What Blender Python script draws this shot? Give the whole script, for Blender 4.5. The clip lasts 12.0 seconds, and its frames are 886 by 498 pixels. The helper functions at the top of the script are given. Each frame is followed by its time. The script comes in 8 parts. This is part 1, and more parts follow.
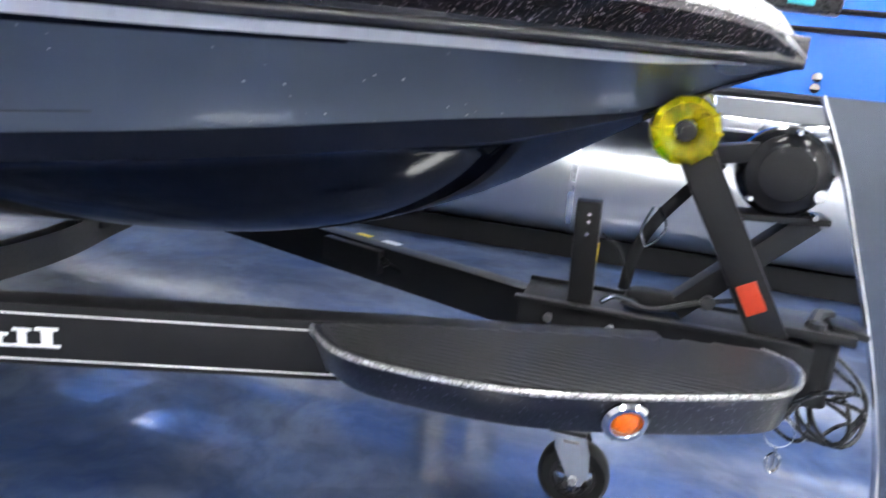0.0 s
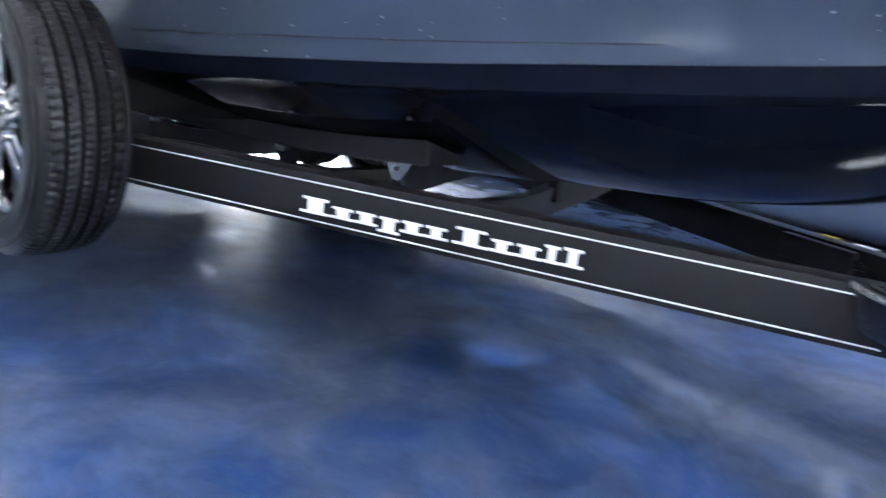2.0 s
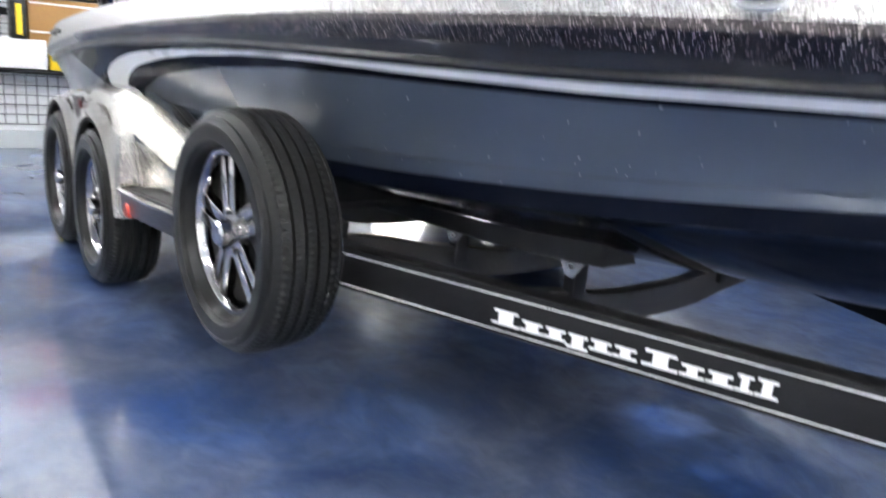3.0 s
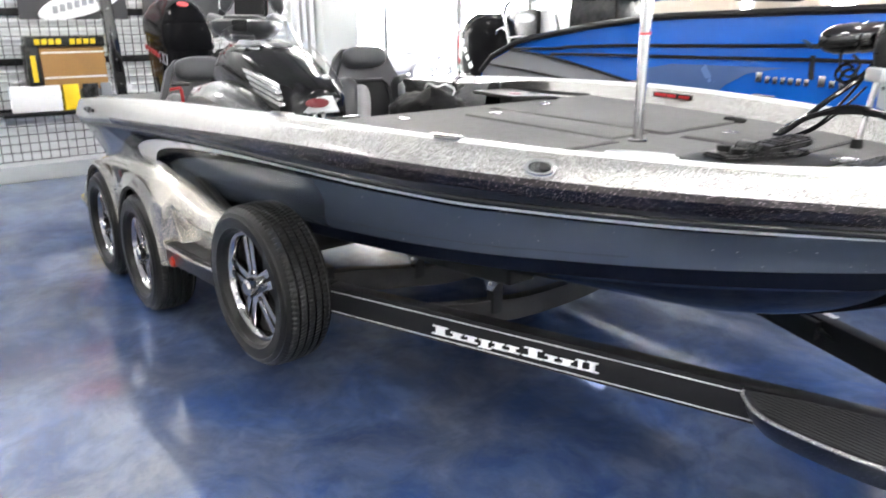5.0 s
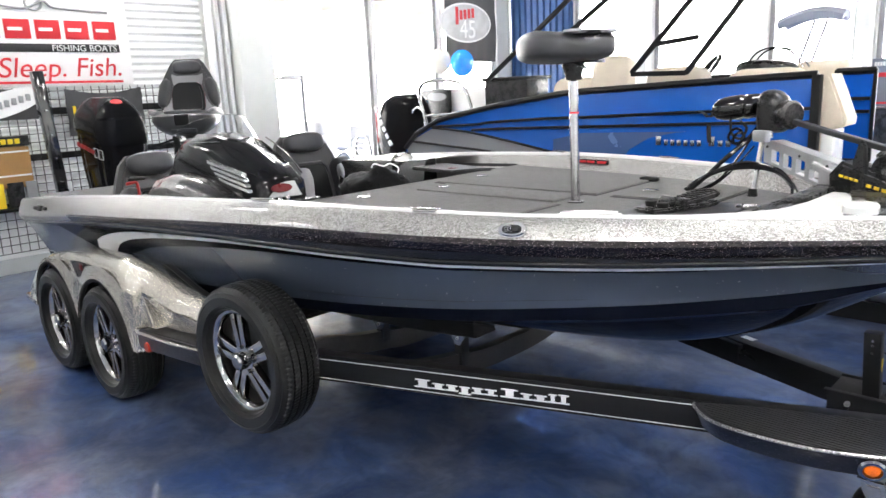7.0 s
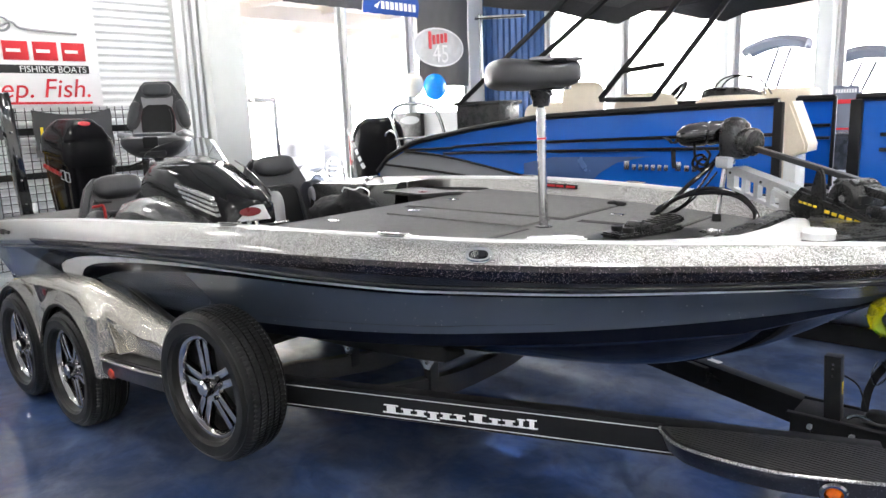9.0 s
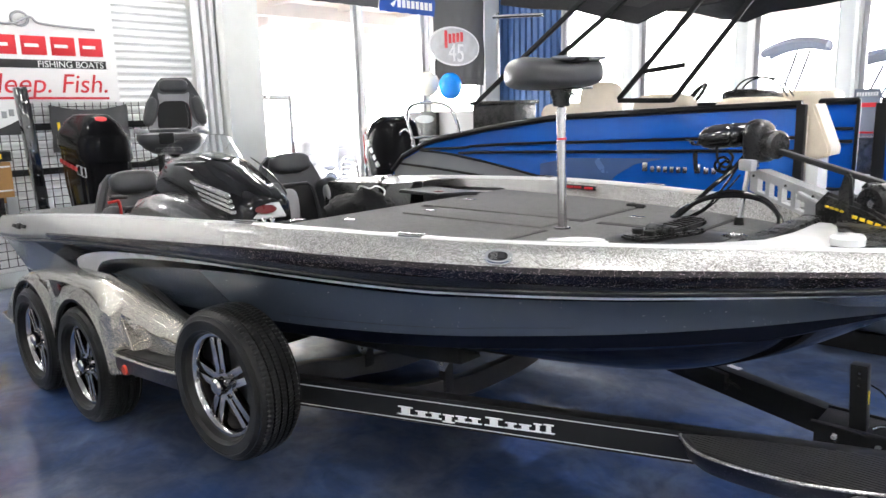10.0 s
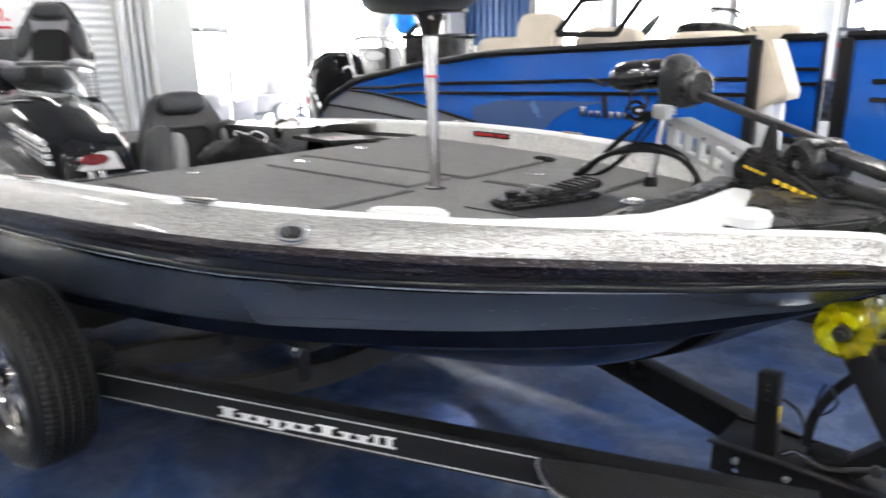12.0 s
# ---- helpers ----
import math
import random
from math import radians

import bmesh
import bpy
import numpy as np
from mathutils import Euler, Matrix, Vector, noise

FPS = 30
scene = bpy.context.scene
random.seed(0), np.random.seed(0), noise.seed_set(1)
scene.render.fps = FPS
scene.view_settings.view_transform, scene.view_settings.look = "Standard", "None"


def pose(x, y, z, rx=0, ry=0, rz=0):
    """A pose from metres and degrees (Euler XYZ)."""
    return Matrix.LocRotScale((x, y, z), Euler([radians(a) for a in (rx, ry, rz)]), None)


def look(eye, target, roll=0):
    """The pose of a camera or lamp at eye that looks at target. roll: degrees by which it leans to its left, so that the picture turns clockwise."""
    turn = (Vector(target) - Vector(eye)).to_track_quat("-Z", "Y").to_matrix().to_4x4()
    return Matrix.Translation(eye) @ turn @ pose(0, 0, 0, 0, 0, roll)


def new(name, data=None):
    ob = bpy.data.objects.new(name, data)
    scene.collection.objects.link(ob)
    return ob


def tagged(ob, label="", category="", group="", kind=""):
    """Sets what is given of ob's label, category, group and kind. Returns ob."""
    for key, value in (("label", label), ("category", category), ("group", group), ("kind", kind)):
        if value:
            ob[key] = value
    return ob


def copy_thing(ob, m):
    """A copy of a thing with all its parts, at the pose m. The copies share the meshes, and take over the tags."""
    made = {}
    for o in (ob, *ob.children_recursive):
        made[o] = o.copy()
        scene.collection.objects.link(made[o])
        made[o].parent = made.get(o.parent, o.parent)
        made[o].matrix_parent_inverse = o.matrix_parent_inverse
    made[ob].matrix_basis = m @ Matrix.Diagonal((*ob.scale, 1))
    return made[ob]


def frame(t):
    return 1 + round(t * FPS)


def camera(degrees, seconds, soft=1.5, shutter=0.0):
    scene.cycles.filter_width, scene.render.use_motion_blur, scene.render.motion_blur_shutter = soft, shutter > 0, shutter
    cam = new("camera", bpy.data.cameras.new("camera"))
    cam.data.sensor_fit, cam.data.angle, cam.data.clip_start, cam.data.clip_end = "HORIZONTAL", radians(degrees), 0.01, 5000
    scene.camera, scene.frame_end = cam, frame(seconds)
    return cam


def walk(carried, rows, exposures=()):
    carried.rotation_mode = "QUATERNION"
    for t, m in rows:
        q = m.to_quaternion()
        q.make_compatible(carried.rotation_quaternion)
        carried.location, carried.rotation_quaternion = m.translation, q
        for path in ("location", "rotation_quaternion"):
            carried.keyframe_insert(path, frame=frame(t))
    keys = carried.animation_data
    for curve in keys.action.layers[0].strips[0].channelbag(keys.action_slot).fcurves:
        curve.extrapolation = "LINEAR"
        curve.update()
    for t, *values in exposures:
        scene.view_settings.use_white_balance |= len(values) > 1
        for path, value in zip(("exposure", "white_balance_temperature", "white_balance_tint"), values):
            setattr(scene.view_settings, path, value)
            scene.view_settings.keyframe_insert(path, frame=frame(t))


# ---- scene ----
cam = camera(63.7, 12.0, shutter=0.5)
PATH = [
    (0, (-0.093, -1.469, 0.927), (-0.551, 0.412, 0.426), 6.0),
    (0.5, (-0.135, -1.491, 0.831), (-0.732, 0.34, 0.289), 5.3),
    (1, (-0.158, -1.519, 0.796), (-0.959, 0.219, 0.215), 5.5),
    (1.5, (-0.254, -1.643, 0.754), (-1.242, 0.019, 0.241), 8.0),
    (2, (-0.314, -1.65, 0.739), (-1.599, -0.205, 0.231), 7.3),
    (2.5, (-0.38, -1.749, 0.765), (-1.797, -0.418, 0.298), 7.5),
    (3, (-0.393, -1.808, 0.95), (-1.911, -0.605, 0.451), 5.2),
    (3.2, (-0.36, -1.847, 1.094), (-1.892, -0.678, 0.561), 4.1),
    (4.8, (0.218, -2.133, 1.431), (-1.249, -0.953, 0.756), 1.3),
    (5, (0.281, -2.141, 1.449), (-1.205, -0.959, 0.824), 0.1),
    (5.5, (0.331, -2.227, 1.477), (-1.034, -0.859, 0.96), 1.4),
    (6, (0.278, -2.458, 1.482), (-0.967, -0.96, 1.026), -3.9),
    (6.5, (0.294, -2.513, 1.5), (-1.067, -1.122, 1.036), -2.9),
    (7, (0.356, -2.506, 1.504), (-1.0, -1.102, 1.066), -2.6),
    (7.5, (0.377, -2.509, 1.511), (-0.927, -1.052, 1.092), -2.8),
    (9.5, (0.372, -2.484, 1.515), (-0.946, -1.028, 1.138), -1.9),
    (10, (0.336, -2.48, 1.513), (-0.998, -1.04, 1.131), -1.6),
    (10.5, (0.27, -2.467, 1.503), (-1.087, -1.049, 1.12), -3.5),
    (11, (0.272, -2.322, 1.483), (-1.147, -0.972, 1.082), -4.3),
    (11.5, (0.333, -2.045, 1.496), (-1.107, -0.745, 1.01), -3.0),
    (12, (0.333, -1.757, 1.471), (-0.963, -0.333, 0.931), -1.0),
]
walk(cam, [(t, look(eye, target, roll)) for t, eye, target, roll in PATH], [(0.0, 1.73, 6250, 10), (1.0, 1.62, 6250, 10), (1.5, 1.67, 5950, 10), (2.0, 1.76, 5600, 10), (2.6, 1.8, 5600, 10), (3.1, 1.72, 6350, 10), (4.8, 1.53, 6500, 10), (5.5, 1.24, 6500, 10), (6.5, 1.04, 6500, 10), (7.5, 0.98, 6500, 10), (9.5, 0.82, 6500, 10), (11.0, 0.79, 6500, 10), (12.0, 0.92, 6500, 10)])
# exposure and lights, tuned here
DAY, LAMP = 9.0, 51.0
world = bpy.data.worlds.new("world")
scene.world = world
world.use_nodes = True
wn_ = world.node_tree
sky = wn_.nodes.new("ShaderNodeTexSky")
sky.sky_type = "NISHITA"
sky.sun_disc = False
sky.sun_elevation, sky.sun_rotation = radians(50), radians(200)
wn_.nodes["Background"].inputs["Strength"].default_value = 0.1
wn_.links.new(sky.outputs["Color"], wn_.nodes["Background"].inputs["Color"])

# ---- small mesh tools ----
PI = math.pi


def mat(name, color, rough=0.5, metal=0.0, coat=0.0, emit=0.0, bump=0.0, scale=40.0, vary=0.0, trans=0.0, spec=0.5, ior=1.45):
    m = bpy.data.materials.new(name)
    m.use_nodes = True
    nt = m.node_tree
    b = nt.nodes["Principled BSDF"]
    b.inputs["Base Color"].default_value = (*color, 1)
    b.inputs["Roughness"].default_value = rough
    b.inputs["Metallic"].default_value = metal
    b.inputs["Coat Weight"].default_value = coat
    b.inputs["Coat Roughness"].default_value = 0.04
    b.inputs["Transmission Weight"].default_value = trans
    b.inputs["Specular IOR Level"].default_value = spec
    b.inputs["IOR"].default_value = ior
    if emit:
        b.inputs["Emission Color"].default_value = (*color, 1)
        b.inputs["Emission Strength"].default_value = emit
    if vary or bump:
        tc = nt.nodes.new("ShaderNodeTexCoord")
        n = nt.nodes.new("ShaderNodeTexNoise")
        n.inputs["Scale"].default_value = scale
        n.inputs["Detail"].default_value = 6
        nt.links.new(tc.outputs["Object"], n.inputs["Vector"])
        if vary:
            n2 = nt.nodes.new("ShaderNodeTexNoise")
            n2.inputs["Scale"].default_value = scale * 0.09
            n2.inputs["Detail"].default_value = 3
            nt.links.new(tc.outputs["Object"], n2.inputs["Vector"])
            ad = nt.nodes.new("ShaderNodeMath")
            ad.operation = "ADD"
            nt.links.new(n.outputs["Fac"], ad.inputs[0])
            nt.links.new(n2.outputs["Fac"], ad.inputs[1])
            r = nt.nodes.new("ShaderNodeMapRange")
            r.inputs["From Min"].default_value, r.inputs["From Max"].default_value = 0.6, 1.4
            nt.links.new(ad.outputs[0], r.inputs["Value"])
            mx = nt.nodes.new("ShaderNodeMix")
            mx.data_type = "RGBA"
            mx.inputs["A"].default_value = (*[c * (1 - vary) for c in color], 1)
            mx.inputs["B"].default_value = (*[min(1, c * (1 + vary)) for c in color], 1)
            nt.links.new(r.outputs["Result"], mx.inputs["Factor"])
            nt.links.new(mx.outputs["Result"], b.inputs["Base Color"])
            r2 = nt.nodes.new("ShaderNodeMapRange")
            r2.inputs["From Min"].default_value, r2.inputs["From Max"].default_value = 0.6, 1.4
            r2.inputs["To Min"].default_value, r2.inputs["To Max"].default_value = rough * 0.8, min(1, rough * 1.25)
            nt.links.new(ad.outputs[0], r2.inputs["Value"])
            nt.links.new(r2.outputs["Result"], b.inputs["Roughness"])
        if bump:
            bp = nt.nodes.new("ShaderNodeBump")
            bp.inputs["Strength"].default_value = bump
            bp.inputs["Distance"].default_value = 0.004
            nt.links.new(n.outputs["Fac"], bp.inputs["Height"])
            nt.links.new(bp.outputs["Normal"], b.inputs["Normal"])
    return m


def flake(name, dark, light, dense, scale=420.0, rough=0.22, metal=0.6, coat=0.8, tilt=0.6):
    """Metal-flake gelcoat: fine bright and dark specks under a clear coat."""
    m = mat(name, dark, rough, metal, coat=coat)
    nt = m.node_tree
    b = nt.nodes["Principled BSDF"]
    tc = nt.nodes.new("ShaderNodeTexCoord")
    v = nt.nodes.new("ShaderNodeTexVoronoi")
    v.inputs["Scale"].default_value = scale
    nt.links.new(tc.outputs["Object"], v.inputs["Vector"])
    sep = nt.nodes.new("ShaderNodeSeparateColor")
    nt.links.new(v.outputs["Color"], sep.inputs["Color"])
    r = nt.nodes.new("ShaderNodeMapRange")
    r.inputs["From Min"].default_value, r.inputs["From Max"].default_value = 1 - dense, 1.0
    nt.links.new(sep.outputs["Red"], r.inputs["Value"])
    mx = nt.nodes.new("ShaderNodeMix")
    mx.data_type = "RGBA"
    mx.inputs["A"].default_value, mx.inputs["B"].default_value = (*dark, 1), (*light, 1)
    nt.links.new(r.outputs["Result"], mx.inputs["Factor"])
    nt.links.new(mx.outputs["Result"], b.inputs["Base Color"])
    geo = nt.nodes.new("ShaderNodeNewGeometry")
    sub = nt.nodes.new("ShaderNodeVectorMath")
    sub.operation = "SUBTRACT"
    sub.inputs[1].default_value = (0.5, 0.5, 0.5)
    nt.links.new(v.outputs["Color"], sub.inputs[0])
    lean = nt.nodes.new("ShaderNodeVectorMath")
    lean.operation = "MULTIPLY_ADD"
    lean.inputs[1].default_value = (tilt, tilt, tilt)
    nt.links.new(sub.outputs[0], lean.inputs[0])
    nt.links.new(geo.outputs["Normal"], lean.inputs[2])
    unit = nt.nodes.new("ShaderNodeVectorMath")
    unit.operation = "NORMALIZE"
    nt.links.new(lean.outputs[0], unit.inputs[0])
    nt.links.new(unit.outputs[0], b.inputs["Normal"])
    return m


def mesh_of(name, bm, material, smooth=True, angle=35):
    me = bpy.data.meshes.new(name)
    bm.normal_update()
    if smooth:
        lim = radians(angle)
        for e in bm.edges:
            e.smooth = len(e.link_faces) == 2 and e.calc_face_angle(0) < lim
        for fc in bm.faces:
            fc.smooth = True
    bm.to_mesh(me)
    bm.free()
    me.materials.append(material)
    return me


def thing(name, loc, label, category, group="", kind=""):
    e = new(name)
    e.location = loc
    e.empty_display_size = 0.1
    return tagged(e, label, category, group, kind)


def part(name, bm, material, parent, label="", smooth=True, angle=35):
    """One mesh, given in world places, under a thing or under a part."""
    ob = new(name, mesh_of(name, bm, material, smooth, angle))
    ob.parent = parent
    if parent.type == "EMPTY":
        ob.matrix_parent_inverse = Matrix.Translation(parent.location).inverted()
    return tagged(ob, label)


def solo(name, bm, material, label, category, group="", kind="", smooth=True, angle=35):
    return tagged(new(name, mesh_of(name, bm, material, smooth, angle)), label, category, group, kind)


def B():
    return bmesh.new()


def box(bm, c, s, bevel=0.0, rot=None, seg=2):
    """A bevelled box at centre c with sizes s; rot is a 3x3 or 4x4 turn."""
    m = Matrix.Translation(c) @ (rot.to_4x4() if rot else Matrix.Identity(4)) @ Matrix.Diagonal((*s, 1))
    t = bmesh.new()
    bmesh.ops.create_cube(t, size=1, matrix=m)
    if bevel:
        bmesh.ops.bevel(t, geom=t.edges[:], offset=bevel, segments=seg, profile=0.6, affect="EDGES", clamp_overlap=True)
    add(bm, t)
    return bm


def add(bm, t):
    vs = {v: bm.verts.new(v.co) for v in t.verts}
    for fc in t.faces:
        try:
            bm.faces.new([vs[v] for v in fc.verts])
        except ValueError:
            pass
    t.free()
    return bm


def beam(bm, a, b, w, h, bevel=0.004, up=(0, 0, 1)):
    """A bar from a to b, w across and h along up."""
    a, b = Vector(a), Vector(b)
    d = (b - a).normalized()
    side = d.cross(Vector(up)).normalized()
    u = side.cross(d)
    rot = Matrix((side, d, u)).transposed()
    return box(bm, (a + b) / 2, (w, (b - a).length, h), bevel, rot)


def tube(bm, pts, r, n=10, closed=False, caps=True):
    """A round tube along points; r is one radius or one for each point."""
    pts = [Vector(p) for p in pts]
    rs = r if isinstance(r, (list, tuple)) else [r] * len(pts)
    rings, ref = [], None
    for i, p in enumerate(pts):
        q0 = pts[i - 1] if (i or closed) else p
        q1 = pts[(i + 1) % len(pts)] if (i < len(pts) - 1 or closed) else p
        d = (q1 - q0).normalized()
        if ref is None:
            ref = d.orthogonal().normalized()
        ref = (ref - d * ref.dot(d)).normalized()
        s = d.cross(ref)
        rings.append([bm.verts.new(p + rs[i] * (math.cos(k * 2 * PI / n) * ref + math.sin(k * 2 * PI / n) * s)) for k in range(n)])
    m = len(rings)
    for i in range(m if closed else m - 1):
        a, b = rings[i], rings[(i + 1) % m]
        for k in range(n):
            bm.faces.new((a[k], a[(k + 1) % n], b[(k + 1) % n], b[k]))
    if caps and not closed:
        bm.faces.new(rings[0][::-1])
        bm.faces.new(rings[-1])
    return bm


def spline(pts, per=8):
    """Points of a smooth curve through the given ones."""
    p = [Vector(q) for q in pts]
    out = []
    for i in range(len(p) - 1):
        a, b, c, d = p[max(i - 1, 0)], p[i], p[i + 1], p[min(i + 2, len(p) - 1)]
        for k in range(per):
            t = k / per
            out.append(0.5 * ((2 * b) + (c - a) * t + (2 * a - 5 * b + 4 * c - d) * t * t + (3 * b - a - 3 * c + d) * t ** 3))
    return out + [p[-1]]


def revolve(bm, prof, c, axis="y", n=32, a0=0.0, a1=2 * PI):
    """Turns (radius, along) pairs round an axis through c."""
    full = abs(a1 - a0 - 2 * PI) < 1e-6
    steps = n if full else n + 1
    rings = []
    for k in range(steps):
        a = a0 + (a1 - a0) * k / n
        ca, sa = math.cos(a), math.sin(a)
        ring = []
        for r, h in prof:
            v = {"y": (r * ca, h, r * sa), "z": (r * ca, r * sa, h), "x": (h, r * ca, r * sa)}[axis]
            ring.append(bm.verts.new(Vector(c) + Vector(v)))
        rings.append(ring)
    for k in range(n):
        a, b = rings[k], rings[(k + 1) % steps]
        for i in range(len(prof) - 1):
            bm.faces.new((a[i], a[i + 1], b[i + 1], b[i]))
    bmesh.ops.remove_doubles(bm, verts=bm.verts[:], dist=1e-6)
    bmesh.ops.recalc_face_normals(bm, faces=bm.faces[:])
    return bm


def loft(bm, rows, close=False, cap=False):
    """A skin over rows of points, all of one length."""
    vs = [[bm.verts.new(p) for p in r] for r in rows]
    for a, b in zip(vs, vs[1:]):
        n = len(a)
        for i in range(n if close else n - 1):
            j = (i + 1) % n
            bm.faces.new((a[i], a[j], b[j], b[i]))
    if cap:
        bm.faces.new(vs[0][::-1])
        bm.faces.new(vs[-1])
    bmesh.ops.remove_doubles(bm, verts=bm.verts[:], dist=1e-5)
    bmesh.ops.recalc_face_normals(bm, faces=bm.faces[:])
    return bm


def prism(bm, outline, axis, lo, hi, bevel=0.0, seg=2):
    """An outline of 2D points pushed along an axis from lo to hi."""
    t = bmesh.new()
    put = {"x": lambda u, v, w: (w, u, v), "y": lambda u, v, w: (u, w, v), "z": lambda u, v, w: (u, v, w)}[axis]
    a = [t.verts.new(put(u, v, lo)) for u, v in outline]
    b = [t.verts.new(put(u, v, hi)) for u, v in outline]
    fa, fb = t.faces.new(a[::-1]), t.faces.new(b)
    n = len(a)
    for i in range(n):
        t.faces.new((a[i], a[(i + 1) % n], b[(i + 1) % n], b[i]))
    bmesh.ops.recalc_face_normals(t, faces=t.faces[:])
    if bevel:
        bmesh.ops.bevel(t, geom=list(fa.edges) + list(fb.edges), offset=bevel, segments=seg, affect="EDGES", clamp_overlap=True)
    return add(bm, t)


def pillow(bm, c, s, rot=None, power=3.2, nu=20, nv=12):
    """A stuffed cushion: a rounded box of sizes s."""
    def sp(v, p):
        return math.copysign(abs(v) ** (2 / p), v)
    m = Matrix.Translation(c) @ (rot.to_4x4() if rot else Matrix.Identity(4))
    rows = []
    for j in range(nv + 1):
        la = -PI / 2 + PI * j / nv
        rows.append([m @ Vector((s[0] / 2 * sp(math.cos(la), power) * sp(math.cos(2 * PI * i / nu), power), s[1] / 2 * sp(math.cos(la), power) * sp(math.sin(2 * PI * i / nu), power), s[2] / 2 * sp(math.sin(la), power))) for i in range(nu)])
    t = bmesh.new()
    loft(t, rows, close=True)
    return add(bm, t)


def writing(name, text, size, m, material, parent=None, depth=0.002, label="", align="CENTER"):
    cu = bpy.data.curves.new(name, "FONT")
    cu.body, cu.size, cu.extrude, cu.align_x = text, size, depth, align
    tmp = bpy.data.objects.new(name, cu)
    scene.collection.objects.link(tmp)
    me = bpy.data.meshes.new_from_object(tmp.evaluated_get(bpy.context.evaluated_depsgraph_get()))
    bpy.data.objects.remove(tmp)
    me.transform(m)
    me.materials.clear()
    me.materials.append(material)
    ob = new(name, me)
    if parent:
        ob.parent = parent
        if parent.type == "EMPTY":
            ob.matrix_parent_inverse = Matrix.Translation(parent.location).inverted()
    return tagged(ob, label)


def rx(a):
    return Matrix.Rotation(radians(a), 3, "X")


def ry(a):
    return Matrix.Rotation(radians(a), 3, "Y")


def rz(a):
    return Matrix.Rotation(radians(a), 3, "Z")


# ---- materials ----
def floor_material():
    """Blue metallic epoxy, poured in swirls, with cloudy grey patches and a hard gloss."""
    m = mat("blue_epoxy", (0.03, 0.07, 0.2), 0.42, 0.0, coat=1.0, spec=0.16)
    nt = m.node_tree
    b = nt.nodes["Principled BSDF"]
    b.inputs["Coat Roughness"].default_value = 0.07
    b.inputs["Coat IOR"].default_value = 1.65
    tc = nt.nodes.new("ShaderNodeTexCoord")
    warp = nt.nodes.new("ShaderNodeTexNoise")
    warp.inputs["Scale"].default_value, warp.inputs["Detail"].default_value = 1.6, 4
    nt.links.new(tc.outputs["Object"], warp.inputs["Vector"])
    sc = nt.nodes.new("ShaderNodeVectorMath")
    sc.operation = "MULTIPLY_ADD"
    sc.inputs[1].default_value = (0.6, 0.4, 0.0)
    nt.links.new(warp.outputs["Color"], sc.inputs[0])
    nt.links.new(tc.outputs["Object"], sc.inputs[2])

    def cloud(scale, detail, lo, hi, top=1.0, low=0.0):
        n = nt.nodes.new("ShaderNodeTexNoise")
        n.inputs["Scale"].default_value, n.inputs["Detail"].default_value, n.inputs["Roughness"].default_value = scale, detail, 0.6
        nt.links.new(sc.outputs[0], n.inputs["Vector"])
        r = nt.nodes.new("ShaderNodeMapRange")
        r.inputs["From Min"].default_value, r.inputs["From Max"].default_value = lo, hi
        r.inputs["To Min"].default_value, r.inputs["To Max"].default_value = low, top
        nt.links.new(n.outputs["Fac"], r.inputs["Value"])
        return r.outputs["Result"]

    def blend(fac, a, c):
        x = nt.nodes.new("ShaderNodeMix")
        x.data_type = "RGBA"
        nt.links.new(fac, x.inputs["Factor"])
        for slot, q in (("A", a), ("B", c)):
            if isinstance(q, tuple):
                x.inputs[slot].default_value = (*q, 1)
            else:
                nt.links.new(q, x.inputs[slot])
        return x.outputs["Result"]
    base = blend(cloud(1.1, 4, 0.3, 0.55), (0.012, 0.02, 0.052), (0.024, 0.057, 0.165))
    base = blend(cloud(1.25, 4, 0.5, 0.78), base, (0.07, 0.135, 0.325))
    base = blend(cloud(1.7, 6, 0.42, 0.78, 0.85), base, (0.175, 0.19, 0.22))
    base = blend(cloud(5.0, 6, 0.45, 0.8, 0.4), base, (0.17, 0.21, 0.29))
    base = blend(cloud(8.0, 7, 0.44, 0.7, 0.6), base, (0.018, 0.032, 0.08))
    base = blend(cloud(17.0, 4, 0.5, 0.75, 0.25), base, (0.12, 0.13, 0.15))
    base = blend(cloud(22.0, 3, 0.52, 0.75, 0.25), base, (0.014, 0.02, 0.042))
    nt.links.new(base, b.inputs["Base Color"])
    nt.links.new(cloud(3.0, 5, 0.2, 0.8, 0.42, 0.32), b.inputs["Roughness"])
    bp = nt.nodes.new("ShaderNodeBump")
    bp.inputs["Strength"].default_value, bp.inputs["Distance"].default_value = 0.03, 0.004
    nt.links.new(cloud(9.0, 5, 0.0, 1.0), bp.inputs["Height"])
    nt.links.new(bp.outputs["Normal"], b.inputs["Normal"])
    nt.links.new(bp.outputs["Normal"], b.inputs["Coat Normal"])
    return m


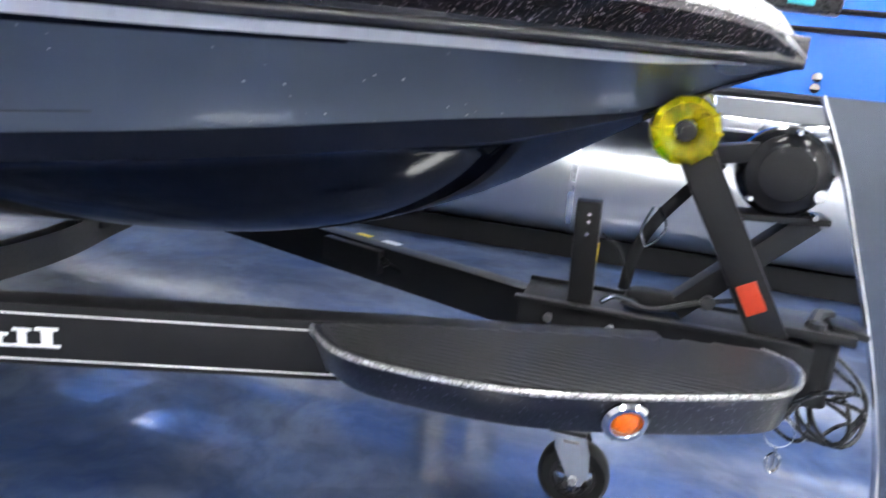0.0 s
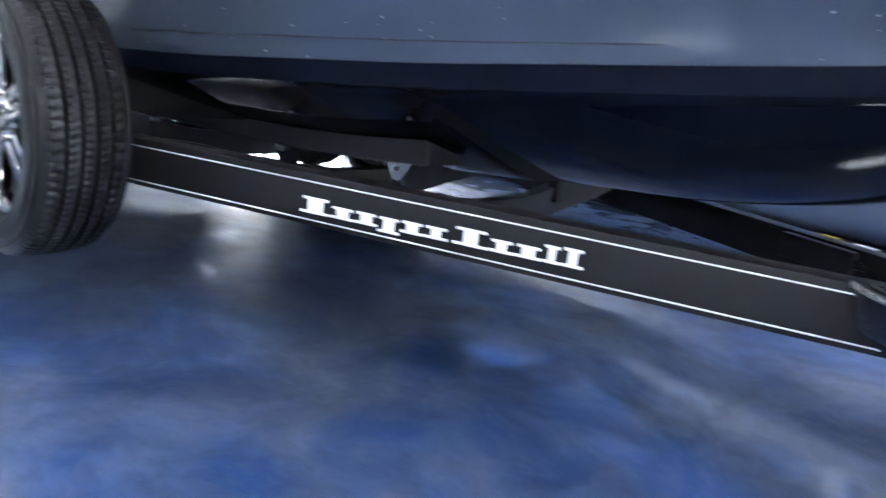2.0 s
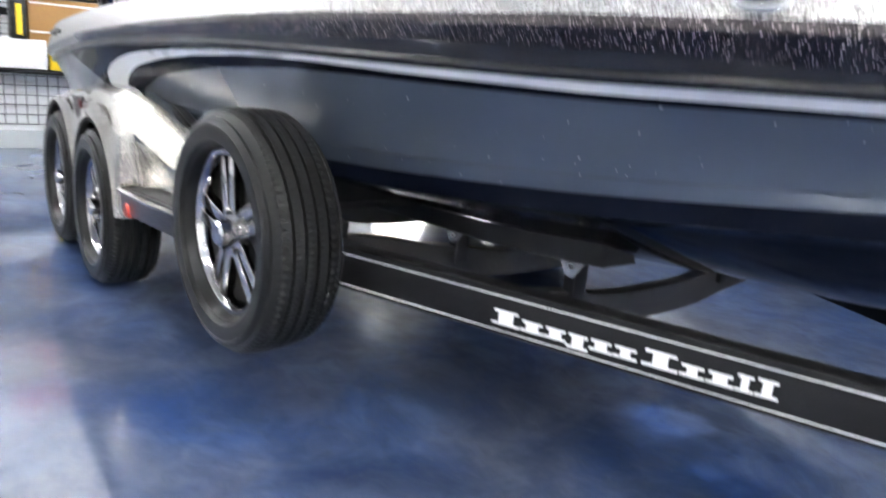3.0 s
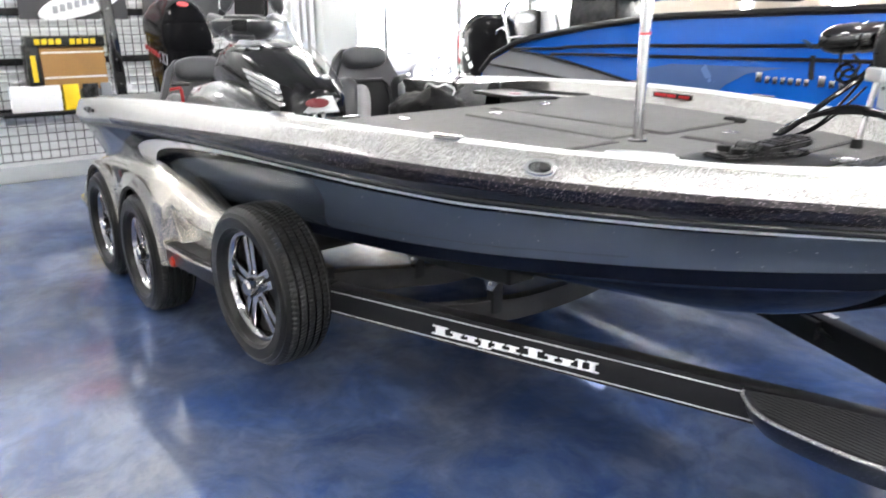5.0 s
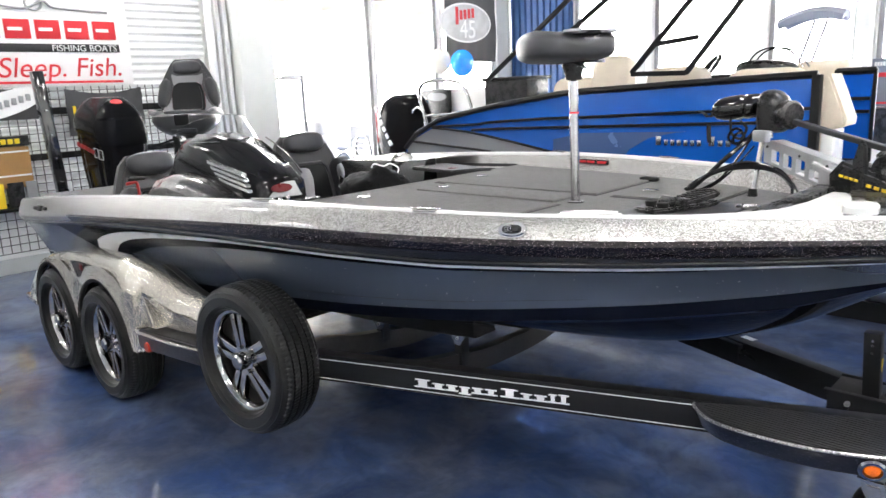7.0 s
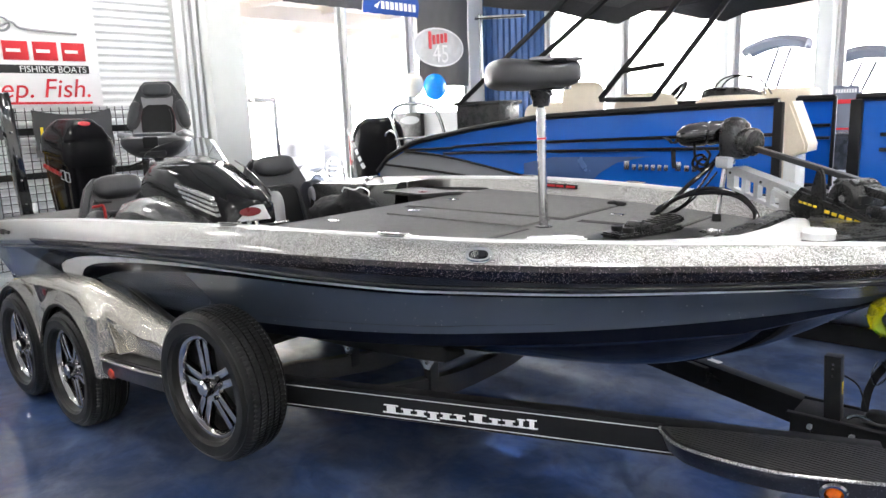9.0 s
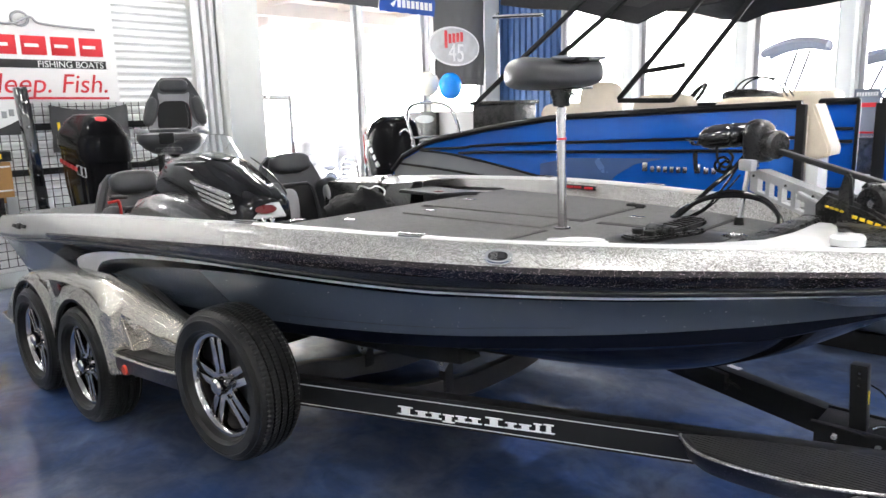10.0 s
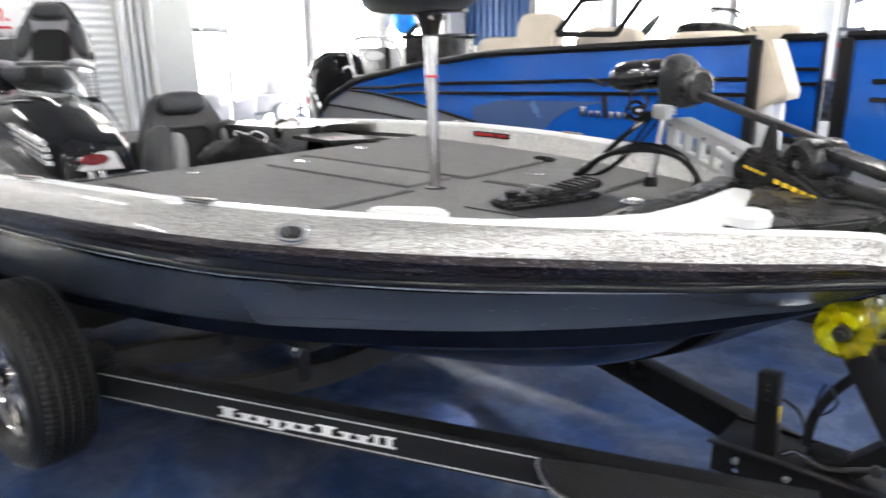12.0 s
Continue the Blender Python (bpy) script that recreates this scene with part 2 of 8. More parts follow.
def dusty(name, color, rough, metal, coat, haze=0.14):
    """Gelcoat with clusters of dried droplets and fine dust."""
    m = mat(name, color, rough, metal, coat=coat)
    nt = m.node_tree
    b = nt.nodes["Principled BSDF"]
    b.inputs["Coat Roughness"].default_value = haze
    tc = nt.nodes.new("ShaderNodeTexCoord")
    v = nt.nodes.new("ShaderNodeTexVoronoi")
    v.inputs["Scale"].default_value = 75
    nt.links.new(tc.outputs["Object"], v.inputs["Vector"])
    sep = nt.nodes.new("ShaderNodeSeparateColor")
    nt.links.new(v.outputs["Color"], sep.inputs["Color"])
    n = nt.nodes.new("ShaderNodeTexNoise")
    n.inputs["Scale"].default_value, n.inputs["Detail"].default_value = 3.2, 3
    nt.links.new(tc.outputs["Object"], n.inputs["Vector"])

    def calc(op, a, c):
        k = nt.nodes.new("ShaderNodeMath")
        k.operation = op
        for i, q in enumerate((a, c)):
            if isinstance(q, float):
                k.inputs[i].default_value = q
            else:
                nt.links.new(q, k.inputs[i])
        return k.outputs[0]
    size = calc("MULTIPLY", sep.outputs["Green"], 0.2)
    spot = calc("LESS_THAN", v.outputs["Distance"], size)
    few = calc("GREATER_THAN", calc("ADD", sep.outputs["Red"], calc("MULTIPLY", n.outputs["Fac"], 0.9)), 1.28)
    fac = calc("MULTIPLY", calc("MULTIPLY", spot, few), 0.8)
    mx = nt.nodes.new("ShaderNodeMix")
    mx.data_type = "RGBA"
    mx.inputs["A"].default_value, mx.inputs["B"].default_value = (*color, 1), (0.55, 0.57, 0.6, 1)
    nt.links.new(fac, mx.inputs["Factor"])
    nt.links.new(mx.outputs["Result"], b.inputs["Base Color"])
    return m


M_FLOOR = floor_material()
M_GREY = dusty("slate_gelcoat", (0.1, 0.121, 0.155), 0.26, 0.2, 0.55)
M_BLACKHULL = mat("black_gelcoat", (0.005, 0.0065, 0.012), 0.06, 0.0, spec=0.06)
M_SILVER = flake("silver_flake", (0.13, 0.126, 0.12), (0.8, 0.79, 0.77), 0.62, 540, 0.3, 0.7, 0.45, 0.6)
M_DARKFLAKE = flake("dark_flake", (0.018, 0.012, 0.014), (0.75, 0.66, 0.68), 0.06, 470, 0.25, 0.45, 0.5, 0.7)
M_FENDER = flake("fender_flake", (0.21, 0.195, 0.17), (0.8, 0.755, 0.68), 0.5, 400, 0.24, 0.75, 1.0, 0.32)
M_BLACKFLAKE = flake("black_flake", (0.01, 0.01, 0.011), (0.36, 0.36, 0.38), 0.12, 520, 0.2, 0.25, 0.8, 0.35)
M_STEPSIDE = flake("step_flake", (0.006, 0.006, 0.011), (0.2, 0.18, 0.23), 0.025, 520, 0.3, 0.05, 0.15, 0.12)
M_WHITEGEL = mat("white_gelcoat", (0.72, 0.73, 0.72), 0.22, 0, coat=0.6, vary=0.04, scale=10)
M_STRIPE = mat("pale_stripe", (0.8, 0.8, 0.79), 0.3, 0.0, coat=0.3, vary=0.05, scale=12)
M_RUB = mat("rub_rail_vinyl", (0.013, 0.013, 0.014), 0.22, 0, coat=0.2, vary=0.15, scale=30)
M_CARPET = mat("grey_carpet", (0.125, 0.124, 0.122), 0.95, 0, bump=0.9, scale=380, vary=0.25)
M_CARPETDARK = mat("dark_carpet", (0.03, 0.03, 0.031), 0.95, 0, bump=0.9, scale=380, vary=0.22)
M_POWDER = mat("black_powder_coat", (0.011, 0.011, 0.012), 0.42, 0, bump=0.03, scale=160, vary=0.06, spec=0.22)
M_DULLBLACK = mat("dull_black_steel", (0.024, 0.024, 0.025), 0.42, 0, bump=0.08, scale=120, vary=0.25, spec=0.35)
# dull black steel with the light under the boat lifted into its base colour
M_CROSS = mat("lit_black_steel", (0.045, 0.044, 0.043), 0.45, 0, bump=0.08, scale=90, vary=0.25, spec=0.35)
M_PLASTIC = mat("black_plastic", (0.018, 0.018, 0.0185), 0.27, 0, bump=0.04, scale=180, vary=0.2, spec=0.4)
M_GLOSSBLACK = mat("gloss_black", (0.006, 0.006, 0.007), 0.07, 0, coat=1.0)
M_RUBBER = mat("tyre_rubber", (0.013, 0.013, 0.013), 0.55, 0, bump=0.2, scale=140, vary=0.3, spec=0.22)
M_CHROME = mat("dark_chrome", (0.4, 0.39, 0.385), 0.05, 1.0, vary=0.06, scale=30)
M_STEEL = mat("stainless", (0.62, 0.62, 0.62), 0.2, 1.0, vary=0.1, scale=60)
M_ALU = mat("brushed_aluminium", (0.5, 0.52, 0.545), 0.27, 1.0, vary=0.08, scale=3)
M_TUBE = mat("dull_tube_aluminium", (0.44, 0.455, 0.475), 0.36, 1.0, vary=0.03, scale=2)
M_CAST = mat("cast_aluminium", (0.55, 0.56, 0.57), 0.42, 0.85, bump=0.1, scale=90, vary=0.12)
M_ZINC = mat("zinc", (0.5, 0.51, 0.53), 0.3, 0.9, vary=0.15, scale=60)
M_VINYL = mat("charcoal_vinyl", (0.045, 0.046, 0.05), 0.38, 0, bump=0.12, scale=240, vary=0.12)
M_VINYLBLACK = mat("black_vinyl", (0.009, 0.009, 0.01), 0.45, 0, bump=0.12, scale=240, vary=0.12, spec=0.25)
M_VINYLLIGHT = mat("light_grey_vinyl", (0.25, 0.25, 0.262), 0.42, 0, bump=0.12, scale=240, vary=0.08)
M_BEIGE = mat("beige_vinyl", (0.66, 0.58, 0.46), 0.48, 0, bump=0.12, scale=150, vary=0.08)
M_YELLOW = mat("yellow_polyurethane", (0.85, 0.72, 0.0), 0.1, 0, trans=0.75, vary=0.15, scale=40)
M_ORANGE = mat("amber_lens", (0.8, 0.13, 0.005), 0.15, 0, coat=0.5, bump=0.35, scale=260, vary=0.3)
M_REFLECT = mat("orange_reflector", (0.42, 0.035, 0.01), 0.3, 0, bump=0.3, scale=300, vary=0.15)
M_RED = mat("red_print", (0.6, 0.02, 0.03), 0.5, vary=0.06, scale=20)
M_WHITE = mat("white_print", (0.8, 0.8, 0.8), 0.5, vary=0.04, scale=20)
M_YELLOWPRINT = mat("yellow_print", (0.85, 0.6, 0.02), 0.5, vary=0.05, scale=20)
M_GREYPRINT = mat("grey_print", (0.3, 0.31, 0.32), 0.5, vary=0.06, scale=20)
M_TEAL = mat("teal_print", (0.05, 0.45, 0.5), 0.4, vary=0.06, scale=20)
M_PONTBLUE = mat("blue_painted_aluminium", (0.008, 0.12, 0.55), 0.18, 0.3, coat=0.7, vary=0.03, scale=5)
M_PONTGREY = mat("grey_painted_aluminium", (0.22, 0.23, 0.25), 0.3, 0.3, coat=0.4, vary=0.06, scale=5)
M_WALL = mat("white_wall_paint", (0.78, 0.78, 0.76), 0.6, vary=0.05, scale=6, bump=0.1)
M_BACKWALL = mat("back_wall_paint", (0.76, 0.76, 0.75), 0.6, vary=0.08, scale=6, bump=0.1)
M_CORRUG = mat("white_wall_metal", (0.82, 0.83, 0.83), 0.4, 0.0, vary=0.05, scale=8)
M_COLUMN = mat("column_paint", (0.74, 0.76, 0.74), 0.5, vary=0.06, scale=5)
M_CEIL = mat("ceiling_paint", (0.7, 0.7, 0.69), 0.8, vary=0.05, scale=4)
M_FRAME = mat("window_frame_metal", (0.42, 0.42, 0.43), 0.35, 0.6, vary=0.08, scale=30)
M_BLUECURTAIN = mat("blue_ribbed_metal", (0.02, 0.07, 0.2), 0.4, 0.1, vary=0.1, scale=9)
M_BANNER = mat("black_banner_cloth", (0.045, 0.045, 0.048), 0.5, bump=0.15, scale=60, vary=0.15)
M_BANNERBLUE = mat("blue_banner_cloth", (0.01, 0.07, 0.35), 0.7, bump=0.15, scale=60, vary=0.1)
M_CARTON = mat("brown_cardboard", (0.36, 0.2, 0.07), 0.8, bump=0.1, scale=80, vary=0.12)
M_BAG = mat("black_bag_cloth", (0.006, 0.006, 0.0065), 0.55, bump=0.3, scale=60, vary=0.3, spec=0.1)
M_LENS = mat("clear_lens", (0.9, 0.9, 0.9), 0.05, trans=0.9)
M_BALLOONB = mat("blue_balloon", (0.0, 0.25, 0.85), 0.2, coat=0.4, vary=0.05, scale=5)
M_BALLOONW = mat("cream_balloon", (0.8, 0.76, 0.66), 0.25, coat=0.4, vary=0.05, scale=5)
M_STAND = mat("stand_metal", (0.1, 0.115, 0.14), 0.18, 0.8, vary=0.1, scale=5)
M_STANDBASE = mat("stand_base_metal", (0.5, 0.5, 0.5), 0.4, 0.6, vary=0.1, scale=7)
M_DAY = mat("daylight", (1.0, 0.985, 0.96), 0.9, emit=DAY)
M_LAMP = mat("lamp_tube", (1.0, 0.98, 0.95), 0.5, emit=LAMP)
M_FARDARK = mat("far_shapes", (0.3, 0.31, 0.33), 0.7, vary=0.3, scale=4)
M_FARCLOTH = mat("far_canopy_cloth", (0.17, 0.19, 0.24), 0.8, vary=0.15, scale=4)
M_WS = mat("clear_acrylic", (0.93, 0.94, 0.95), 0.0, trans=1.0, ior=1.2)


def glass_material():
    m = bpy.data.materials.new("window_glass")
    m.use_nodes = True
    b = m.node_tree.nodes["Principled BSDF"]
    b.inputs["Base Color"].default_value = (1, 1, 1, 1)
    b.inputs["Roughness"].default_value = 0.0
    b.inputs["Transmission Weight"].default_value = 1.0
    b.inputs["IOR"].default_value = 1.05
    return m


M_GLASS = glass_material()
M_COWL = mat("black_cowl_paint", (0.009, 0.009, 0.01), 0.08, 0.0, spec=0.26)
M_MOTORBLACK = mat("black_motor_paint", (0.008, 0.008, 0.009), 0.13, 0.0, spec=0.06)
M_DARKRED = mat("dark_red_enamel", (0.1, 0.005, 0.008), 0.3, spec=0.2, vary=0.1, scale=30)
M_DARKRED2 = mat("red_piping", (0.35, 0.015, 0.015), 0.4, vary=0.1, scale=30)
M_STEPSILVER = mat("grey_metallic_trim", (0.32, 0.32, 0.325), 0.35, 0.6, vary=0.06, scale=30)

# ---- the room ----
WX, WY = -7.05, 7.0
EX, SY, CEIL = 7.5, -8.0, 4.6
bm = B()
box(bm, ((WX - 10 + EX) / 2, (SY + WY + 10) / 2, -0.1), (EX - WX + 11, WY + 10 - SY + 1, 0.2))
solo("floor", bm, M_FLOOR, "glossy blue metallic epoxy floor with cloudy swirls", "floor", kind="structure", smooth=False)
bm = B()
box(bm, ((WX + EX) / 2, (SY + WY) / 2, CEIL + 0.1), (EX - WX + 0.6, WY - SY + 0.6, 0.2))
for k in range(7):
    box(bm, ((WX + EX) / 2, SY + 1.5 + k * 2.1, CEIL - 0.12), (EX - WX, 0.15, 0.24))
solo("ceiling", bm, M_CEIL, "pale ceiling with beams", "ceiling", kind="structure", smooth=False)


def wall_with_openings(name, axis, at, lo, hi, holes, material, label, thick=0.2, top=CEIL):
    """A wall across axis at the given place, from lo to hi, with holes (from, to, sill, head)."""
    bm = B()
    cuts = sorted(holes)
    def slab(a, b, z0, z1):
        if b - a < 1e-4 or z1 - z0 < 1e-4:
            return
        if axis == "x":
            box(bm, (at, (a + b) / 2, (z0 + z1) / 2), (thick, b - a, z1 - z0))
        else:
            box(bm, ((a + b) / 2, at, (z0 + z1) / 2), (b - a, thick, z1 - z0))
    p = lo
    for a, b, s, h in cuts:
        slab(p, a, 0, top)
        slab(a, b, 0, s)
        slab(a, b, h, top)
        p = b
    slab(p, hi, 0, top)
    return solo(name, bm, material, label, "wall", kind="structure", smooth=False)


WIN_X = [(2.3, 4.02, 0.03, 3.9), (4.06, 5.3, 0.35, 3.9), (5.34, 6.6, 0.35, 3.9)]
WIN_Y = [(-5.9, -4.75, 0.35, 3.9), (-4.6, -3.2, 0.35, 3.9), (-3.05, -2.05, 0.35, 3.9), (-1.85, 0.6, 0.35, 3.4), (0.8, 3.4, 0.35, 3.4), (3.6, 6.2, 0.35, 3.9)]
wall_with_openings("wall_west", "x", WX - 0.1, SY, WY, WIN_X, M_WALL, "white wall with a tall glazed front")
wall_with_openings("wall_north", "y", WY + 0.1, WX - 0.2, EX, WIN_Y, M_WALL, "white wall with tall shop windows")
wall_with_openings("wall_east", "x", EX + 0.1, SY, WY, [], M_BACKWALL, "plain grey wall")
wall_with_openings("wall_south", "y", SY - 0.1, WX - 0.2, EX + 0.2, [], M_BACKWALL, "plain grey wall")

for i, (axis, (a, b, s, h)) in enumerate([("x", w) for w in WIN_X] + [("y", w) for w in WIN_Y]):
    w = thing("window_%d" % (i + 1), ((WX, (a + b) / 2, s) if axis == "x" else ((a + b) / 2, WY, s)), "tall shop window with slim metal frame", "window", kind="structure")
    def put(u, v, su, sv, d=0.06):
        return ((WX - 0.1, u, v), (d, su, sv)) if axis == "x" else ((u, WY + 0.1, v), (su, d, sv))
    bm = B()
    for u in (a + 0.03, b - 0.03):
        box(bm, *put(u, (s + h) / 2, 0.06, h - s), 0.004)
    for v in (s + 0.02, h - 0.02):
        box(bm, *put((a + b) / 2, v, b - a - 0.12, 0.04), 0.004)
    part("window_frame", bm, M_FRAME, w)
    bm = B()
    c, sz = put((a + b) / 2, (s + h) / 2, b - a - 0.08, h - s - 0.08, 0.006)
    box(bm, c, sz)
    pane = part("pane", bm, M_GLASS, w, smooth=False)
    pane.visible_shadow = False

# the glazed door in the west front
d = thing("door_1", (WX, 2.6, 0), "glazed shop door in a metal frame", "door", kind="structure")
bm = B()
for y in (2.34, 2.84):
    box(bm, (WX - 0.05, y, 0.9), (0.05, 0.05, 1.7), 0.004)
for z in (0.1, 1.72):
    box(bm, (WX - 0.05, 2.59, z), (0.05, 0.45, 0.06), 0.004)
part("door_frame", bm, M_FRAME, d)
bm = B()
box(bm, (WX - 0.01, 2.42, 1.72), (0.05, 0.2, 0.035), 0.006)
part("door_closer", bm, M_STEEL, d)

# ribbed white cladding on the west wall, and the pale column that ends it
bm = B()
rows = []
for k in range(240):
    z = 0.12 + k * 0.0185
    rows.append([(WX + 0.012 + 0.006 * (1 if k % 4 in (0, 1) else -0.6), y, z) for y in (SY, 1.55)])
loft(bm, rows)
solo("cladding", bm, M_CORRUG, "white horizontal ribbed metal wall cladding", "cladding", kind="structure", smooth=False)
bm = B()
box(bm, (WX + 0.02, (SY + 1.9) / 2, 0.07), (0.05, 1.9 - SY - 0.002, 0.14), 0.006)
solo("baseboard", bm, mat("baseboard_paint", (0.5, 0.53, 0.54), 0.5, vary=0.06, scale=6), "pale grey painted base board", "baseboard", kind="structure")
col = thing("column", (WX + 0.15, 1.95, 0), "pale painted steel column boxing", "column", kind="structure")
bm = B()
box(bm, (WX + 0.14, 2.05, CEIL / 2), (0.26, 0.44, CEIL - 0.002), 0.01)
part("boxing", bm, M_COLUMN, col)
bm = B()
for y in (1.6, 1.68, 1.77):
    box(bm, (WX + 0.1, y, CEIL / 2), (0.1, 0.05, CEIL - 0.004), 0.012)
part("flange", bm, M_CORRUG, col)

# the dark blue ribbed corner panel
bm = B()
rows = []
for k in range(60):
    x = WX + 0.02 + k * 0.0195
    y = WY - 0.03 - (0.03 if k % 6 in (0, 1, 2) else 0.0)
    rows.append([(x, y, 0.0), (x, y, CEIL - 0.25)])
loft(bm, rows)
box(bm, (WX + 0.58, WY - 0.012, CEIL / 2 - 0.15), (1.16, 0.02, CEIL - 0.35))
solo("blue_panel", bm, M_BLUECURTAIN, "dark blue ribbed metal corner panel", "wall panel", kind="structure", smooth=False)
for x in (-4.675, -3.125, -1.95):
    bm = B()
    box(bm, (x, WY - 0.1, CEIL / 2), (0.16, 0.18, CEIL - 0.002), 0.01)
    solo("column", bm, M_COLUMN, "pale painted window column", "column", kind="structure")

# daylight behind the glass, and the lot outside
bm = B()
box(bm, (WX - 9.4, 4.0, 3.4), (0.1, 30, 12))
solo("backdrop", bm, M_DAY, "bright hazy daylight", "backdrop", kind="structure", smooth=False)
bm = B()
box(bm, (-4.5, WY + 9.4, 3.4), (24, 0.1, 12))
solo("backdrop", bm, M_DAY, "bright hazy daylight", "backdrop", kind="structure", smooth=False)

bm = B()
box(bm, (WX - 4.55, 5.5, 3.24), (8.3, 9.6, 0.08))
for k in range(8):
    box(bm, (WX - 4.55, 1.2 + k * 1.25, 3.12), (8.3, 0.09, 0.16))
for k in range(4):
    box(bm, (WX - 1.6 - 2.3 * k, 5.5, 3.0), (0.14, 9.6, 0.2))
solo("entrance_canopy", bm, mat("canopy_paint", (0.82, 0.74, 0.66), 0.6, vary=0.08, scale=3), "pale beamed porch roof outside the glazed front", "porch roof", kind="structure", smooth=False)

bm = B()
box(bm, (-2.2, WY + 3.4, 3.64), (9.8, 6.2, 0.08))
for k in range(6):
    box(bm, (-2.2, WY + 0.6 + 1.1 * k, 3.5), (9.8, 0.12, 0.2))
box(bm, (-2.2, WY + 6.4, 3.44), (9.8, 0.16, 0.4))
solo("entrance_canopy", bm, bpy.data.materials["canopy_paint"], "pale beamed porch roof outside the long window", "porch roof", kind="structure", smooth=False)

# ceiling lamps, out of view: rows placed for brightness, x=-6.35 added for the west wall
lamp_no = 0
for x in (-6.35, 0.1, 3.3, 6.3):
    for y in (-5.4, -2.4, 0.6, 3.6):
        if lamp_no == 0:
            first_lamp = lm = thing("ceiling_light", (x, y, CEIL - 0.3), "white oblong light with a diffuser on the ceiling", "ceiling light", "ceiling lights")
            bm = B()
            box(bm, (x, y, CEIL - 0.13), (0.96, 0.34, 0.26), 0.006)
            part("housing", bm, M_WALL, lm)
            bm = B()
            box(bm, (x, y, CEIL - 0.266), (0.9, 0.28, 0.012), 0.003)
            part("diffuser", bm, M_LAMP, lm)
        else:
            copy_thing(first_lamp, Matrix.Translation((x, y, CEIL - 0.3)))
        lamp_no += 1

# ---- the bass boat ----
XS = [-4.75, -4.2, -3.6, -3.0, -2.5, -2.2, -1.9, -1.6, -1.3, -1.0, -0.7, -0.4, -0.1, 0.05, 0.12, 0.187]
LINES = {
    "kz": [.36, .36, .37, .38, .39, .40, .41, .432, .468, .494, .549, .663, .843, .93, .962, .985],
    "cy": [.98, 1.0, .98, .95, .90, .87, .82, .77, .69, .59, .47, .32, .07, .02, .012, .003],
    "cz": [.58, .59, .61, .635, .655, .668, .681, .703, .727, .76, .795, .838, .875, .94, .968, .987],
    "sy": [1.08, 1.14, 1.15, 1.12, 1.09, 1.06, 1.02, .96, .885, .78, .64, .46, .25, .12, .07, .008],
    "sz": [.79, .84, .895, .93, .945, .95, .95, .948, .948, .955, .962, .972, .98, .985, .986, .989],
    "dy": [1.12, 1.18, 1.19, 1.17, 1.13, 1.10, 1.06, 1.01, .95, .86, .73, .565, .35, .20, .13, .015],
    "dz": [.845, .895, .95, .985, 1.012, 1.026, 1.036, 1.041, 1.046, 1.05, 1.053, 1.058, 1.055, 1.048, 1.034, 0.999],
    "iy": [1.08, 1.14, 1.13, 1.09, 1.06, 1.03, .99, .94, .87, .77, .645, .49, .28, .14, .08, .006],
    "iz": [.93, .985, 1.035, 1.07, 1.09, 1.10, 1.11, 1.11, 1.108, 1.106, 1.108, 1.108, 1.10, 1.088, 1.059, 1.004],
}


def hermite(x, ys):
    """A smooth curve through the stations."""
    n = len(XS)
    i = min(max(int(np.searchsorted(XS, x)) - 1, 0), n - 2)
    def slope(k):
        if k == 0:
            return (ys[1] - ys[0]) / (XS[1] - XS[0])
        if k == n - 1:
            return (ys[-1] - ys[-2]) / (XS[-1] - XS[-2])
        a, b = (ys[k] - ys[k - 1]) / (XS[k] - XS[k - 1]), (ys[k + 1] - ys[k]) / (XS[k + 1] - XS[k])
        return 0.0 if a * b <= 0 else 2 * a * b / (a + b)
    h = XS[i + 1] - XS[i]
    t = (x - XS[i]) / h
    return (2 * t ** 3 - 3 * t * t + 1) * ys[i] + (t ** 3 - 2 * t * t + t) * h * slope(i) + (3 * t * t - 2 * t ** 3) * ys[i + 1] + (t ** 3 - t * t) * h * slope(i + 1)


def L(key, x):
    return hermite(x, LINES[key])


STATIONS = [XS[0] + (XS[-1] - XS[0]) * k / 70 for k in range(71)]
boat = thing("bass_boat", (-2.4, 0, 0.42), "slate and black fishing boat with silver flake gunwale on a trailer", "boat")


def strip_skin(fn, stations=STATIONS, both=True):
    """A skin from fn(x), a list of (y, z) down one side, and its mirror."""
    bm = B()
    t = B()
    loft(t, [[(x, -y, z) for y, z in fn(x)] for x in stations])
    add(bm, t)
    if both:
        t = B()
        loft(t, [[(x, y, z) for y, z in fn(x)] for x in stations])
        add(bm, t)
    return bm


def vee(x):
    """How straight the bottom runs from keel to chine."""
    return float(np.interp(x, [-1.5, -0.8, -0.4, 0.1], [1.15, 1.6, 1.35, 1.0]))


def bottom_z(x, y):
    """Height of the hull bottom at a distance y from the keel."""
    cy, cz, kz = L("cy", x), L("cz", x), L("kz", x)
    return kz + (cz - min(0.045, (cz - kz) * 0.3) - kz) * (y / (cy * 0.985)) ** vee(x)


def bottom(x):
    cy, cz, kz = L("cy", x), L("cz", x), L("kz", x)
    step = min(0.045, (cz - kz) * 0.3)
    out = [(cy * 0.985 * k / 14, kz + (cz - step - kz) * (k / 14) ** vee(x)) for k in range(15)]
    return out + [(cy * 0.985 + 0.006, cz - step), (cy + 0.004, cz)]


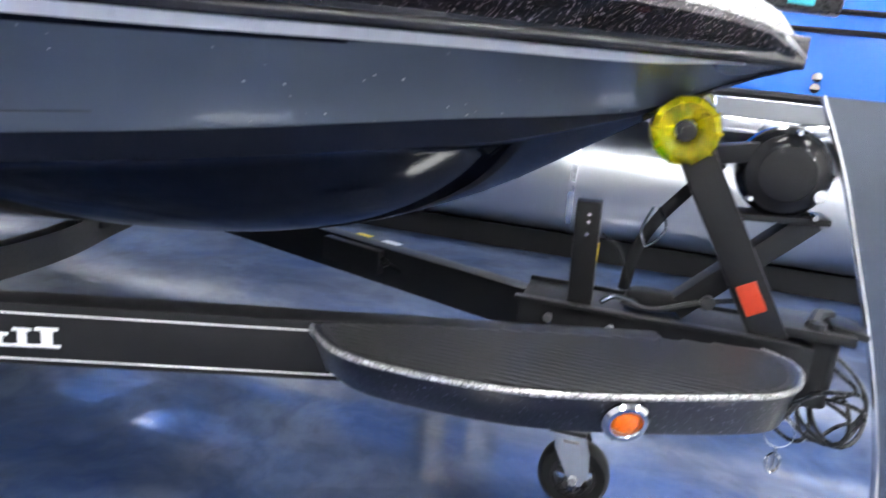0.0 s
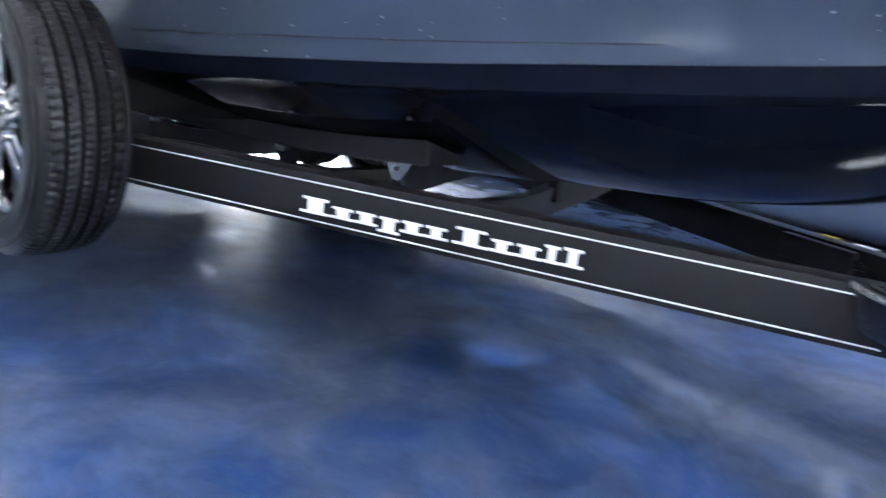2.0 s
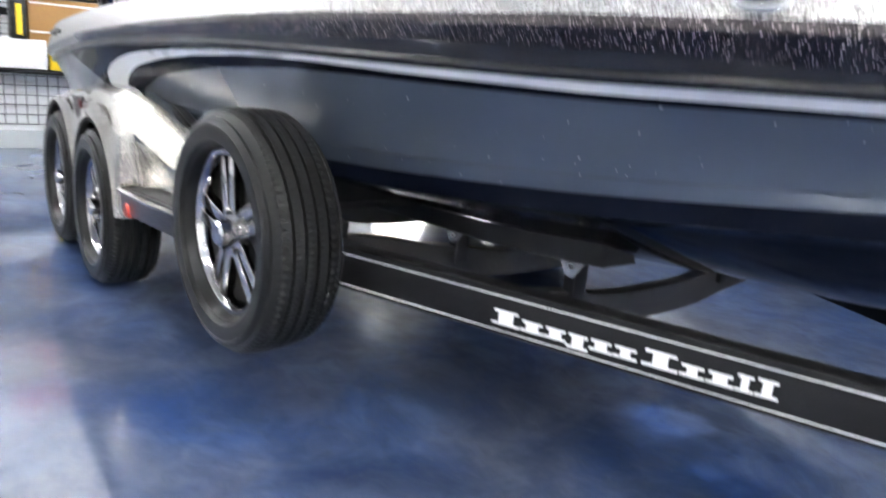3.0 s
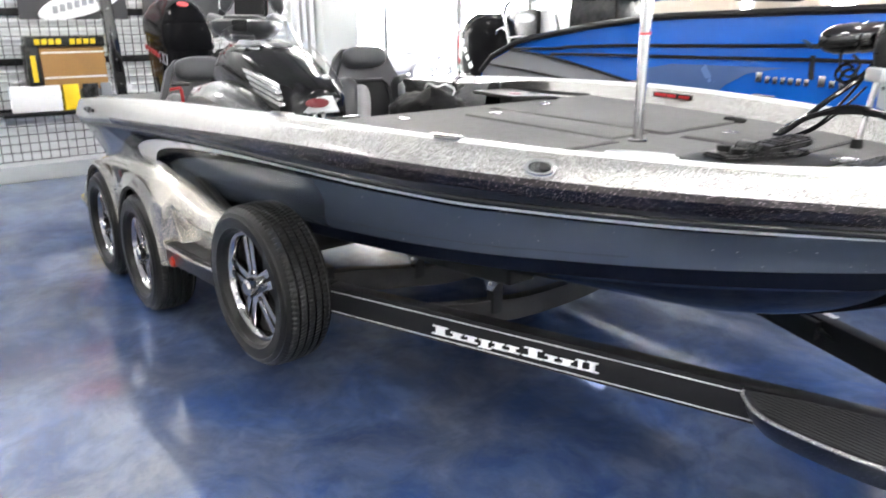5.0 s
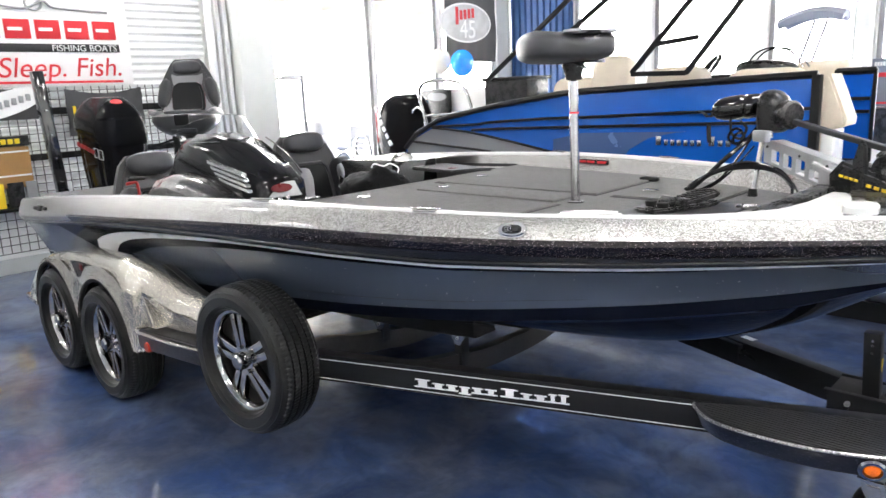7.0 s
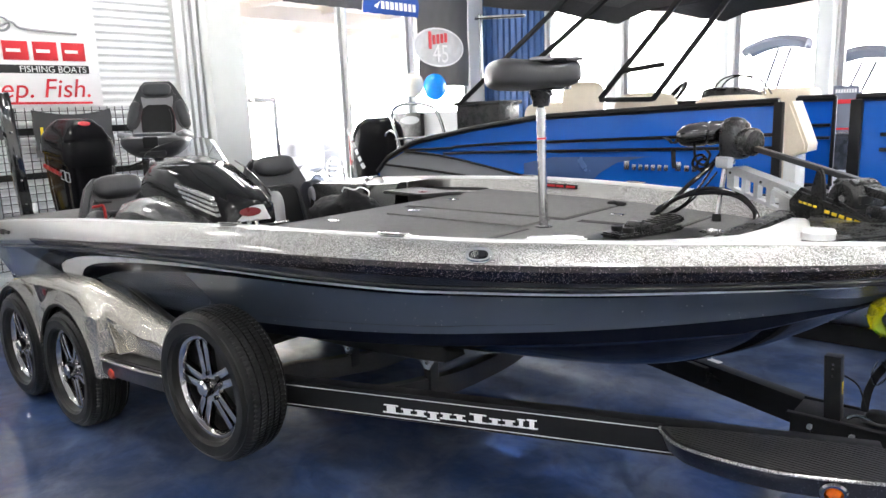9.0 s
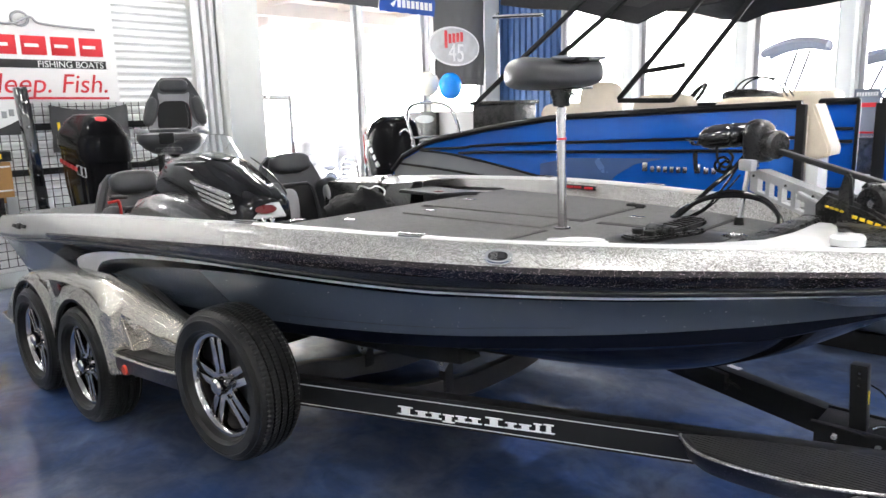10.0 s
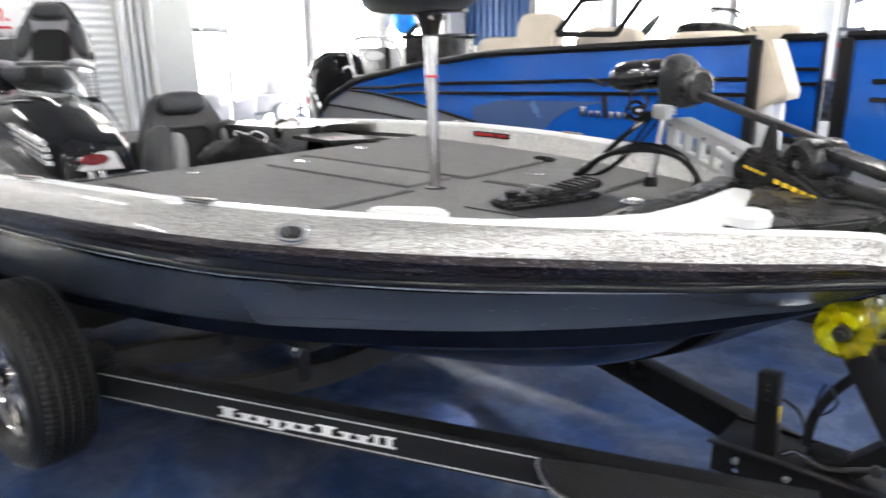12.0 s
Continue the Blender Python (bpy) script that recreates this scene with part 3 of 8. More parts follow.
def side(x, u):
    """A place on the topside between chine (0) and rub rail (1), with flare."""
    cy, cz, sy, sz = L("cy", x), L("cz", x), L("sy", x), L("sz", x)
    return cy + (sy - cy) * (u ** 1.25 if x > -1.2 else u), cz + (sz - cz) * u


part("hull_bottom", strip_skin(bottom), M_BLACKHULL, boat, "glossy black hull bottom")
part("hull_side", strip_skin(lambda x: [side(x, k / 10) for k in range(11)]), M_GREY, boat, "slate grey metallic hull side")
def band(x):
    sy, sz, dy, dz = L("sy", x), L("sz", x), L("dy", x), L("dz", x)
    return [(sy, sz), (sy + 0.25 * (dy - sy), sz + 0.2 * (dz - sz)), (sy + 0.7 * (dy - sy) + 0.004, sz + 0.55 * (dz - sz)), (dy + 0.002, sz + 0.8 * (dz - sz)), (dy, dz)]


part("dark_band", strip_skin(band, [-3.68 + 3.84 * k / 60 for k in range(61)]), M_DARKFLAKE, boat, "black sparkling band under the deck edge")
for sgn in (-1, 1):
    bm = B()
    loft(bm, [[(x, sgn * y, z) for y, z in band(x)] for x in [-4.75 + 1.07 * k / 16 for k in range(17)]])
    part("stern_band", bm, M_SILVER, boat)


def gunwale(x):
    dy, dz, iy, iz = L("dy", x), L("dz", x), L("iy", x), L("iz", x)
    return [(dy, dz), (dy + 0.2 * (iy - dy), dz + 0.4 * (iz - dz)), (dy + 0.5 * (iy - dy), dz + 0.75 * (iz - dz)), (iy + 0.012, iz - 0.001), (iy, iz)]


part("gunwale", strip_skin(gunwale), M_SILVER, boat, "silver flake gunwale")


def lip(x):
    iy, iz = L("iy", x), L("iz", x)
    return [(iy + 0.006, iz), (iy + 0.002, iz + 0.008), (iy - 0.012, iz + 0.009), (iy - 0.018, iz + 0.002), (max(iy - 0.02, 0), iz - 0.012)]


part("gunwale_lip", strip_skin(lip), M_WHITEGEL, boat)


def inner(x):
    iy, iz = L("iy", x), L("iz", x)
    w = 0.05
    return [(max(iy - 0.02, 0), iz - 0.01), (max(iy - 0.02 - w, 0), max(1.02, iz - 0.085) if x > -2.3 else iz - 0.09)]


part("inner_liner", strip_skin(inner), M_SILVER, boat)
for sgn in (-1, 1):
    bm = B()
    rows = []
    for x in STATIONS:
        k_ = min(1.0, (L("dy", x) - L("sy", x)) / 0.07)
        y, z = side(x, 1)[0], L("sz", x)
        rows.append([(x, sgn * (y + k_ * a), z + c) for a, c in ((0.0, -0.003), (0.016, -0.007), (0.03, -0.004), (0.036, 0.004), (0.036, 0.01), (0.032, 0.014), (0.036, 0.019), (0.037, 0.03), (0.044, 0.04), (0.049, 0.046), (0.04, 0.05), (0.02, 0.046))])
    loft(bm, rows)
    part("rub_rail", bm, M_RUB, boat, "black moulded rub rail", angle=50)
    bm = B()
    tube(bm, [(x, sgn * (side(x, 0.17)[0] + 0.0005), side(x, 0.17)[1]) for x in STATIONS[38:56]], 0.0009, 6)
    part("mould_line", bm, M_DULLBLACK, boat)


def swoosh_top(x):
    return float(np.interp(x, [-3.62, -3.56, -3.45, -3.3, -3.17, -3.04, -2.73, -2.4, -2.0, -1.4, 0.2], [0.5, 0.66, 0.76, 0.84, 0.885, 0.912, 0.942, 0.962, 0.978, 0.985, 0.975]))


def swoosh_low(x):
    return float(np.interp(x, [-3.62, -3.42, -3.39, -3.33, -3.265, -3.18, -3.1, -2.86, -2.58, -2.28, -2.02, -1.4, 0.2], [0.42, 0.45, 0.5, 0.6, 0.67, 0.73, 0.77, 0.84, 0.89, 0.918, 0.93, 0.9, 0.8]))


def on_side(x, hi, lo, proud):
    return [(side(x, hi + (lo - hi) * k / 4)[0] + proud, side(x, hi + (lo - hi) * k / 4)[1]) for k in range(5)]


bm = strip_skin(lambda x: on_side(x, swoosh_top(x), swoosh_low(x), 0.004), [-3.62 + 3.8 * k / 114 for k in range(115)])
part("side_stripe", bm, M_STRIPE, boat, "pale grey swoosh stripe thinning to the bow")


def wedge(x):
    """Black field between the rub rail and the swoosh, cut off aslant at the stern."""
    low = float(np.interp(x, [-4.0, -3.73, -3.62], [0.97, 0.57, 0.42])) if x < -3.62 else swoosh_top(x)
    return on_side(x, 1.0, low, 0.003)


part("dark_wedge", strip_skin(wedge, [-4.0 + 4.05 * k / 90 for k in range(91)]), M_BLACKHULL, boat)


def under_band(x):
    """Black band that follows the swoosh underneath and thins out forward."""
    low = float(np.interp(x, [-3.4, -3.25, -3.125, -3.01, -2.83, -2.47, -2.05, -1.79, -1.1, -0.5], [0.4, 0.45, 0.54, 0.62, 0.7, 0.79, 0.85, 0.855, 0.825, 0.805]))
    return on_side(x, swoosh_low(x), low, 0.0025)


for sgn in (-1, 1):
    bm = B()
    loft(bm, [[(x, sgn * y, z) for y, z in under_band(x)] for x in [-3.4 + 2.9 * k / 70 for k in range(71)]])
    part("under_band", bm, M_BLACKHULL, boat)

# transom
bm = B()
t = XS[0]
outline = [(-L("iy", t), L("iz", t)), (-L("dy", t), L("dz", t)), (-L("sy", t), L("sz", t)), (-L("cy", t), L("cz", t)), (0, L("kz", t))]
pts = outline + [(-y, z) for y, z in outline[-2::-1]]
bm.faces.new([bm.verts.new((t, y, z)) for y, z in pts])
part("transom", bm, M_GREY, boat, smooth=False)

# front deck, cockpit and rear deck
DZ = 1.028


def deck_skin(x0, x1, z, inset, thick=0.02, n=30, y_max=9):
    bm = B()
    top, bot = [], []
    xs = [x0 + (x1 - x0) * k / n for k in range(n + 1)]
    rows = []
    for x in xs:
        y = max(min(L("iy", x) - inset, y_max), 0.004)
        rows.append([(x, -y, z - thick), (x, -y, z), (x, -y / 2, z), (x, 0, z), (x, y / 2, z), (x, y, z), (x, y, z - thick)])
    loft(bm, rows, close=True, cap=True)
    return bm


part("front_deck", deck_skin(-2.35, -0.1, DZ, 0.065), M_CARPET, boat, "grey carpeted front casting deck")
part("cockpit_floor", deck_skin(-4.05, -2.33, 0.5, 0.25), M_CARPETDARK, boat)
part("rear_deck", deck_skin(-4.72, -4.05, 0.95, 0.09), M_CARPET, boat)
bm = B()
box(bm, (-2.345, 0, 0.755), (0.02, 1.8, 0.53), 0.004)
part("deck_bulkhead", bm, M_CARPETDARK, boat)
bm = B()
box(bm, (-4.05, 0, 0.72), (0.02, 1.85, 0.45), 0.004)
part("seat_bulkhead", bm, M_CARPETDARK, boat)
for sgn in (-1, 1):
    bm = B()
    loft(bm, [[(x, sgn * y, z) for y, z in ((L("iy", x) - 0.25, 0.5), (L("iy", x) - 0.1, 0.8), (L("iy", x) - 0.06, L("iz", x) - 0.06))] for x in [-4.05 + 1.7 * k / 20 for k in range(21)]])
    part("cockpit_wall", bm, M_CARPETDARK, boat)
# white bow cap either side of the deck point
lipline = [(x, -(L("iy", x) - 0.014)) for x in (-0.78, -0.7, -0.6, -0.5, -0.4, -0.3, -0.2, -0.12)]
bm = B()
inner_edge = [(-0.16, -0.1), (-0.24, 0.0), (-0.3, 0.13), (-0.35, 0.13), (-0.356, -0.117), (-0.385, -0.285), (-0.47, -0.4), (-0.58, -0.505), (-0.7, -0.6)]
prism(bm, lipline + inner_edge, "z", 1.03, 1.107, 0.006)
part("bow_cap", bm, M_WHITEGEL, boat, "smooth white bow moulding")
bm = B()
prism(bm, [(x, -y) for x, y in lipline[4:]] + [(-0.16, 0.1), (-0.24, 0.14), (-0.3, 0.2), (-0.36, 0.3)], "z", 1.03, 1.104, 0.006)
part("bow_cap", bm, M_WHITEGEL, boat, "smooth white bow moulding")
bm = B()
prism(bm, [(-0.2, -0.33), (-0.235, -0.1), (-0.3, 0.14), (-0.2, 0.3), (-0.05, 0.17), (0.03, 0.05), (0.03, -0.05), (-0.05, -0.19), (-0.12, -0.28)], "z", 1.09, 1.112, 0.006)
part("bow_plate", bm, M_PLASTIC, boat)
# deck hatches: raised lids with dark joints round them
for cx, cy, sx, sy in ((-1.75, -0.42, 0.95, 0.55), (-1.75, 0.42, 0.95, 0.55), (-1.72, 0.0, 0.8, 0.22), (-0.98, 0.32, 0.42, 0.36)):
    bm = B()
    box(bm, (cx, cy, DZ + 0.003), (sx, sy, 0.012), 0.004)
    h = part("hatch", bm, M_CARPET, boat)
    bm = B()
    box(bm, (cx - sx / 2 + 0.08, cy, DZ + 0.0105), (0.06, 0.035, 0.006), 0.002)
    part("latch", bm, M_STEEL, h)
bm = B()
for cx, cy, sx, sy in ((-1.75, -0.42, 0.97, 0.57), (-1.75, 0.42, 0.97, 0.57), (-0.98, 0.32, 0.44, 0.38)):
    box(bm, (cx, cy, DZ + 0.0005), (sx, sy, 0.003))
part("hatch_seal", bm, M_CARPETDARK, boat)
# foot pedal well
bm = B()
box(bm, (-0.8, -0.02, DZ + 0.002), (0.36, 0.4, 0.006), 0.002)
part("pedal_well", bm, M_DULLBLACK, boat)
bm = B()
revolve(bm, [(0.0, 0.0), (0.045, 0.0), (0.045, 0.006), (0.03, 0.01), (0.028, 0.004), (0, 0.004)], (-0.62, 0.12, DZ + 0.002), "z", 20)
part("cup_ring", bm, M_STEEL, boat)

# cleats, navigation light and rail badges
for x in (-1.3, -2.05):
    for sgn in (-1, 1):
        bm = B()
        y, z = sgn * (L("iy", x) - 0.002), L("iz", x) + 0.002
        box(bm, (x, y, z + 0.005), (0.09, 0.022, 0.008), 0.003, rz(-sgn * 14))
        box(bm, (x, y, z + 0.011), (0.12, 0.012, 0.006), 0.003, rz(-sgn * 14))
        part("cleat", bm, M_CHROME, boat, "chrome pop-up cleat")
nn = Vector((0.3, -0.78, 0.55)).normalized()
ux = Vector((1.0, 0.4, 0.02))
ux = (ux - nn * ux.dot(nn)).normalized()
NAV = Matrix.Translation(Vector((-0.963, -0.833, 1.076)) + nn * 0.002) @ Matrix((ux, nn.cross(ux), nn)).transposed().to_4x4()


def oval(bm, a, b, h0, h1, bevel, dx=0.0, power=2.4):
    prism(bm, [(dx + a * math.copysign(abs(math.cos(t)) ** (2 / power), math.cos(t)), b * math.copysign(abs(math.sin(t)) ** (2 / power), math.sin(t))) for t in [k * PI / 16 for k in range(32)]], "z", h0, h1, bevel, 3)
    bmesh.ops.transform(bm, matrix=NAV, verts=bm.verts[:])
    return bm


nav = part("navigation_light", oval(B(), 0.044, 0.026, -0.01, 0.009, 0.006), M_STEEL, boat, "oval chrome navigation light")
part("bezel_well", oval(B(), 0.031, 0.015, 0.0085, 0.0105, 0.001), M_GLOSSBLACK, nav)
part("lens", oval(B(), 0.011, 0.011, 0.01, 0.014, 0.003, -0.012, 5), M_LENS, nav)
part("lens", oval(B(), 0.011, 0.011, 0.01, 0.014, 0.003, 0.013, 5), M_GLOSSBLACK, nav)
bm = B()
prism(bm, [(-0.06, 0), (0.06, 0), (0.1, 0.02), (0.06, 0.05), (-0.08, 0.05), (-0.1, 0.02)], "z", 0, 0.03, 0.006)
bmesh.ops.transform(bm, matrix=Matrix.Translation((-0.85, -0.585, 1.072)) @ Matrix.Rotation(radians(32), 4, "Z"), verts=bm.verts[:])
part("deck_wedge", bm, M_WHITEGEL, boat, "white wedge-shaped deck pad")
bm = B()
box(bm, (-1.78, L("iy", -1.78) - 0.055, 1.075), (0.24, 0.01, 0.026), 0.004, rz(-8))
badge = part("rail_badge", bm, M_PLASTIC, boat, "dark red oval rail badge")
bm = B()
for dx, s in ((-0.07, 0.07), (0.0, 0.05), (0.075, 0.06)):
    box(bm, (-1.78 + dx, L("iy", -1.78) - 0.061 + dx * -0.14, 1.075), (s, 0.005, 0.012), 0.001, rz(-8))
part("badge_print", bm, M_RED, badge)
bm = B()
pillow(bm, (-1.28, 0.63, DZ + 0.012), (0.1, 0.03, 0.025))
part("deck_latch", bm, M_PLASTIC, boat)

# bow eye
bm = B()
tube(bm, [(0.03 + 0.018 * math.cos(a), 0, 0.905 + 0.018 * math.sin(a)) for a in [k * PI / 6 for k in range(12)]], 0.005, 8, closed=True)
part("bow_eye", bm, M_STEEL, boat)

# ---- console, windscreen, seats ----
con = thing("steering_console", (-2.85, -0.62, 0.66), "gloss black boat console with chrome louvres and a tinted windscreen", "console")
rows = []
for x, zt, y0, y1, zb in ((-2.49, 1.125, -0.755, -0.5, 1.0), (-2.515, 1.15, -0.77, -0.47, 0.98), (-2.62, 1.2, -0.785, -0.44, 0.95), (-2.74, 1.25, -0.79, -0.42, 0.9), (-2.86, 1.3, -0.795, -0.41, 0.8), (-3.0, 1.328, -0.8, -0.42, 0.75), (-3.12, 1.328, -0.8, -0.43, 0.75), (-3.2, 1.28, -0.8, -0.44, 0.75)):
    w = y1 - y0
    h = min(zt - 1.0, 0.22)
    rows.append([(x, y0, zb), (x, y0, zt - 0.36 * h - 0.03), (x, y0 + 0.05 * w, zt - 0.22 * h), (x, y0 + 0.16 * w, zt - 0.06 * h), (x, y0 + 0.26 * w, zt - 0.012), (x, y0 + 0.3 * w, zt + 0.004), (x, y0 + 0.5 * w, zt), (x, y0 + 0.7 * w, zt + 0.004), (x, y0 + 0.74 * w, zt - 0.012), (x, y1 - 0.16 * w, zt - 0.06 * h), (x, y1 - 0.03 * w, zt - 0.3 * h), (x, y1, zb)])
bm = B()
loft(bm, rows, cap=True)
part("console_shell", bm, M_COWL, con, angle=50)
bm = B()
rows = []
for x, yo, z in ((-2.44, -0.84, 0.99), (-2.55, -0.87, 1.03), (-2.7, -0.9, 1.075), (-2.85, -0.93, 1.12), (-3.0, -0.945, 1.145), (-3.15, -0.95, 1.13), (-3.3, -0.945, 1.04)):
    rows.append([(x, yo, 0.9), (x, yo, z - 0.05), (x, yo + 0.03, z - 0.01), (x, yo + 0.07, z + 0.006), (x, -0.79, z + 0.012), (x, -0.7, z - 0.01)])
loft(bm, rows)
part("side_pod", bm, M_BLACKFLAKE, con, "black flake side pod of the console")
for k in range(4):
    bm = B()
    f0 = k / 4
    x0, x1 = -2.84 + 0.03 * k, -2.53 + 0.012 * k
    za, zb_ = 1.22 - 0.026 * k, 1.17 - 0.024 * k
    ya = -0.806
    prism(bm, [(x0, za), (x1, zb_), (x1 + 0.004, zb_ - 0.015), (x0 + 0.014, za - 0.016)], "y", ya, -0.78, 0.002)
    part("louvre", bm, M_STEEL, con, "chrome side louvre")
bm = B()
prism(bm, [(-0.1, 0.0), (-0.08, 0.07), (0.075, 0.07), (0.1, 0.0)], "x", -0.008, 0.012, 0.004)
bmesh.ops.transform(bm, matrix=Matrix.Translation((-2.487, -0.635, 1.043)) @ Matrix.Rotation(radians(-12), 4, "Z") @ Matrix.Rotation(radians(-14), 4, "Y"), verts=bm.verts[:])
pl = part("nose_plate", bm, M_STEPSILVER, con, "grey metallic nose plate")
bm = B()
prism(bm, [(0.052 * math.cos(a), 0.021 * math.sin(a)) for a in [k * PI / 12 for k in range(24)]], "x", 0.012, 0.018, 0.002)
bmesh.ops.transform(bm, matrix=Matrix.Translation((-2.487, -0.635, 1.084)) @ Matrix.Rotation(radians(-12), 4, "Z") @ Matrix.Rotation(radians(-14), 4, "Y") , verts=bm.verts[:])
part("badge", bm, M_DARKRED, pl, "dark red oval badge")
for dy in (-0.03, 0.012):
    bm = B()
    box(bm, (-2.462, -0.635 + dy, 1.025), (0.03, 0.022, 0.05), 0.004, ry(-10))
    part("nose_trim", bm, M_CHROME, con)
bm = B()
box(bm, (-2.47, -0.62, 1.012), (0.05, 0.34, 0.03), 0.01, rz(-8))
part("nose_base", bm, M_BLACKFLAKE, con)
# thin clear screen that wraps the dash
bm = B()
rows = []
for k in range(17):
    a = -PI / 2 + PI * k / 16
    ca = math.cos(a)
    y = -0.6 + 0.19 * math.sin(a)
    x = -2.86 - 0.2 * (1 - ca)
    h = 0.012 + 0.095 * ca ** 0.7 if ca > 1e-6 else 0.012
    rows.append([(x, y, 1.3), (x - 0.05, y, 1.312 + h * 0.5), (x - 0.1, y, 1.32 + h)])
t = B()
loft(t, rows)
bmesh.ops.solidify(t, geom=t.faces[:], thickness=0.004)
add(bm, t)
ws = part("windscreen", bm, M_WS, con, "clear acrylic windscreen")
ws.visible_shadow = False
bm = B()
tube(bm, spline([(-2.53, -0.48, 1.14), (-2.65, -0.45, 1.2), (-2.8, -0.43, 1.265), (-2.9, -0.425, 1.3)], 5), 0.0035, 8)
part("edge_trim", bm, M_CHROME, con)

st = thing("helm_wheel", (-3.3, -0.62, 1.18), "black boat steering wheel behind the console", "steering wheel")
bm = B()
t = [Vector((-3.3, -0.62, 1.08)) + rz(0) @ ry(-55) @ Vector((0.17 * math.cos(a), 0.17 * math.sin(a), 0)) for a in [k * PI / 16 for k in range(32)]]
tube(bm, t, 0.014, 8, closed=True)
for a in (0.5, 2.6, 4.7):
    tube(bm, [Vector((-3.3, -0.62, 1.08)), Vector((-3.3, -0.62, 1.08)) + ry(-55) @ Vector((0.17 * math.cos(a), 0.17 * math.sin(a), 0))], 0.01, 6)
tube(bm, [(-3.31, -0.62, 1.08), (-3.16, -0.62, 1.0)], 0.03, 10)
part("rim", bm, M_VINYLBLACK, st)


def shield(bm, half, depth, m, bevel):
    """A stitched panel: half an outline (across, up), mirrored, with soft edges, facing +x, set by m."""
    t = B()
    prism(t, half + [(-u, v) for u, v in half[::-1]], "x", -depth / 2, depth / 2, bevel, 4)
    bmesh.ops.transform(t, matrix=m, verts=t.verts[:])
    return add(bm, t)


def bucket_seat(cx, cy, z, name, label, group=""):
    """A high-backed boat bucket seat that faces the bow."""
    s = thing(name, (cx, cy, z), label, "seat", group)
    bm = B()
    pillow(bm, (cx + 0.05, cy, z + 0.12), (0.5, 0.46, 0.24), ry(-6), 4)
    part("seat_cushion", bm, M_VINYL, s)
    bm = B()
    prism(bm, [(-0.2, 0.0), (-0.27, 0.16), (-0.26, 0.34), (-0.2, 0.5), (-0.17, 0.57), (-0.12, 0.62), (0.12, 0.62), (0.17, 0.57), (0.2, 0.5), (0.26, 0.34), (0.27, 0.16), (0.2, 0.0)], "x", -0.05, 0.05, 0.03, 4)
    bmesh.ops.transform(bm, matrix=Matrix.Translation((cx - 0.2, cy, z + 0.1)) @ Matrix.Rotation(radians(-14), 4, "Y"), verts=bm.verts[:])
    bk = part("backrest", bm, M_VINYL, s)
    TURN = Matrix.Translation((cx - 0.2, cy, z + 0.1)) @ Matrix.Rotation(radians(-14), 4, "Y")
    PANEL = [(0.1, 0.03), (0.125, 0.07), (0.12, 0.33), (0.11, 0.38), (0.08, 0.41)]
    bm = B()
    shield(bm, PANEL, 0.05, TURN @ Matrix.Translation((0.045, 0, 0)), 0.018)
    part("back_panel", bm, M_VINYLBLACK, bk)
    bm = B()
    tube(bm, [TURN @ Vector((0.058, u * 1.1, v)) for u, v in PANEL + [(-u, v) for u, v in PANEL[::-1]]], 0.011, 8, closed=True)
    part("panel_roll", bm, M_VINYL, bk)
    for sg in (-1, 1):
        bm = B()
        pillow(bm, (cx - 0.13, cy + sg * 0.225, z + 0.3), (0.24, 0.13, 0.5), ry(-14) @ rx(sg * 10), 3.0)
        bo = part("bolster", bm, M_VINYL, bk)
        bm = B()
        pillow(bm, (cx - 0.055, cy + sg * 0.18, z + 0.3), (0.16, 0.08, 0.42), ry(-14) @ rx(sg * 10) @ rz(-sg * 20), 3.4)
        part("bolster_inset", bm, M_VINYLLIGHT, bo, "light grey vinyl inset")
    bm = B()
    pillow(bm, (cx - 0.27, cy - 0.01, z + 0.655), (0.13, 0.27, 0.135), ry(-14), 3.0)
    part("headrest", bm, M_VINYL, bk)
    return s


ps_ = bucket_seat(-3.5, 0.44, 0.53, "bucket_seat", "charcoal and grey vinyl boat seat", "cockpit seats")
ps_.scale = (1.0, 1.16, 1.0)
ds = bucket_seat(-3.5, -0.65, 0.5, "bucket_seat", "charcoal vinyl driver seat with red piping", "cockpit seats")
bm = B()
tube(bm, spline([(-3.57, -0.9, 1.073), (-3.56, -0.87, 1.078), (-3.555, -0.845, 1.07), (-3.55, -0.842, 0.96)], 4), 0.008, 8)
part("piping", bm, M_DARKRED2, ds)
bm = B()
tube(bm, [(-3.57, -0.89, 1.1), (-3.56, -0.8, 1.098)], 0.012, 10)
part("grip", bm, M_PLASTIC, ds)
bm = B()
box(bm, (-3.5, -0.24, 0.64), (0.5, 0.34, 0.16), 0.04)
solo("seat_cushion", bm, M_VINYL, "charcoal vinyl middle seat cushion", "seat", "cockpit seats")

# folding chair on a pedestal, aft


cx, cy = -4.46, -0.07
ch = thing("pedestal_seat", (cx, cy, 0.95), "grey and black folding fishing chair on a pedestal post", "seat")
bm = B()
tube(bm, [(cx, cy, 0.99), (cx, cy, 1.3)], 0.022, 14)
part("post", bm, M_STEEL, ch)
bm = B()
tube(bm, [(cx + 0.02, cy - 0.09, 0.99), (cx + 0.02, cy - 0.09, 1.31)], 0.024, 12)
part("brace", bm, M_PLASTIC, ch)
bm = B()
tube(bm, [(cx + 0.05, cy - 0.09, 1.28), (cx + 0.1, cy - 0.21, 1.245)], 0.008, 8)
part("lever", bm, M_PLASTIC, ch)
bm = B()
revolve(bm, [(0.0, 0.0), (0.04, 0.0), (0.075, 0.05), (0.1, 0.06), (0.0, 0.06)], (cx, cy, 1.27), "z", 18)
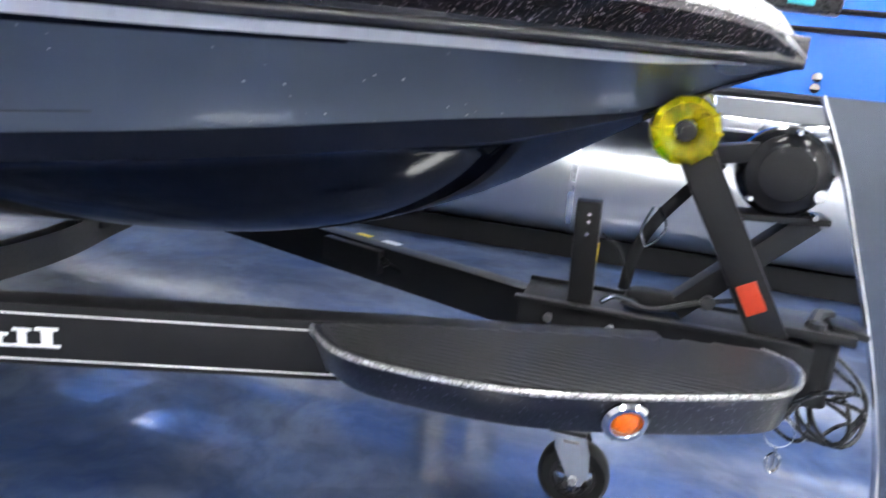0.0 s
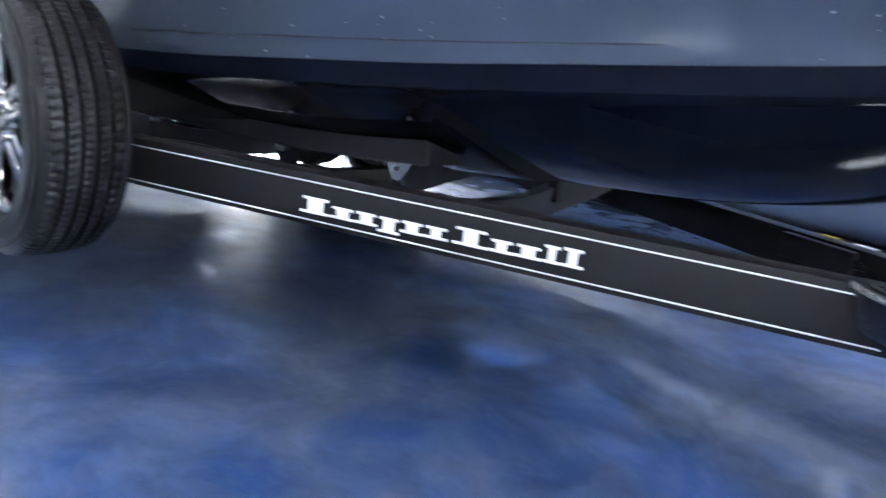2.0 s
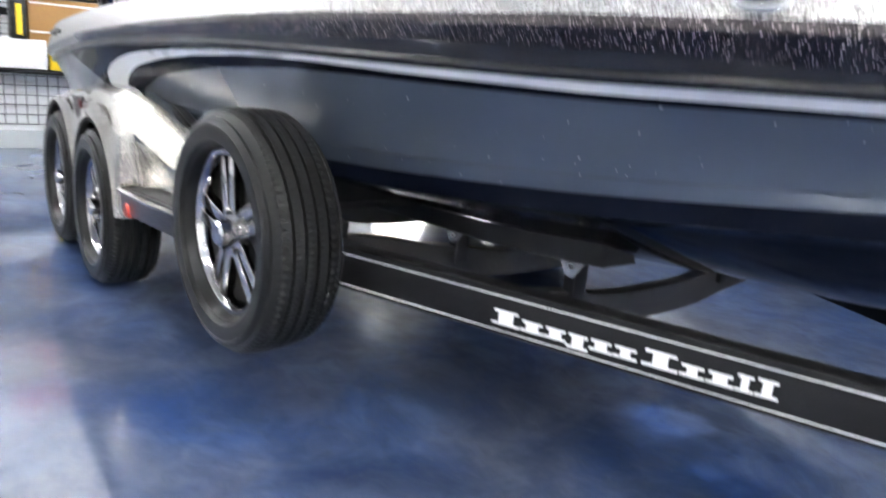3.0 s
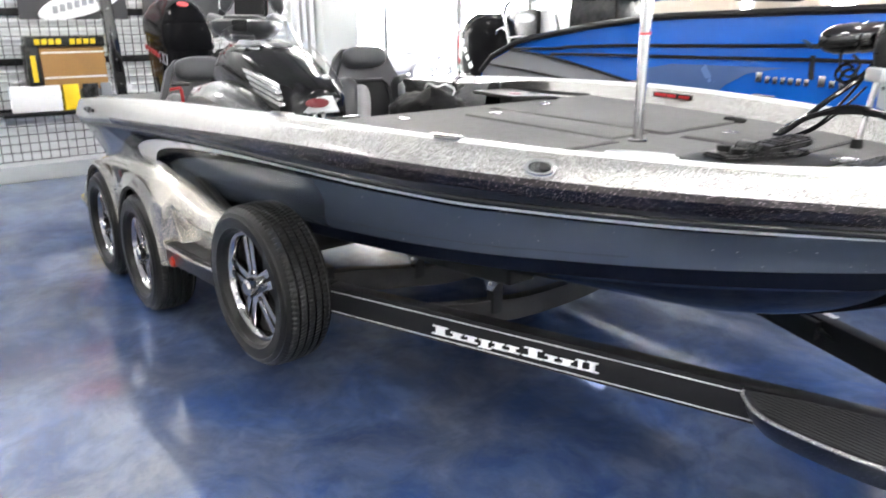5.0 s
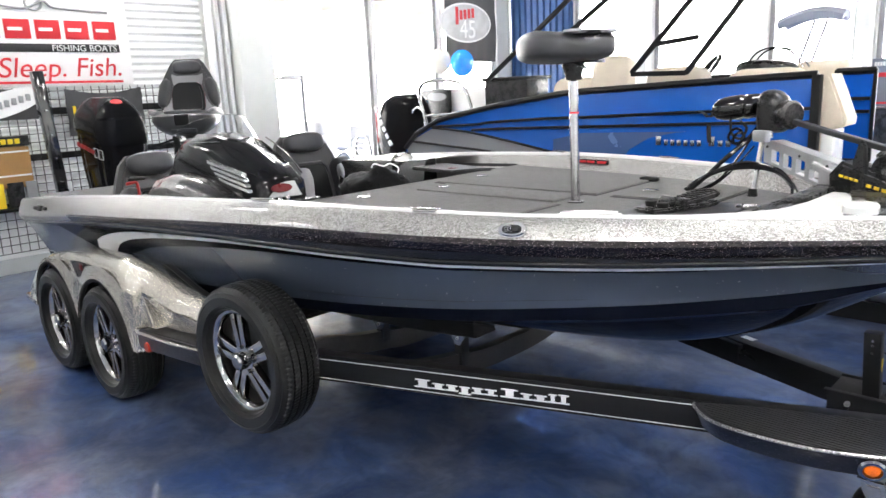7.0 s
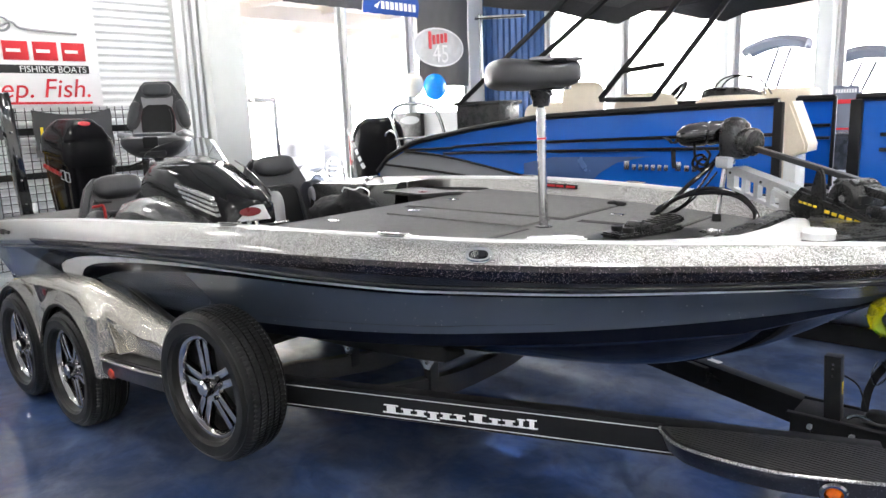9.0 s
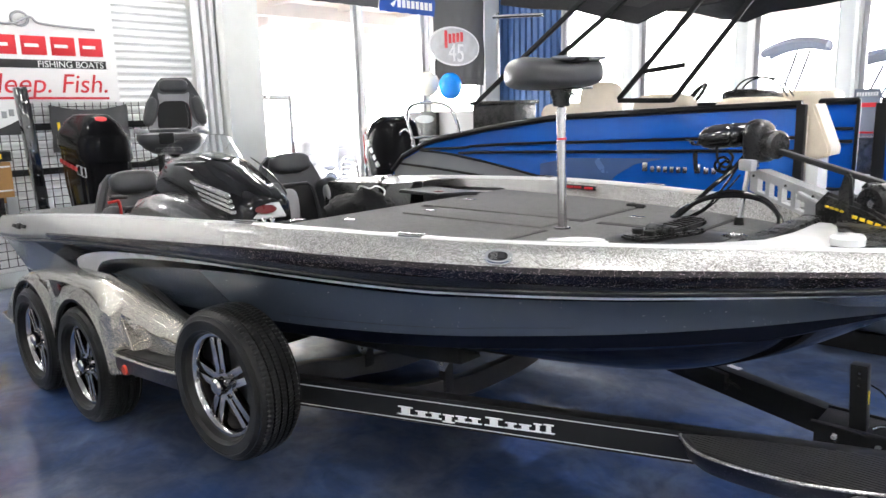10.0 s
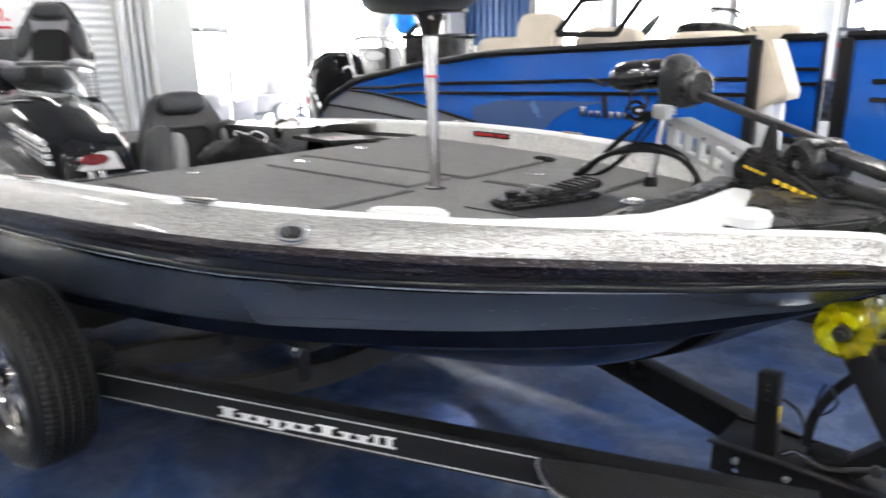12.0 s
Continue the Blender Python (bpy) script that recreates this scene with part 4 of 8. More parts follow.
box(bm, (cx, cy, 1.335), (0.24, 0.24, 0.02), 0.004)
part("swivel", bm, M_PLASTIC, ch)
# seat: a thick cushion that narrows downwards, with pale upper sides
bm = B()
rows = []
for z, w, d in ((1.3, 0.09, 0.1), (1.315, 0.13, 0.145), (1.345, 0.172, 0.19), (1.372, 0.196, 0.208), (1.376, 0.202, 0.212), (1.41, 0.217, 0.222), (1.44, 0.212, 0.217), (1.452, 0.19, 0.2), (1.455, 0.15, 0.16)):
    rows.append([(cx + 0.03 + d * math.copysign(abs(math.cos(a)) ** 0.5, math.cos(a)), cy + w * math.copysign(abs(math.sin(a)) ** 0.5, math.sin(a)), z) for a in [2 * PI * k / 36 for k in range(36)]])
loft(bm, rows, close=True, cap=True)
part("seat_cushion", bm, M_VINYL, ch)
bm = B()
box(bm, (cx + 0.238, cy, 1.414), (0.036, 0.1, 0.078), 0.012, ry(4))
part("seat_panel", bm, M_VINYLBLACK, ch)
bm = B()
box(bm, (cx + 0.2, cy, 1.345), (0.05, 0.17, 0.045), 0.016, ry(32))
part("front_panel", bm, M_VINYL, ch)
for sg in (-1, 1):
    bm = B()
    pillow(bm, (cx + 0.0, cy + sg * 0.188, 1.448), (0.42, 0.085, 0.05), ry(-5) @ rx(sg * 24), 3.4)
    part("seat_side", bm, M_VINYLLIGHT, ch, "light grey vinyl seat bolster")
bm = B()
pillow(bm, (cx + 0.05, cy, 1.45), (0.34, 0.27, 0.045), ry(-4), 4)
part("seat_pad", bm, M_VINYL, ch)
BACK = Matrix.Translation((cx - 0.15, cy, 1.445)) @ Matrix.Rotation(radians(-12), 4, "Y")
bm = B()
shield(bm, [(0.16, -0.03), (0.185, 0.02), (0.205, 0.065), (0.213, 0.14), (0.195, 0.21), (0.153, 0.29), (0.115, 0.36), (0.085, 0.39)], 0.085, BACK, 0.03)
bk = part("backrest", bm, M_VINYL, ch)
bm = B()
shield(bm, [(0.185, 0.0), (0.18, 0.03), (0.142, 0.075), (0.118, 0.13), (0.108, 0.2), (0.118, 0.26), (0.112, 0.29), (0.07, 0.272)], 0.036, BACK @ Matrix.Translation((0.034, 0, 0)), 0.01)
part("side_panel", bm, M_VINYLLIGHT, bk, "light grey vinyl back panel")
bm = B()
for sg in (-1, 1):
    t = B()
    pillow(t, (0.02, sg * 0.165, 0.15), (0.085, 0.085, 0.21), rx(sg * 14), 2.8)
    bmesh.ops.transform(t, matrix=BACK, verts=t.verts[:])
    part("wing", t, M_VINYL, bk)
pillow(bm, (0.03, 0, 0.325), (0.09, 0.2, 0.1), None, 3.2)
bmesh.ops.transform(bm, matrix=BACK, verts=bm.verts[:])
part("top_pad", bm, M_VINYL, bk)
bm = B()
LUMBAR = [(0.1, 0.0), (0.112, 0.03), (0.112, 0.13), (0.095, 0.19), (0.06, 0.212)]
shield(bm, LUMBAR, 0.075, BACK @ Matrix.Translation((0.042, 0, 0)), 0.018)
part("lumbar_pad", bm, M_VINYLBLACK, bk)
bm = B()
tube(bm, [BACK @ Vector((0.053, u * 1.01, v)) for u, v in LUMBAR[1:] + [(-u, v) for u, v in LUMBAR[:0:-1]]], 0.0018, 6)
part("piping", bm, M_DARKRED, bk)
ch.rotation_euler.z = radians(-37)
ch.location.z -= 0.035
ch.location.y += 0.03

# bag and port dash
bm = B()
rows = []
for j in range(33):
    la = -PI / 2 + PI * j / 32
    row = []
    for i in range(64):
        a = 2 * PI * i / 64
        d = Vector((math.cos(la) * math.cos(a), math.cos(la) * math.sin(a), math.sin(la)))
        e = Vector([math.copysign(abs(c_) ** 0.8, c_) for c_ in d])
        slant = d.x * 0.6 + d.y * 0.8
        fold = 1 + 0.09 * noise.noise(d * 1.6 + Vector((3, 1, 2))) - 0.1 * abs(noise.noise(Vector((slant * 5.5, d.z * 1.6, 2.0)))) - 0.05 * abs(noise.noise(d * 5.0))
        neck = 0.05 * math.exp(-((d.x - 0.3) ** 2 + (d.y + 0.1) ** 2) / 0.06) * max(0.0, d.z)
        row.append((-2.74 + e.x * 0.2 * fold, 0.165 + e.y * 0.215 * fold, 0.912 + e.z * 0.165 * fold + neck))
    rows.append(row)
loft(bm, rows, close=True)
bm2 = B()
box(bm2, (-2.72, 0.2, 0.625), (0.6, 0.6, 0.25), 0.03)
solo("storage_step", bm2, M_CARPETDARK, "dark carpeted storage step below the passenger seat", "step")
bag = thing("duffel_bag", (-2.78, 0.2, 0.76), "black crumpled drawstring bag on the cockpit seat", "bag")
part("sack", bm, M_BAG, bag)
bm = B()
tube(bm, spline([(-2.71, 0.12, 1.09), (-2.66, 0.1, 1.115), (-2.63, 0.14, 1.1), (-2.62, 0.18, 1.11), (-2.6, 0.22, 1.085), (-2.58, 0.2, 1.06)], 6), 0.004, 6)
part("cord", bm, M_WHITE, bag, "white draw cord")
bm = B()
rows = []
for x, z in ((-2.75, 1.09), (-2.95, 1.07), (-3.3, 1.062), (-3.58, 1.055)):
    rows.append([(x, 0.55, z - 0.22), (x, 0.585, z - 0.03), (x, 0.605, z - 0.004), (x, 0.63, z), (x, 0.68, z - 0.004), (x, 0.69, z - 0.22)])
loft(bm, rows, cap=True)
solo("port_dash", bm, M_RUB, "black moulded passenger dash", "dash")
bm = B()
loft(bm, [[(x, 0.685, z - 0.05), (x, 0.69, z - 0.006), (x, 0.7, z), (x, L("iy", x) - 0.03, z + 0.003)] for x, z in ((-2.75, 1.085), (-2.95, 1.065), (-3.3, 1.057), (-3.58, 1.05))])
part("side_deck", bm, M_WHITEGEL, boat, "white side deck beside the passenger dash")
bm = B()
tube(bm, spline([(-3.0, 0.62, 1.02), (-3.0, 0.62, 1.09), (-3.0, 0.68, 1.11), (-3.0, 0.76, 1.1), (-3.0, 0.78, 1.02)], 5), 0.012, 8)
bmesh.ops.transform(bm, matrix=Matrix.Translation((-0.02, -0.045, -0.005)), verts=bm.verts[:])
solo("grab_handle", bm, M_CHROME, "polished grab handle on the passenger dash", "handle")

dk = thing("deck_corner_cover", (-2.5, 0.62, 1.03), "black moulded corner cover with a small red badge", "cover")
bm = B()
prism(bm, [(-2.78, 0.5), (-2.78, 0.78), (-2.28, 0.66), (-2.34, 0.6), (-2.42, 0.46)], "z", 1.03, 1.048, 0.006)
part("plate", bm, M_DULLBLACK, dk)
bm = B()
revolve(bm, [(0, 0), (0.028, 0), (0.026, 0.004), (0, 0.004)], (-2.5, 0.56, 1.048), "z", 18)
part("badge", bm, M_DARKRED, dk)

# butt seat on the bow post
bs = thing("butt_seat", (-1.25, -0.05, DZ), "grey and black bicycle-style seat on a steel bow post", "seat")
bm = B()
revolve(bm, [(0.0, 0.0), (0.036, 0.0), (0.034, 0.005), (0.0, 0.006)], (-1.25, -0.05, DZ + 0.001), "z", 20)
part("socket", bm, M_PLASTIC, bs)
bm = B()
tube(bm, [(-1.25, -0.05, DZ), (-1.257, -0.052, 1.51)], 0.0185, 16)
po = part("post", bm, M_STEEL, bs, "brushed steel post")
bm = B()
tube(bm, [(-1.2548, -0.0515, 1.385), (-1.2549, -0.0515, 1.392)], 0.019, 16)
part("ring", bm, M_RED, po)
bm = B()
tube(bm, [(-1.257, -0.052, 1.5), (-1.257, -0.052, 1.53)], 0.013, 12)
revolve(bm, [(0.0, 0.0), (0.032, 0.0), (0.036, 0.03), (0.045, 0.05), (0.045, 0.062), (0, 0.062)], (-1.257, -0.052, 1.515), "z", 18)
box(bm, (-1.257, -0.052, 1.585), (0.2, 0.14, 0.014), 0.003)
part("mount", bm, M_PLASTIC, bs)
rows = []
for u in range(25):
    f = 0.5 - 0.5 * math.cos(PI * u / 24)
    e = max(0.03, (1 - abs(2 * f - 1) ** 3.2) ** (1 / 3.2))
    y = -0.24 + 0.37 * f
    w = 0.16 - 0.045 * f + 0.02 * math.sin(f * PI)
    h0, h1 = 1.58, 1.697 + 0.012 * math.sin(f * PI)
    mid = h0 + 0.45 * (h1 - h0)
    ring = []
    for k in range(32):
        a = 2 * PI * k / 32
        ca, sa = math.cos(a), math.sin(a)
        dish = 0.012 * max(0.0, sa) * math.cos(ca * PI) * (1 if abs(ca) < 0.5 else 0.4)
        ring.append((-1.257 + (0.35 + 0.65 * e) * w * math.copysign(abs(ca) ** 0.6, ca), y, mid + (0.2 + 0.8 * e) * ((h1 - mid) if sa > 0 else (mid - h0)) * math.copysign(abs(sa) ** 0.6, sa) - dish))
    rows.append(ring)
bm = B()
loft(bm, rows, close=True, cap=True)
bmesh.ops.transform(bm, matrix=Matrix.Translation((-1.295, -0.085, 0)) @ Matrix.Rotation(radians(58), 4, "Z") @ Matrix.Diagonal((1.08, 1.08, 1, 1)) @ Matrix.Translation((1.257, 0.052, 0)), verts=bm.verts[:])
cu = part("cushion", bm, M_VINYL, bs)
bm = B()
R58 = Matrix.Rotation(radians(58), 3, "Z")
for u_, v_, z_, sz_ in ((-0.03, -0.2, 1.687, (0.09, 0.05, 0.016)), (0.11, -0.185, 1.686, (0.07, 0.05, 0.016))):
    bm = B()
    pillow(bm, Vector((-1.295, -0.085, z_)) + R58 @ Vector((u_, v_, 0)), sz_, R58, 3)
    part("corner_panel", bm, M_VINYLLIGHT, cu, "light grey vinyl corner panel")
bm = B()
pillow(bm, Vector((-1.295, -0.085, 1.683)) + R58 @ Vector((0.035, -0.12, 0)), (0.13, 0.15, 0.026), R58, 3.4)
part("centre_panel", bm, M_VINYLBLACK, cu)
bm = B()
tube(bm, [Vector((-1.257, -0.052, 1.58)), Vector((-1.257, -0.052, 1.565)) + R58 @ Vector((-0.06, -0.24, -0.01))], 0.005, 8)
part("lever", bm, M_STEEL, bs)

# ---- trolling motor on the bow ----
tm = thing("trolling_motor", (-0.5, 0.35, DZ), "black electric trolling motor stowed on a silver bow mount", "trolling motor")
bm = B()
ARM = Vector((-0.7, 0.5, 1.17))
def arm_top(x):
    return float(np.interp(x, [0.0, 0.04, 0.44, 0.47], [0.068, 0.076, 0.002, -0.03]))


def arm_low(x):
    return float(np.interp(x, [0.0, 0.4, 0.47], [-0.012, -0.1, -0.09]))


SLOTS = [(0.045, 0.09), (0.113, 0.16), (0.183, 0.23), (0.253, 0.3)]
cuts = [0.0] + [v for s_ in SLOTS for v in s_] + [0.47]
for k, (a, b_) in enumerate(zip(cuts, cuts[1:])):
    ta, tb, la, lb = arm_top(a), arm_top(b_), arm_low(a), arm_low(b_)
    if k % 2 == 0:
        prism(bm, [(a, la), (a, ta), (b_, tb), (b_, lb)], "y", -0.012, 0.012, 0.0)
    else:
        prism(bm, [(a, ta - 0.034), (a, ta), (b_, tb), (b_, tb - 0.034)], "y", -0.012, 0.012, 0.0)
        prism(bm, [(a, la), (a, la + 0.013), (b_, lb + 0.013), (b_, lb)], "y", -0.012, 0.012, 0.0)
bmesh.ops.remove_doubles(bm, verts=bm.verts[:], dist=1e-4)
bmesh.ops.transform(bm, matrix=Matrix.Translation(ARM) @ Matrix.Rotation(radians(-32), 4, "Z"), verts=bm.verts[:])
br = part("mount_arm", bm, M_CAST, tm, "silver cast mount arm with slots")
bm = B()
prism(bm, [(0.0, 0.068), (0.04, 0.076), (0.44, 0.002), (0.44, -0.006), (0.04, 0.066), (0.0, 0.058)], "y", -0.012, 0.05, 0.003)
bmesh.ops.transform(bm, matrix=Matrix.Translation(ARM) @ Matrix.Rotation(radians(-32), 4, "Z"), verts=bm.verts[:])
part("arm_flange", bm, M_CAST, br)
for u_, v_ in ((0.02, 0.05), (0.2, 0.026), (0.34, 0.0)):
    bm = B()
    revolve(bm, [(0, 0), (0.006, 0), (0.005, -0.004), (0, -0.004)], (u_, -0.012, v_), "y", 8)
    bmesh.ops.transform(bm, matrix=Matrix.Translation(ARM) @ Matrix.Rotation(radians(-32), 4, "Z"), verts=bm.verts[:])
    part("bolt", bm, M_DULLBLACK, br)
bm = B()
prism(bm, [(-0.02, 0.0), (-0.02, 0.03), (0.1, 0.02), (0.1, 0.0)], "y", -0.03, 0.03, 0.004)
bmesh.ops.transform(bm, matrix=Matrix.Translation(ARM + Vector((0.25, -0.16, -0.02))) @ Matrix.Rotation(radians(-32), 4, "Z") @ Matrix.Rotation(radians(12), 4, "Y"), verts=bm.verts[:])
part("arm_rib", bm, M_CAST, br)
bm = B()
rows = []
for f, r in ((0, 0.02), (0.08, 0.04), (0.2, 0.05), (0.45, 0.052), (0.5, 0.047), (0.53, 0.052), (0.8, 0.046), (1, 0.03)):
    p = Vector((-0.93, 0.5, 1.365)).lerp(Vector((-0.7, 0.6, 1.385)), f)
    rows.append([p + r * Vector((0.3 * math.cos(a), -0.9 * math.cos(a), math.sin(a))) for a in [k * PI / 8 for k in range(16)]])
loft(bm, rows, close=True, cap=True)
part("motor_pod", bm, M_GLOSSBLACK, tm)
bm = B()
for k in range(3):
    a = 2 * PI * k / 3 + 0.4
    c = Vector((-0.93, 0.49, 1.33))
    rows = [[c + Vector((0.01 * i, -0.02, 0)) + Vector((0, 0.1 * s * math.cos(a + 0.25 * s), 0.1 * s * math.sin(a + 0.25 * s))) for i in (-1, 1)] for s in (0.15, 0.5, 0.8, 1.0)]
    t = B()
    loft(t, rows)
    add(bm, t)
part("propeller", bm, M_PLASTIC, tm)
bm = B()
rows = []
for z, r, dx in ((1.275, 0.04, 0.0), (1.285, 0.055, 0.0), (1.33, 0.06, 0.0), (1.38, 0.06, 0.0), (1.415, 0.052, -0.004), (1.435, 0.035, -0.008), (1.443, 0.012, -0.01)):
    rows.append([(-0.685 + dx + r * 1.0 * math.copysign(abs(math.cos(a)) ** 0.75, math.cos(a)), 0.515 + r * 1.15 * math.copysign(abs(math.sin(a)) ** 0.75, math.sin(a)), z) for a in [k * PI / 10 for k in range(20)]])
t = B()
loft(t, rows, close=True, cap=True)
add(bm, t)
t = B()
revolve(t, [(0, -0.05), (0.048, -0.05), (0.056, -0.035), (0.056, 0.04), (0.045, 0.052), (0, 0.056)], (0, 0, 0), "x", 20)
bmesh.ops.transform(t, matrix=Matrix.Translation((-0.635, 0.49, 1.345)) @ Matrix.Rotation(radians(-30), 4, "Z"), verts=t.verts[:])
add(bm, t)
part("motor_head", bm, M_PLASTIC, tm)
bm = B()
beam(bm, (-0.62, 0.49, 1.325), (-0.14, 0.2, 1.225), 0.03, 0.022, 0.008)
part("shaft", bm, M_DULLBLACK, tm, "dark composite shaft")
bm = B()
tube(bm, [(-0.71, 0.4, DZ), (-0.7, 0.46, 1.28)], 0.011, 10)
box(bm, (-0.69, 0.46, 1.272), (0.05, 0.03, 0.035), 0.008, rz(-30))
part("support_leg", bm, M_STEEL, tm)
bm = B()
revolve(bm, [(0, 0), (0.02, 0), (0.016, 0.03), (0, 0.03)], (-0.71, 0.4, DZ + 0.001), "z", 12)
part("rubber_foot", bm, M_RUBBER, tm)
bm = B()
prism(bm, [(-0.17, -0.07), (-0.18, 0.03), (-0.13, 0.08), (0.05, 0.04), (0.2, -0.02), (0.22, -0.1), (-0.1, -0.1)], "y", -0.05, 0.05, 0.012)
bmesh.ops.transform(bm, matrix=Matrix.Translation((-0.22, 0.2, 1.12)) @ Matrix.Rotation(radians(-30), 4, "Z"), verts=bm.verts[:])
hb = part("base_housing", bm, M_PLASTIC, tm)
for k in range(9):
    bm = B()
    if k < 4:
        box(bm, Vector((-0.22, 0.2, 1.12)) + rz(-30) @ Vector((-0.115 + k * 0.021, -0.052, 0.03 - k * 0.003)), (0.015, 0.003, 0.008), 0.001, rz(-30) @ ry(8))
    else:
        box(bm, Vector((-0.22, 0.2, 1.12)) + rz(-30) @ Vector((0.0 + (k - 4) * 0.03, -0.052, 0.008 - (k - 4) * 0.0045)), (0.02, 0.003, 0.011), 0.001, rz(-30) @ ry(8))
    part("print_mark", bm, M_YELLOWPRINT, hb, "yellow letter shown as a bar")
for k in range(5):
    bm = B()
    box(bm, Vector((-0.22, 0.2, 1.12)) + rz(-30) @ Vector((0.01 + k * 0.02, -0.052, -0.012 - k * 0.003)), (0.013, 0.003, 0.008), 0.001, rz(-30) @ ry(8))
    part("print_mark", bm, M_WHITE, hb, "white letter shown as a bar")
bm = B()
revolve(bm, [(0, -0.062), (0.02, -0.062), (0.024, -0.068), (0.05, -0.07), (0.06, -0.06), (0.064, -0.04), (0.064, 0.05), (0.04, 0.06), (0, 0.06)], (0, 0, 0), "y", 28)
for k in range(6):
    a = k * PI / 3
    box(bm, (0.06 * math.cos(a), -0.03, 0.06 * math.sin(a)), (0.02, 0.06, 0.03), 0.006, ry(-math.degrees(a)))
bmesh.ops.transform(bm, matrix=Matrix.Translation((-0.172, 0.215, 1.175)) @ Matrix.Rotation(radians(-30), 4, "Z"), verts=bm.verts[:])
part("steering_housing", bm, M_PLASTIC, tm)
bm = B()
revolve(bm, [(0, -0.066), (0.012, -0.066), (0.014, -0.06), (0.0, -0.06)], (0, 0, 0), "y", 14)
bmesh.ops.transform(bm, matrix=Matrix.Translation((-0.172, 0.215, 1.175)) @ Matrix.Rotation(radians(-30), 4, "Z"), verts=bm.verts[:])
part("knob", bm, M_STEEL, tm)
bm = B()
prism(bm, [(-0.025, -0.1), (-0.03, 0.09), (-0.012, 0.15), (0.004, 0.165), (0.02, 0.14), (0.03, 0.05), (0.025, -0.1)], "y", -0.075, -0.055, 0.006)
bmesh.ops.transform(bm, matrix=Matrix.Translation((-0.25, 0.245, 1.11)) @ Matrix.Rotation(radians(-30), 4, "Z"), verts=bm.verts[:])
part("latch_fin", bm, M_PLASTIC, tm)
bm = B()
box(bm, (-0.1, 0.18, 1.2), (0.3, 0.07, 0.03), 0.01, rz(-30) @ ry(9))
part("top_cover", bm, M_PLASTIC, tm)
bm = B()
for r_, c_ in ((0.03, (-0.82, 0.485, 1.26)), (0.024, (-0.805, 0.48, 1.25))):
    tube(bm, [Vector(c_) + rz(40) @ Vector((r_ * math.cos(a), 0.006 * math.sin(2 * a), r_ * math.sin(a))) for a in [k * PI / 10 for k in range(20)]], 0.006, 6, closed=True)
part("cord_loop", bm, M_COWL, tm)
bm = B()
box(bm, (-0.7, 0.435, 1.265), (0.075, 0.03, 0.045), 0.008, rz(-30))
part("leg_clamp", bm, M_CAST, tm)
bm = B()
for k, off in enumerate((0.0, 0.014, -0.012)):
    tube(bm, spline([(-0.985, 0.39 + off, DZ + 0.01), (-0.955, 0.4, 1.06 + off * 0.5), (-0.87, 0.4 + off, 1.118), (-0.75, 0.41, 1.15 + off * 0.6), (-0.63, 0.41 + off, 1.135), (-0.565, 0.4, 1.085), (-0.552, 0.4 + off, DZ + 0.02)], 8), 0.01, 8)
tube(bm, spline([(-0.9, 0.4, 1.1), (-0.84, 0.43, 1.17), (-0.77, 0.49, 1.25), (-0.72, 0.52, 1.33)], 6), 0.01, 8)
tube(bm, spline([(-0.93, 0.42, 1.04), (-0.86, 0.45, 1.09), (-0.79, 0.49, 1.2), (-0.74, 0.52, 1.31)], 6), 0.005, 8)
tube(bm, spline([(-0.97, 0.41, 1.035), (-0.9, 0.44, 1.05), (-0.82, 0.46, 1.12), (-0.75, 0.5, 1.22)], 6), 0.004, 8)
part("cable", bm, M_COWL, tm, "black cable loops")
bm = B()
tube(bm, spline([(-0.86, 0.52, 1.33), (-0.84, 0.49, 1.27), (-0.8, 0.48, 1.25), (-0.78, 0.49, 1.29), (-0.81, 0.5, 1.32)], 6), 0.006, 6)
part("pull_cord", bm, M_RUBBER, tm)
ped = thing("foot_pedal", (-0.85, 0.1, DZ), "black trolling motor foot pedal in the deck well", "foot pedal")
PED = Matrix.Translation((-0.82, -0.02, DZ + 0.006)) @ Matrix.Rotation(radians(-19), 4, "Z")


def at_pedal(bm, dy, dz, tilt=0.0):
    bmesh.ops.transform(bm, matrix=PED @ Matrix.Translation((0, dy, dz)) @ Matrix.Rotation(radians(tilt), 4, "X"), verts=bm.verts[:])
    return bm


bm = B()
prism(bm, [(-0.05, -0.17), (-0.06, -0.1), (-0.06, 0.1), (-0.045, 0.16), (0.045, 0.16), (0.06, 0.1), (0.06, -0.1), (0.05, -0.17)], "z", 0, 0.018, 0.006, 2)
part("base", at_pedal(bm, 0, 0), M_PLASTIC, ped)
bm = B()
prism(bm, [(-0.042, -0.09), (-0.048, -0.03), (-0.045, 0.07), (-0.03, 0.09), (0.03, 0.09), (0.045, 0.07), (0.048, -0.03), (0.042, -0.09)], "z", -0.012, 0.012, 0.006, 2)
tread = part("tread", at_pedal(bm, 0.09, 0.034, 7), M_PLASTIC, ped)
for k in range(6):
    bm = B()
    box(bm, (0, -0.06 + k * 0.024, 0.0135), (0.075, 0.008, 0.004), 0.001)
    part("grip_rib", at_pedal(bm, 0.09, 0.034, 7), M_RUBBER, tread)
bm = B()
revolve(bm, [(0, -0.055), (0.02, -0.055), (0.024, -0.045), (0.024, 0.045), (0.02, 0.055), (0, 0.055)], (0, 0, 0), "x", 18)
part("pivot", at_pedal(bm, -0.03, 0.024), M_PLASTIC, ped)
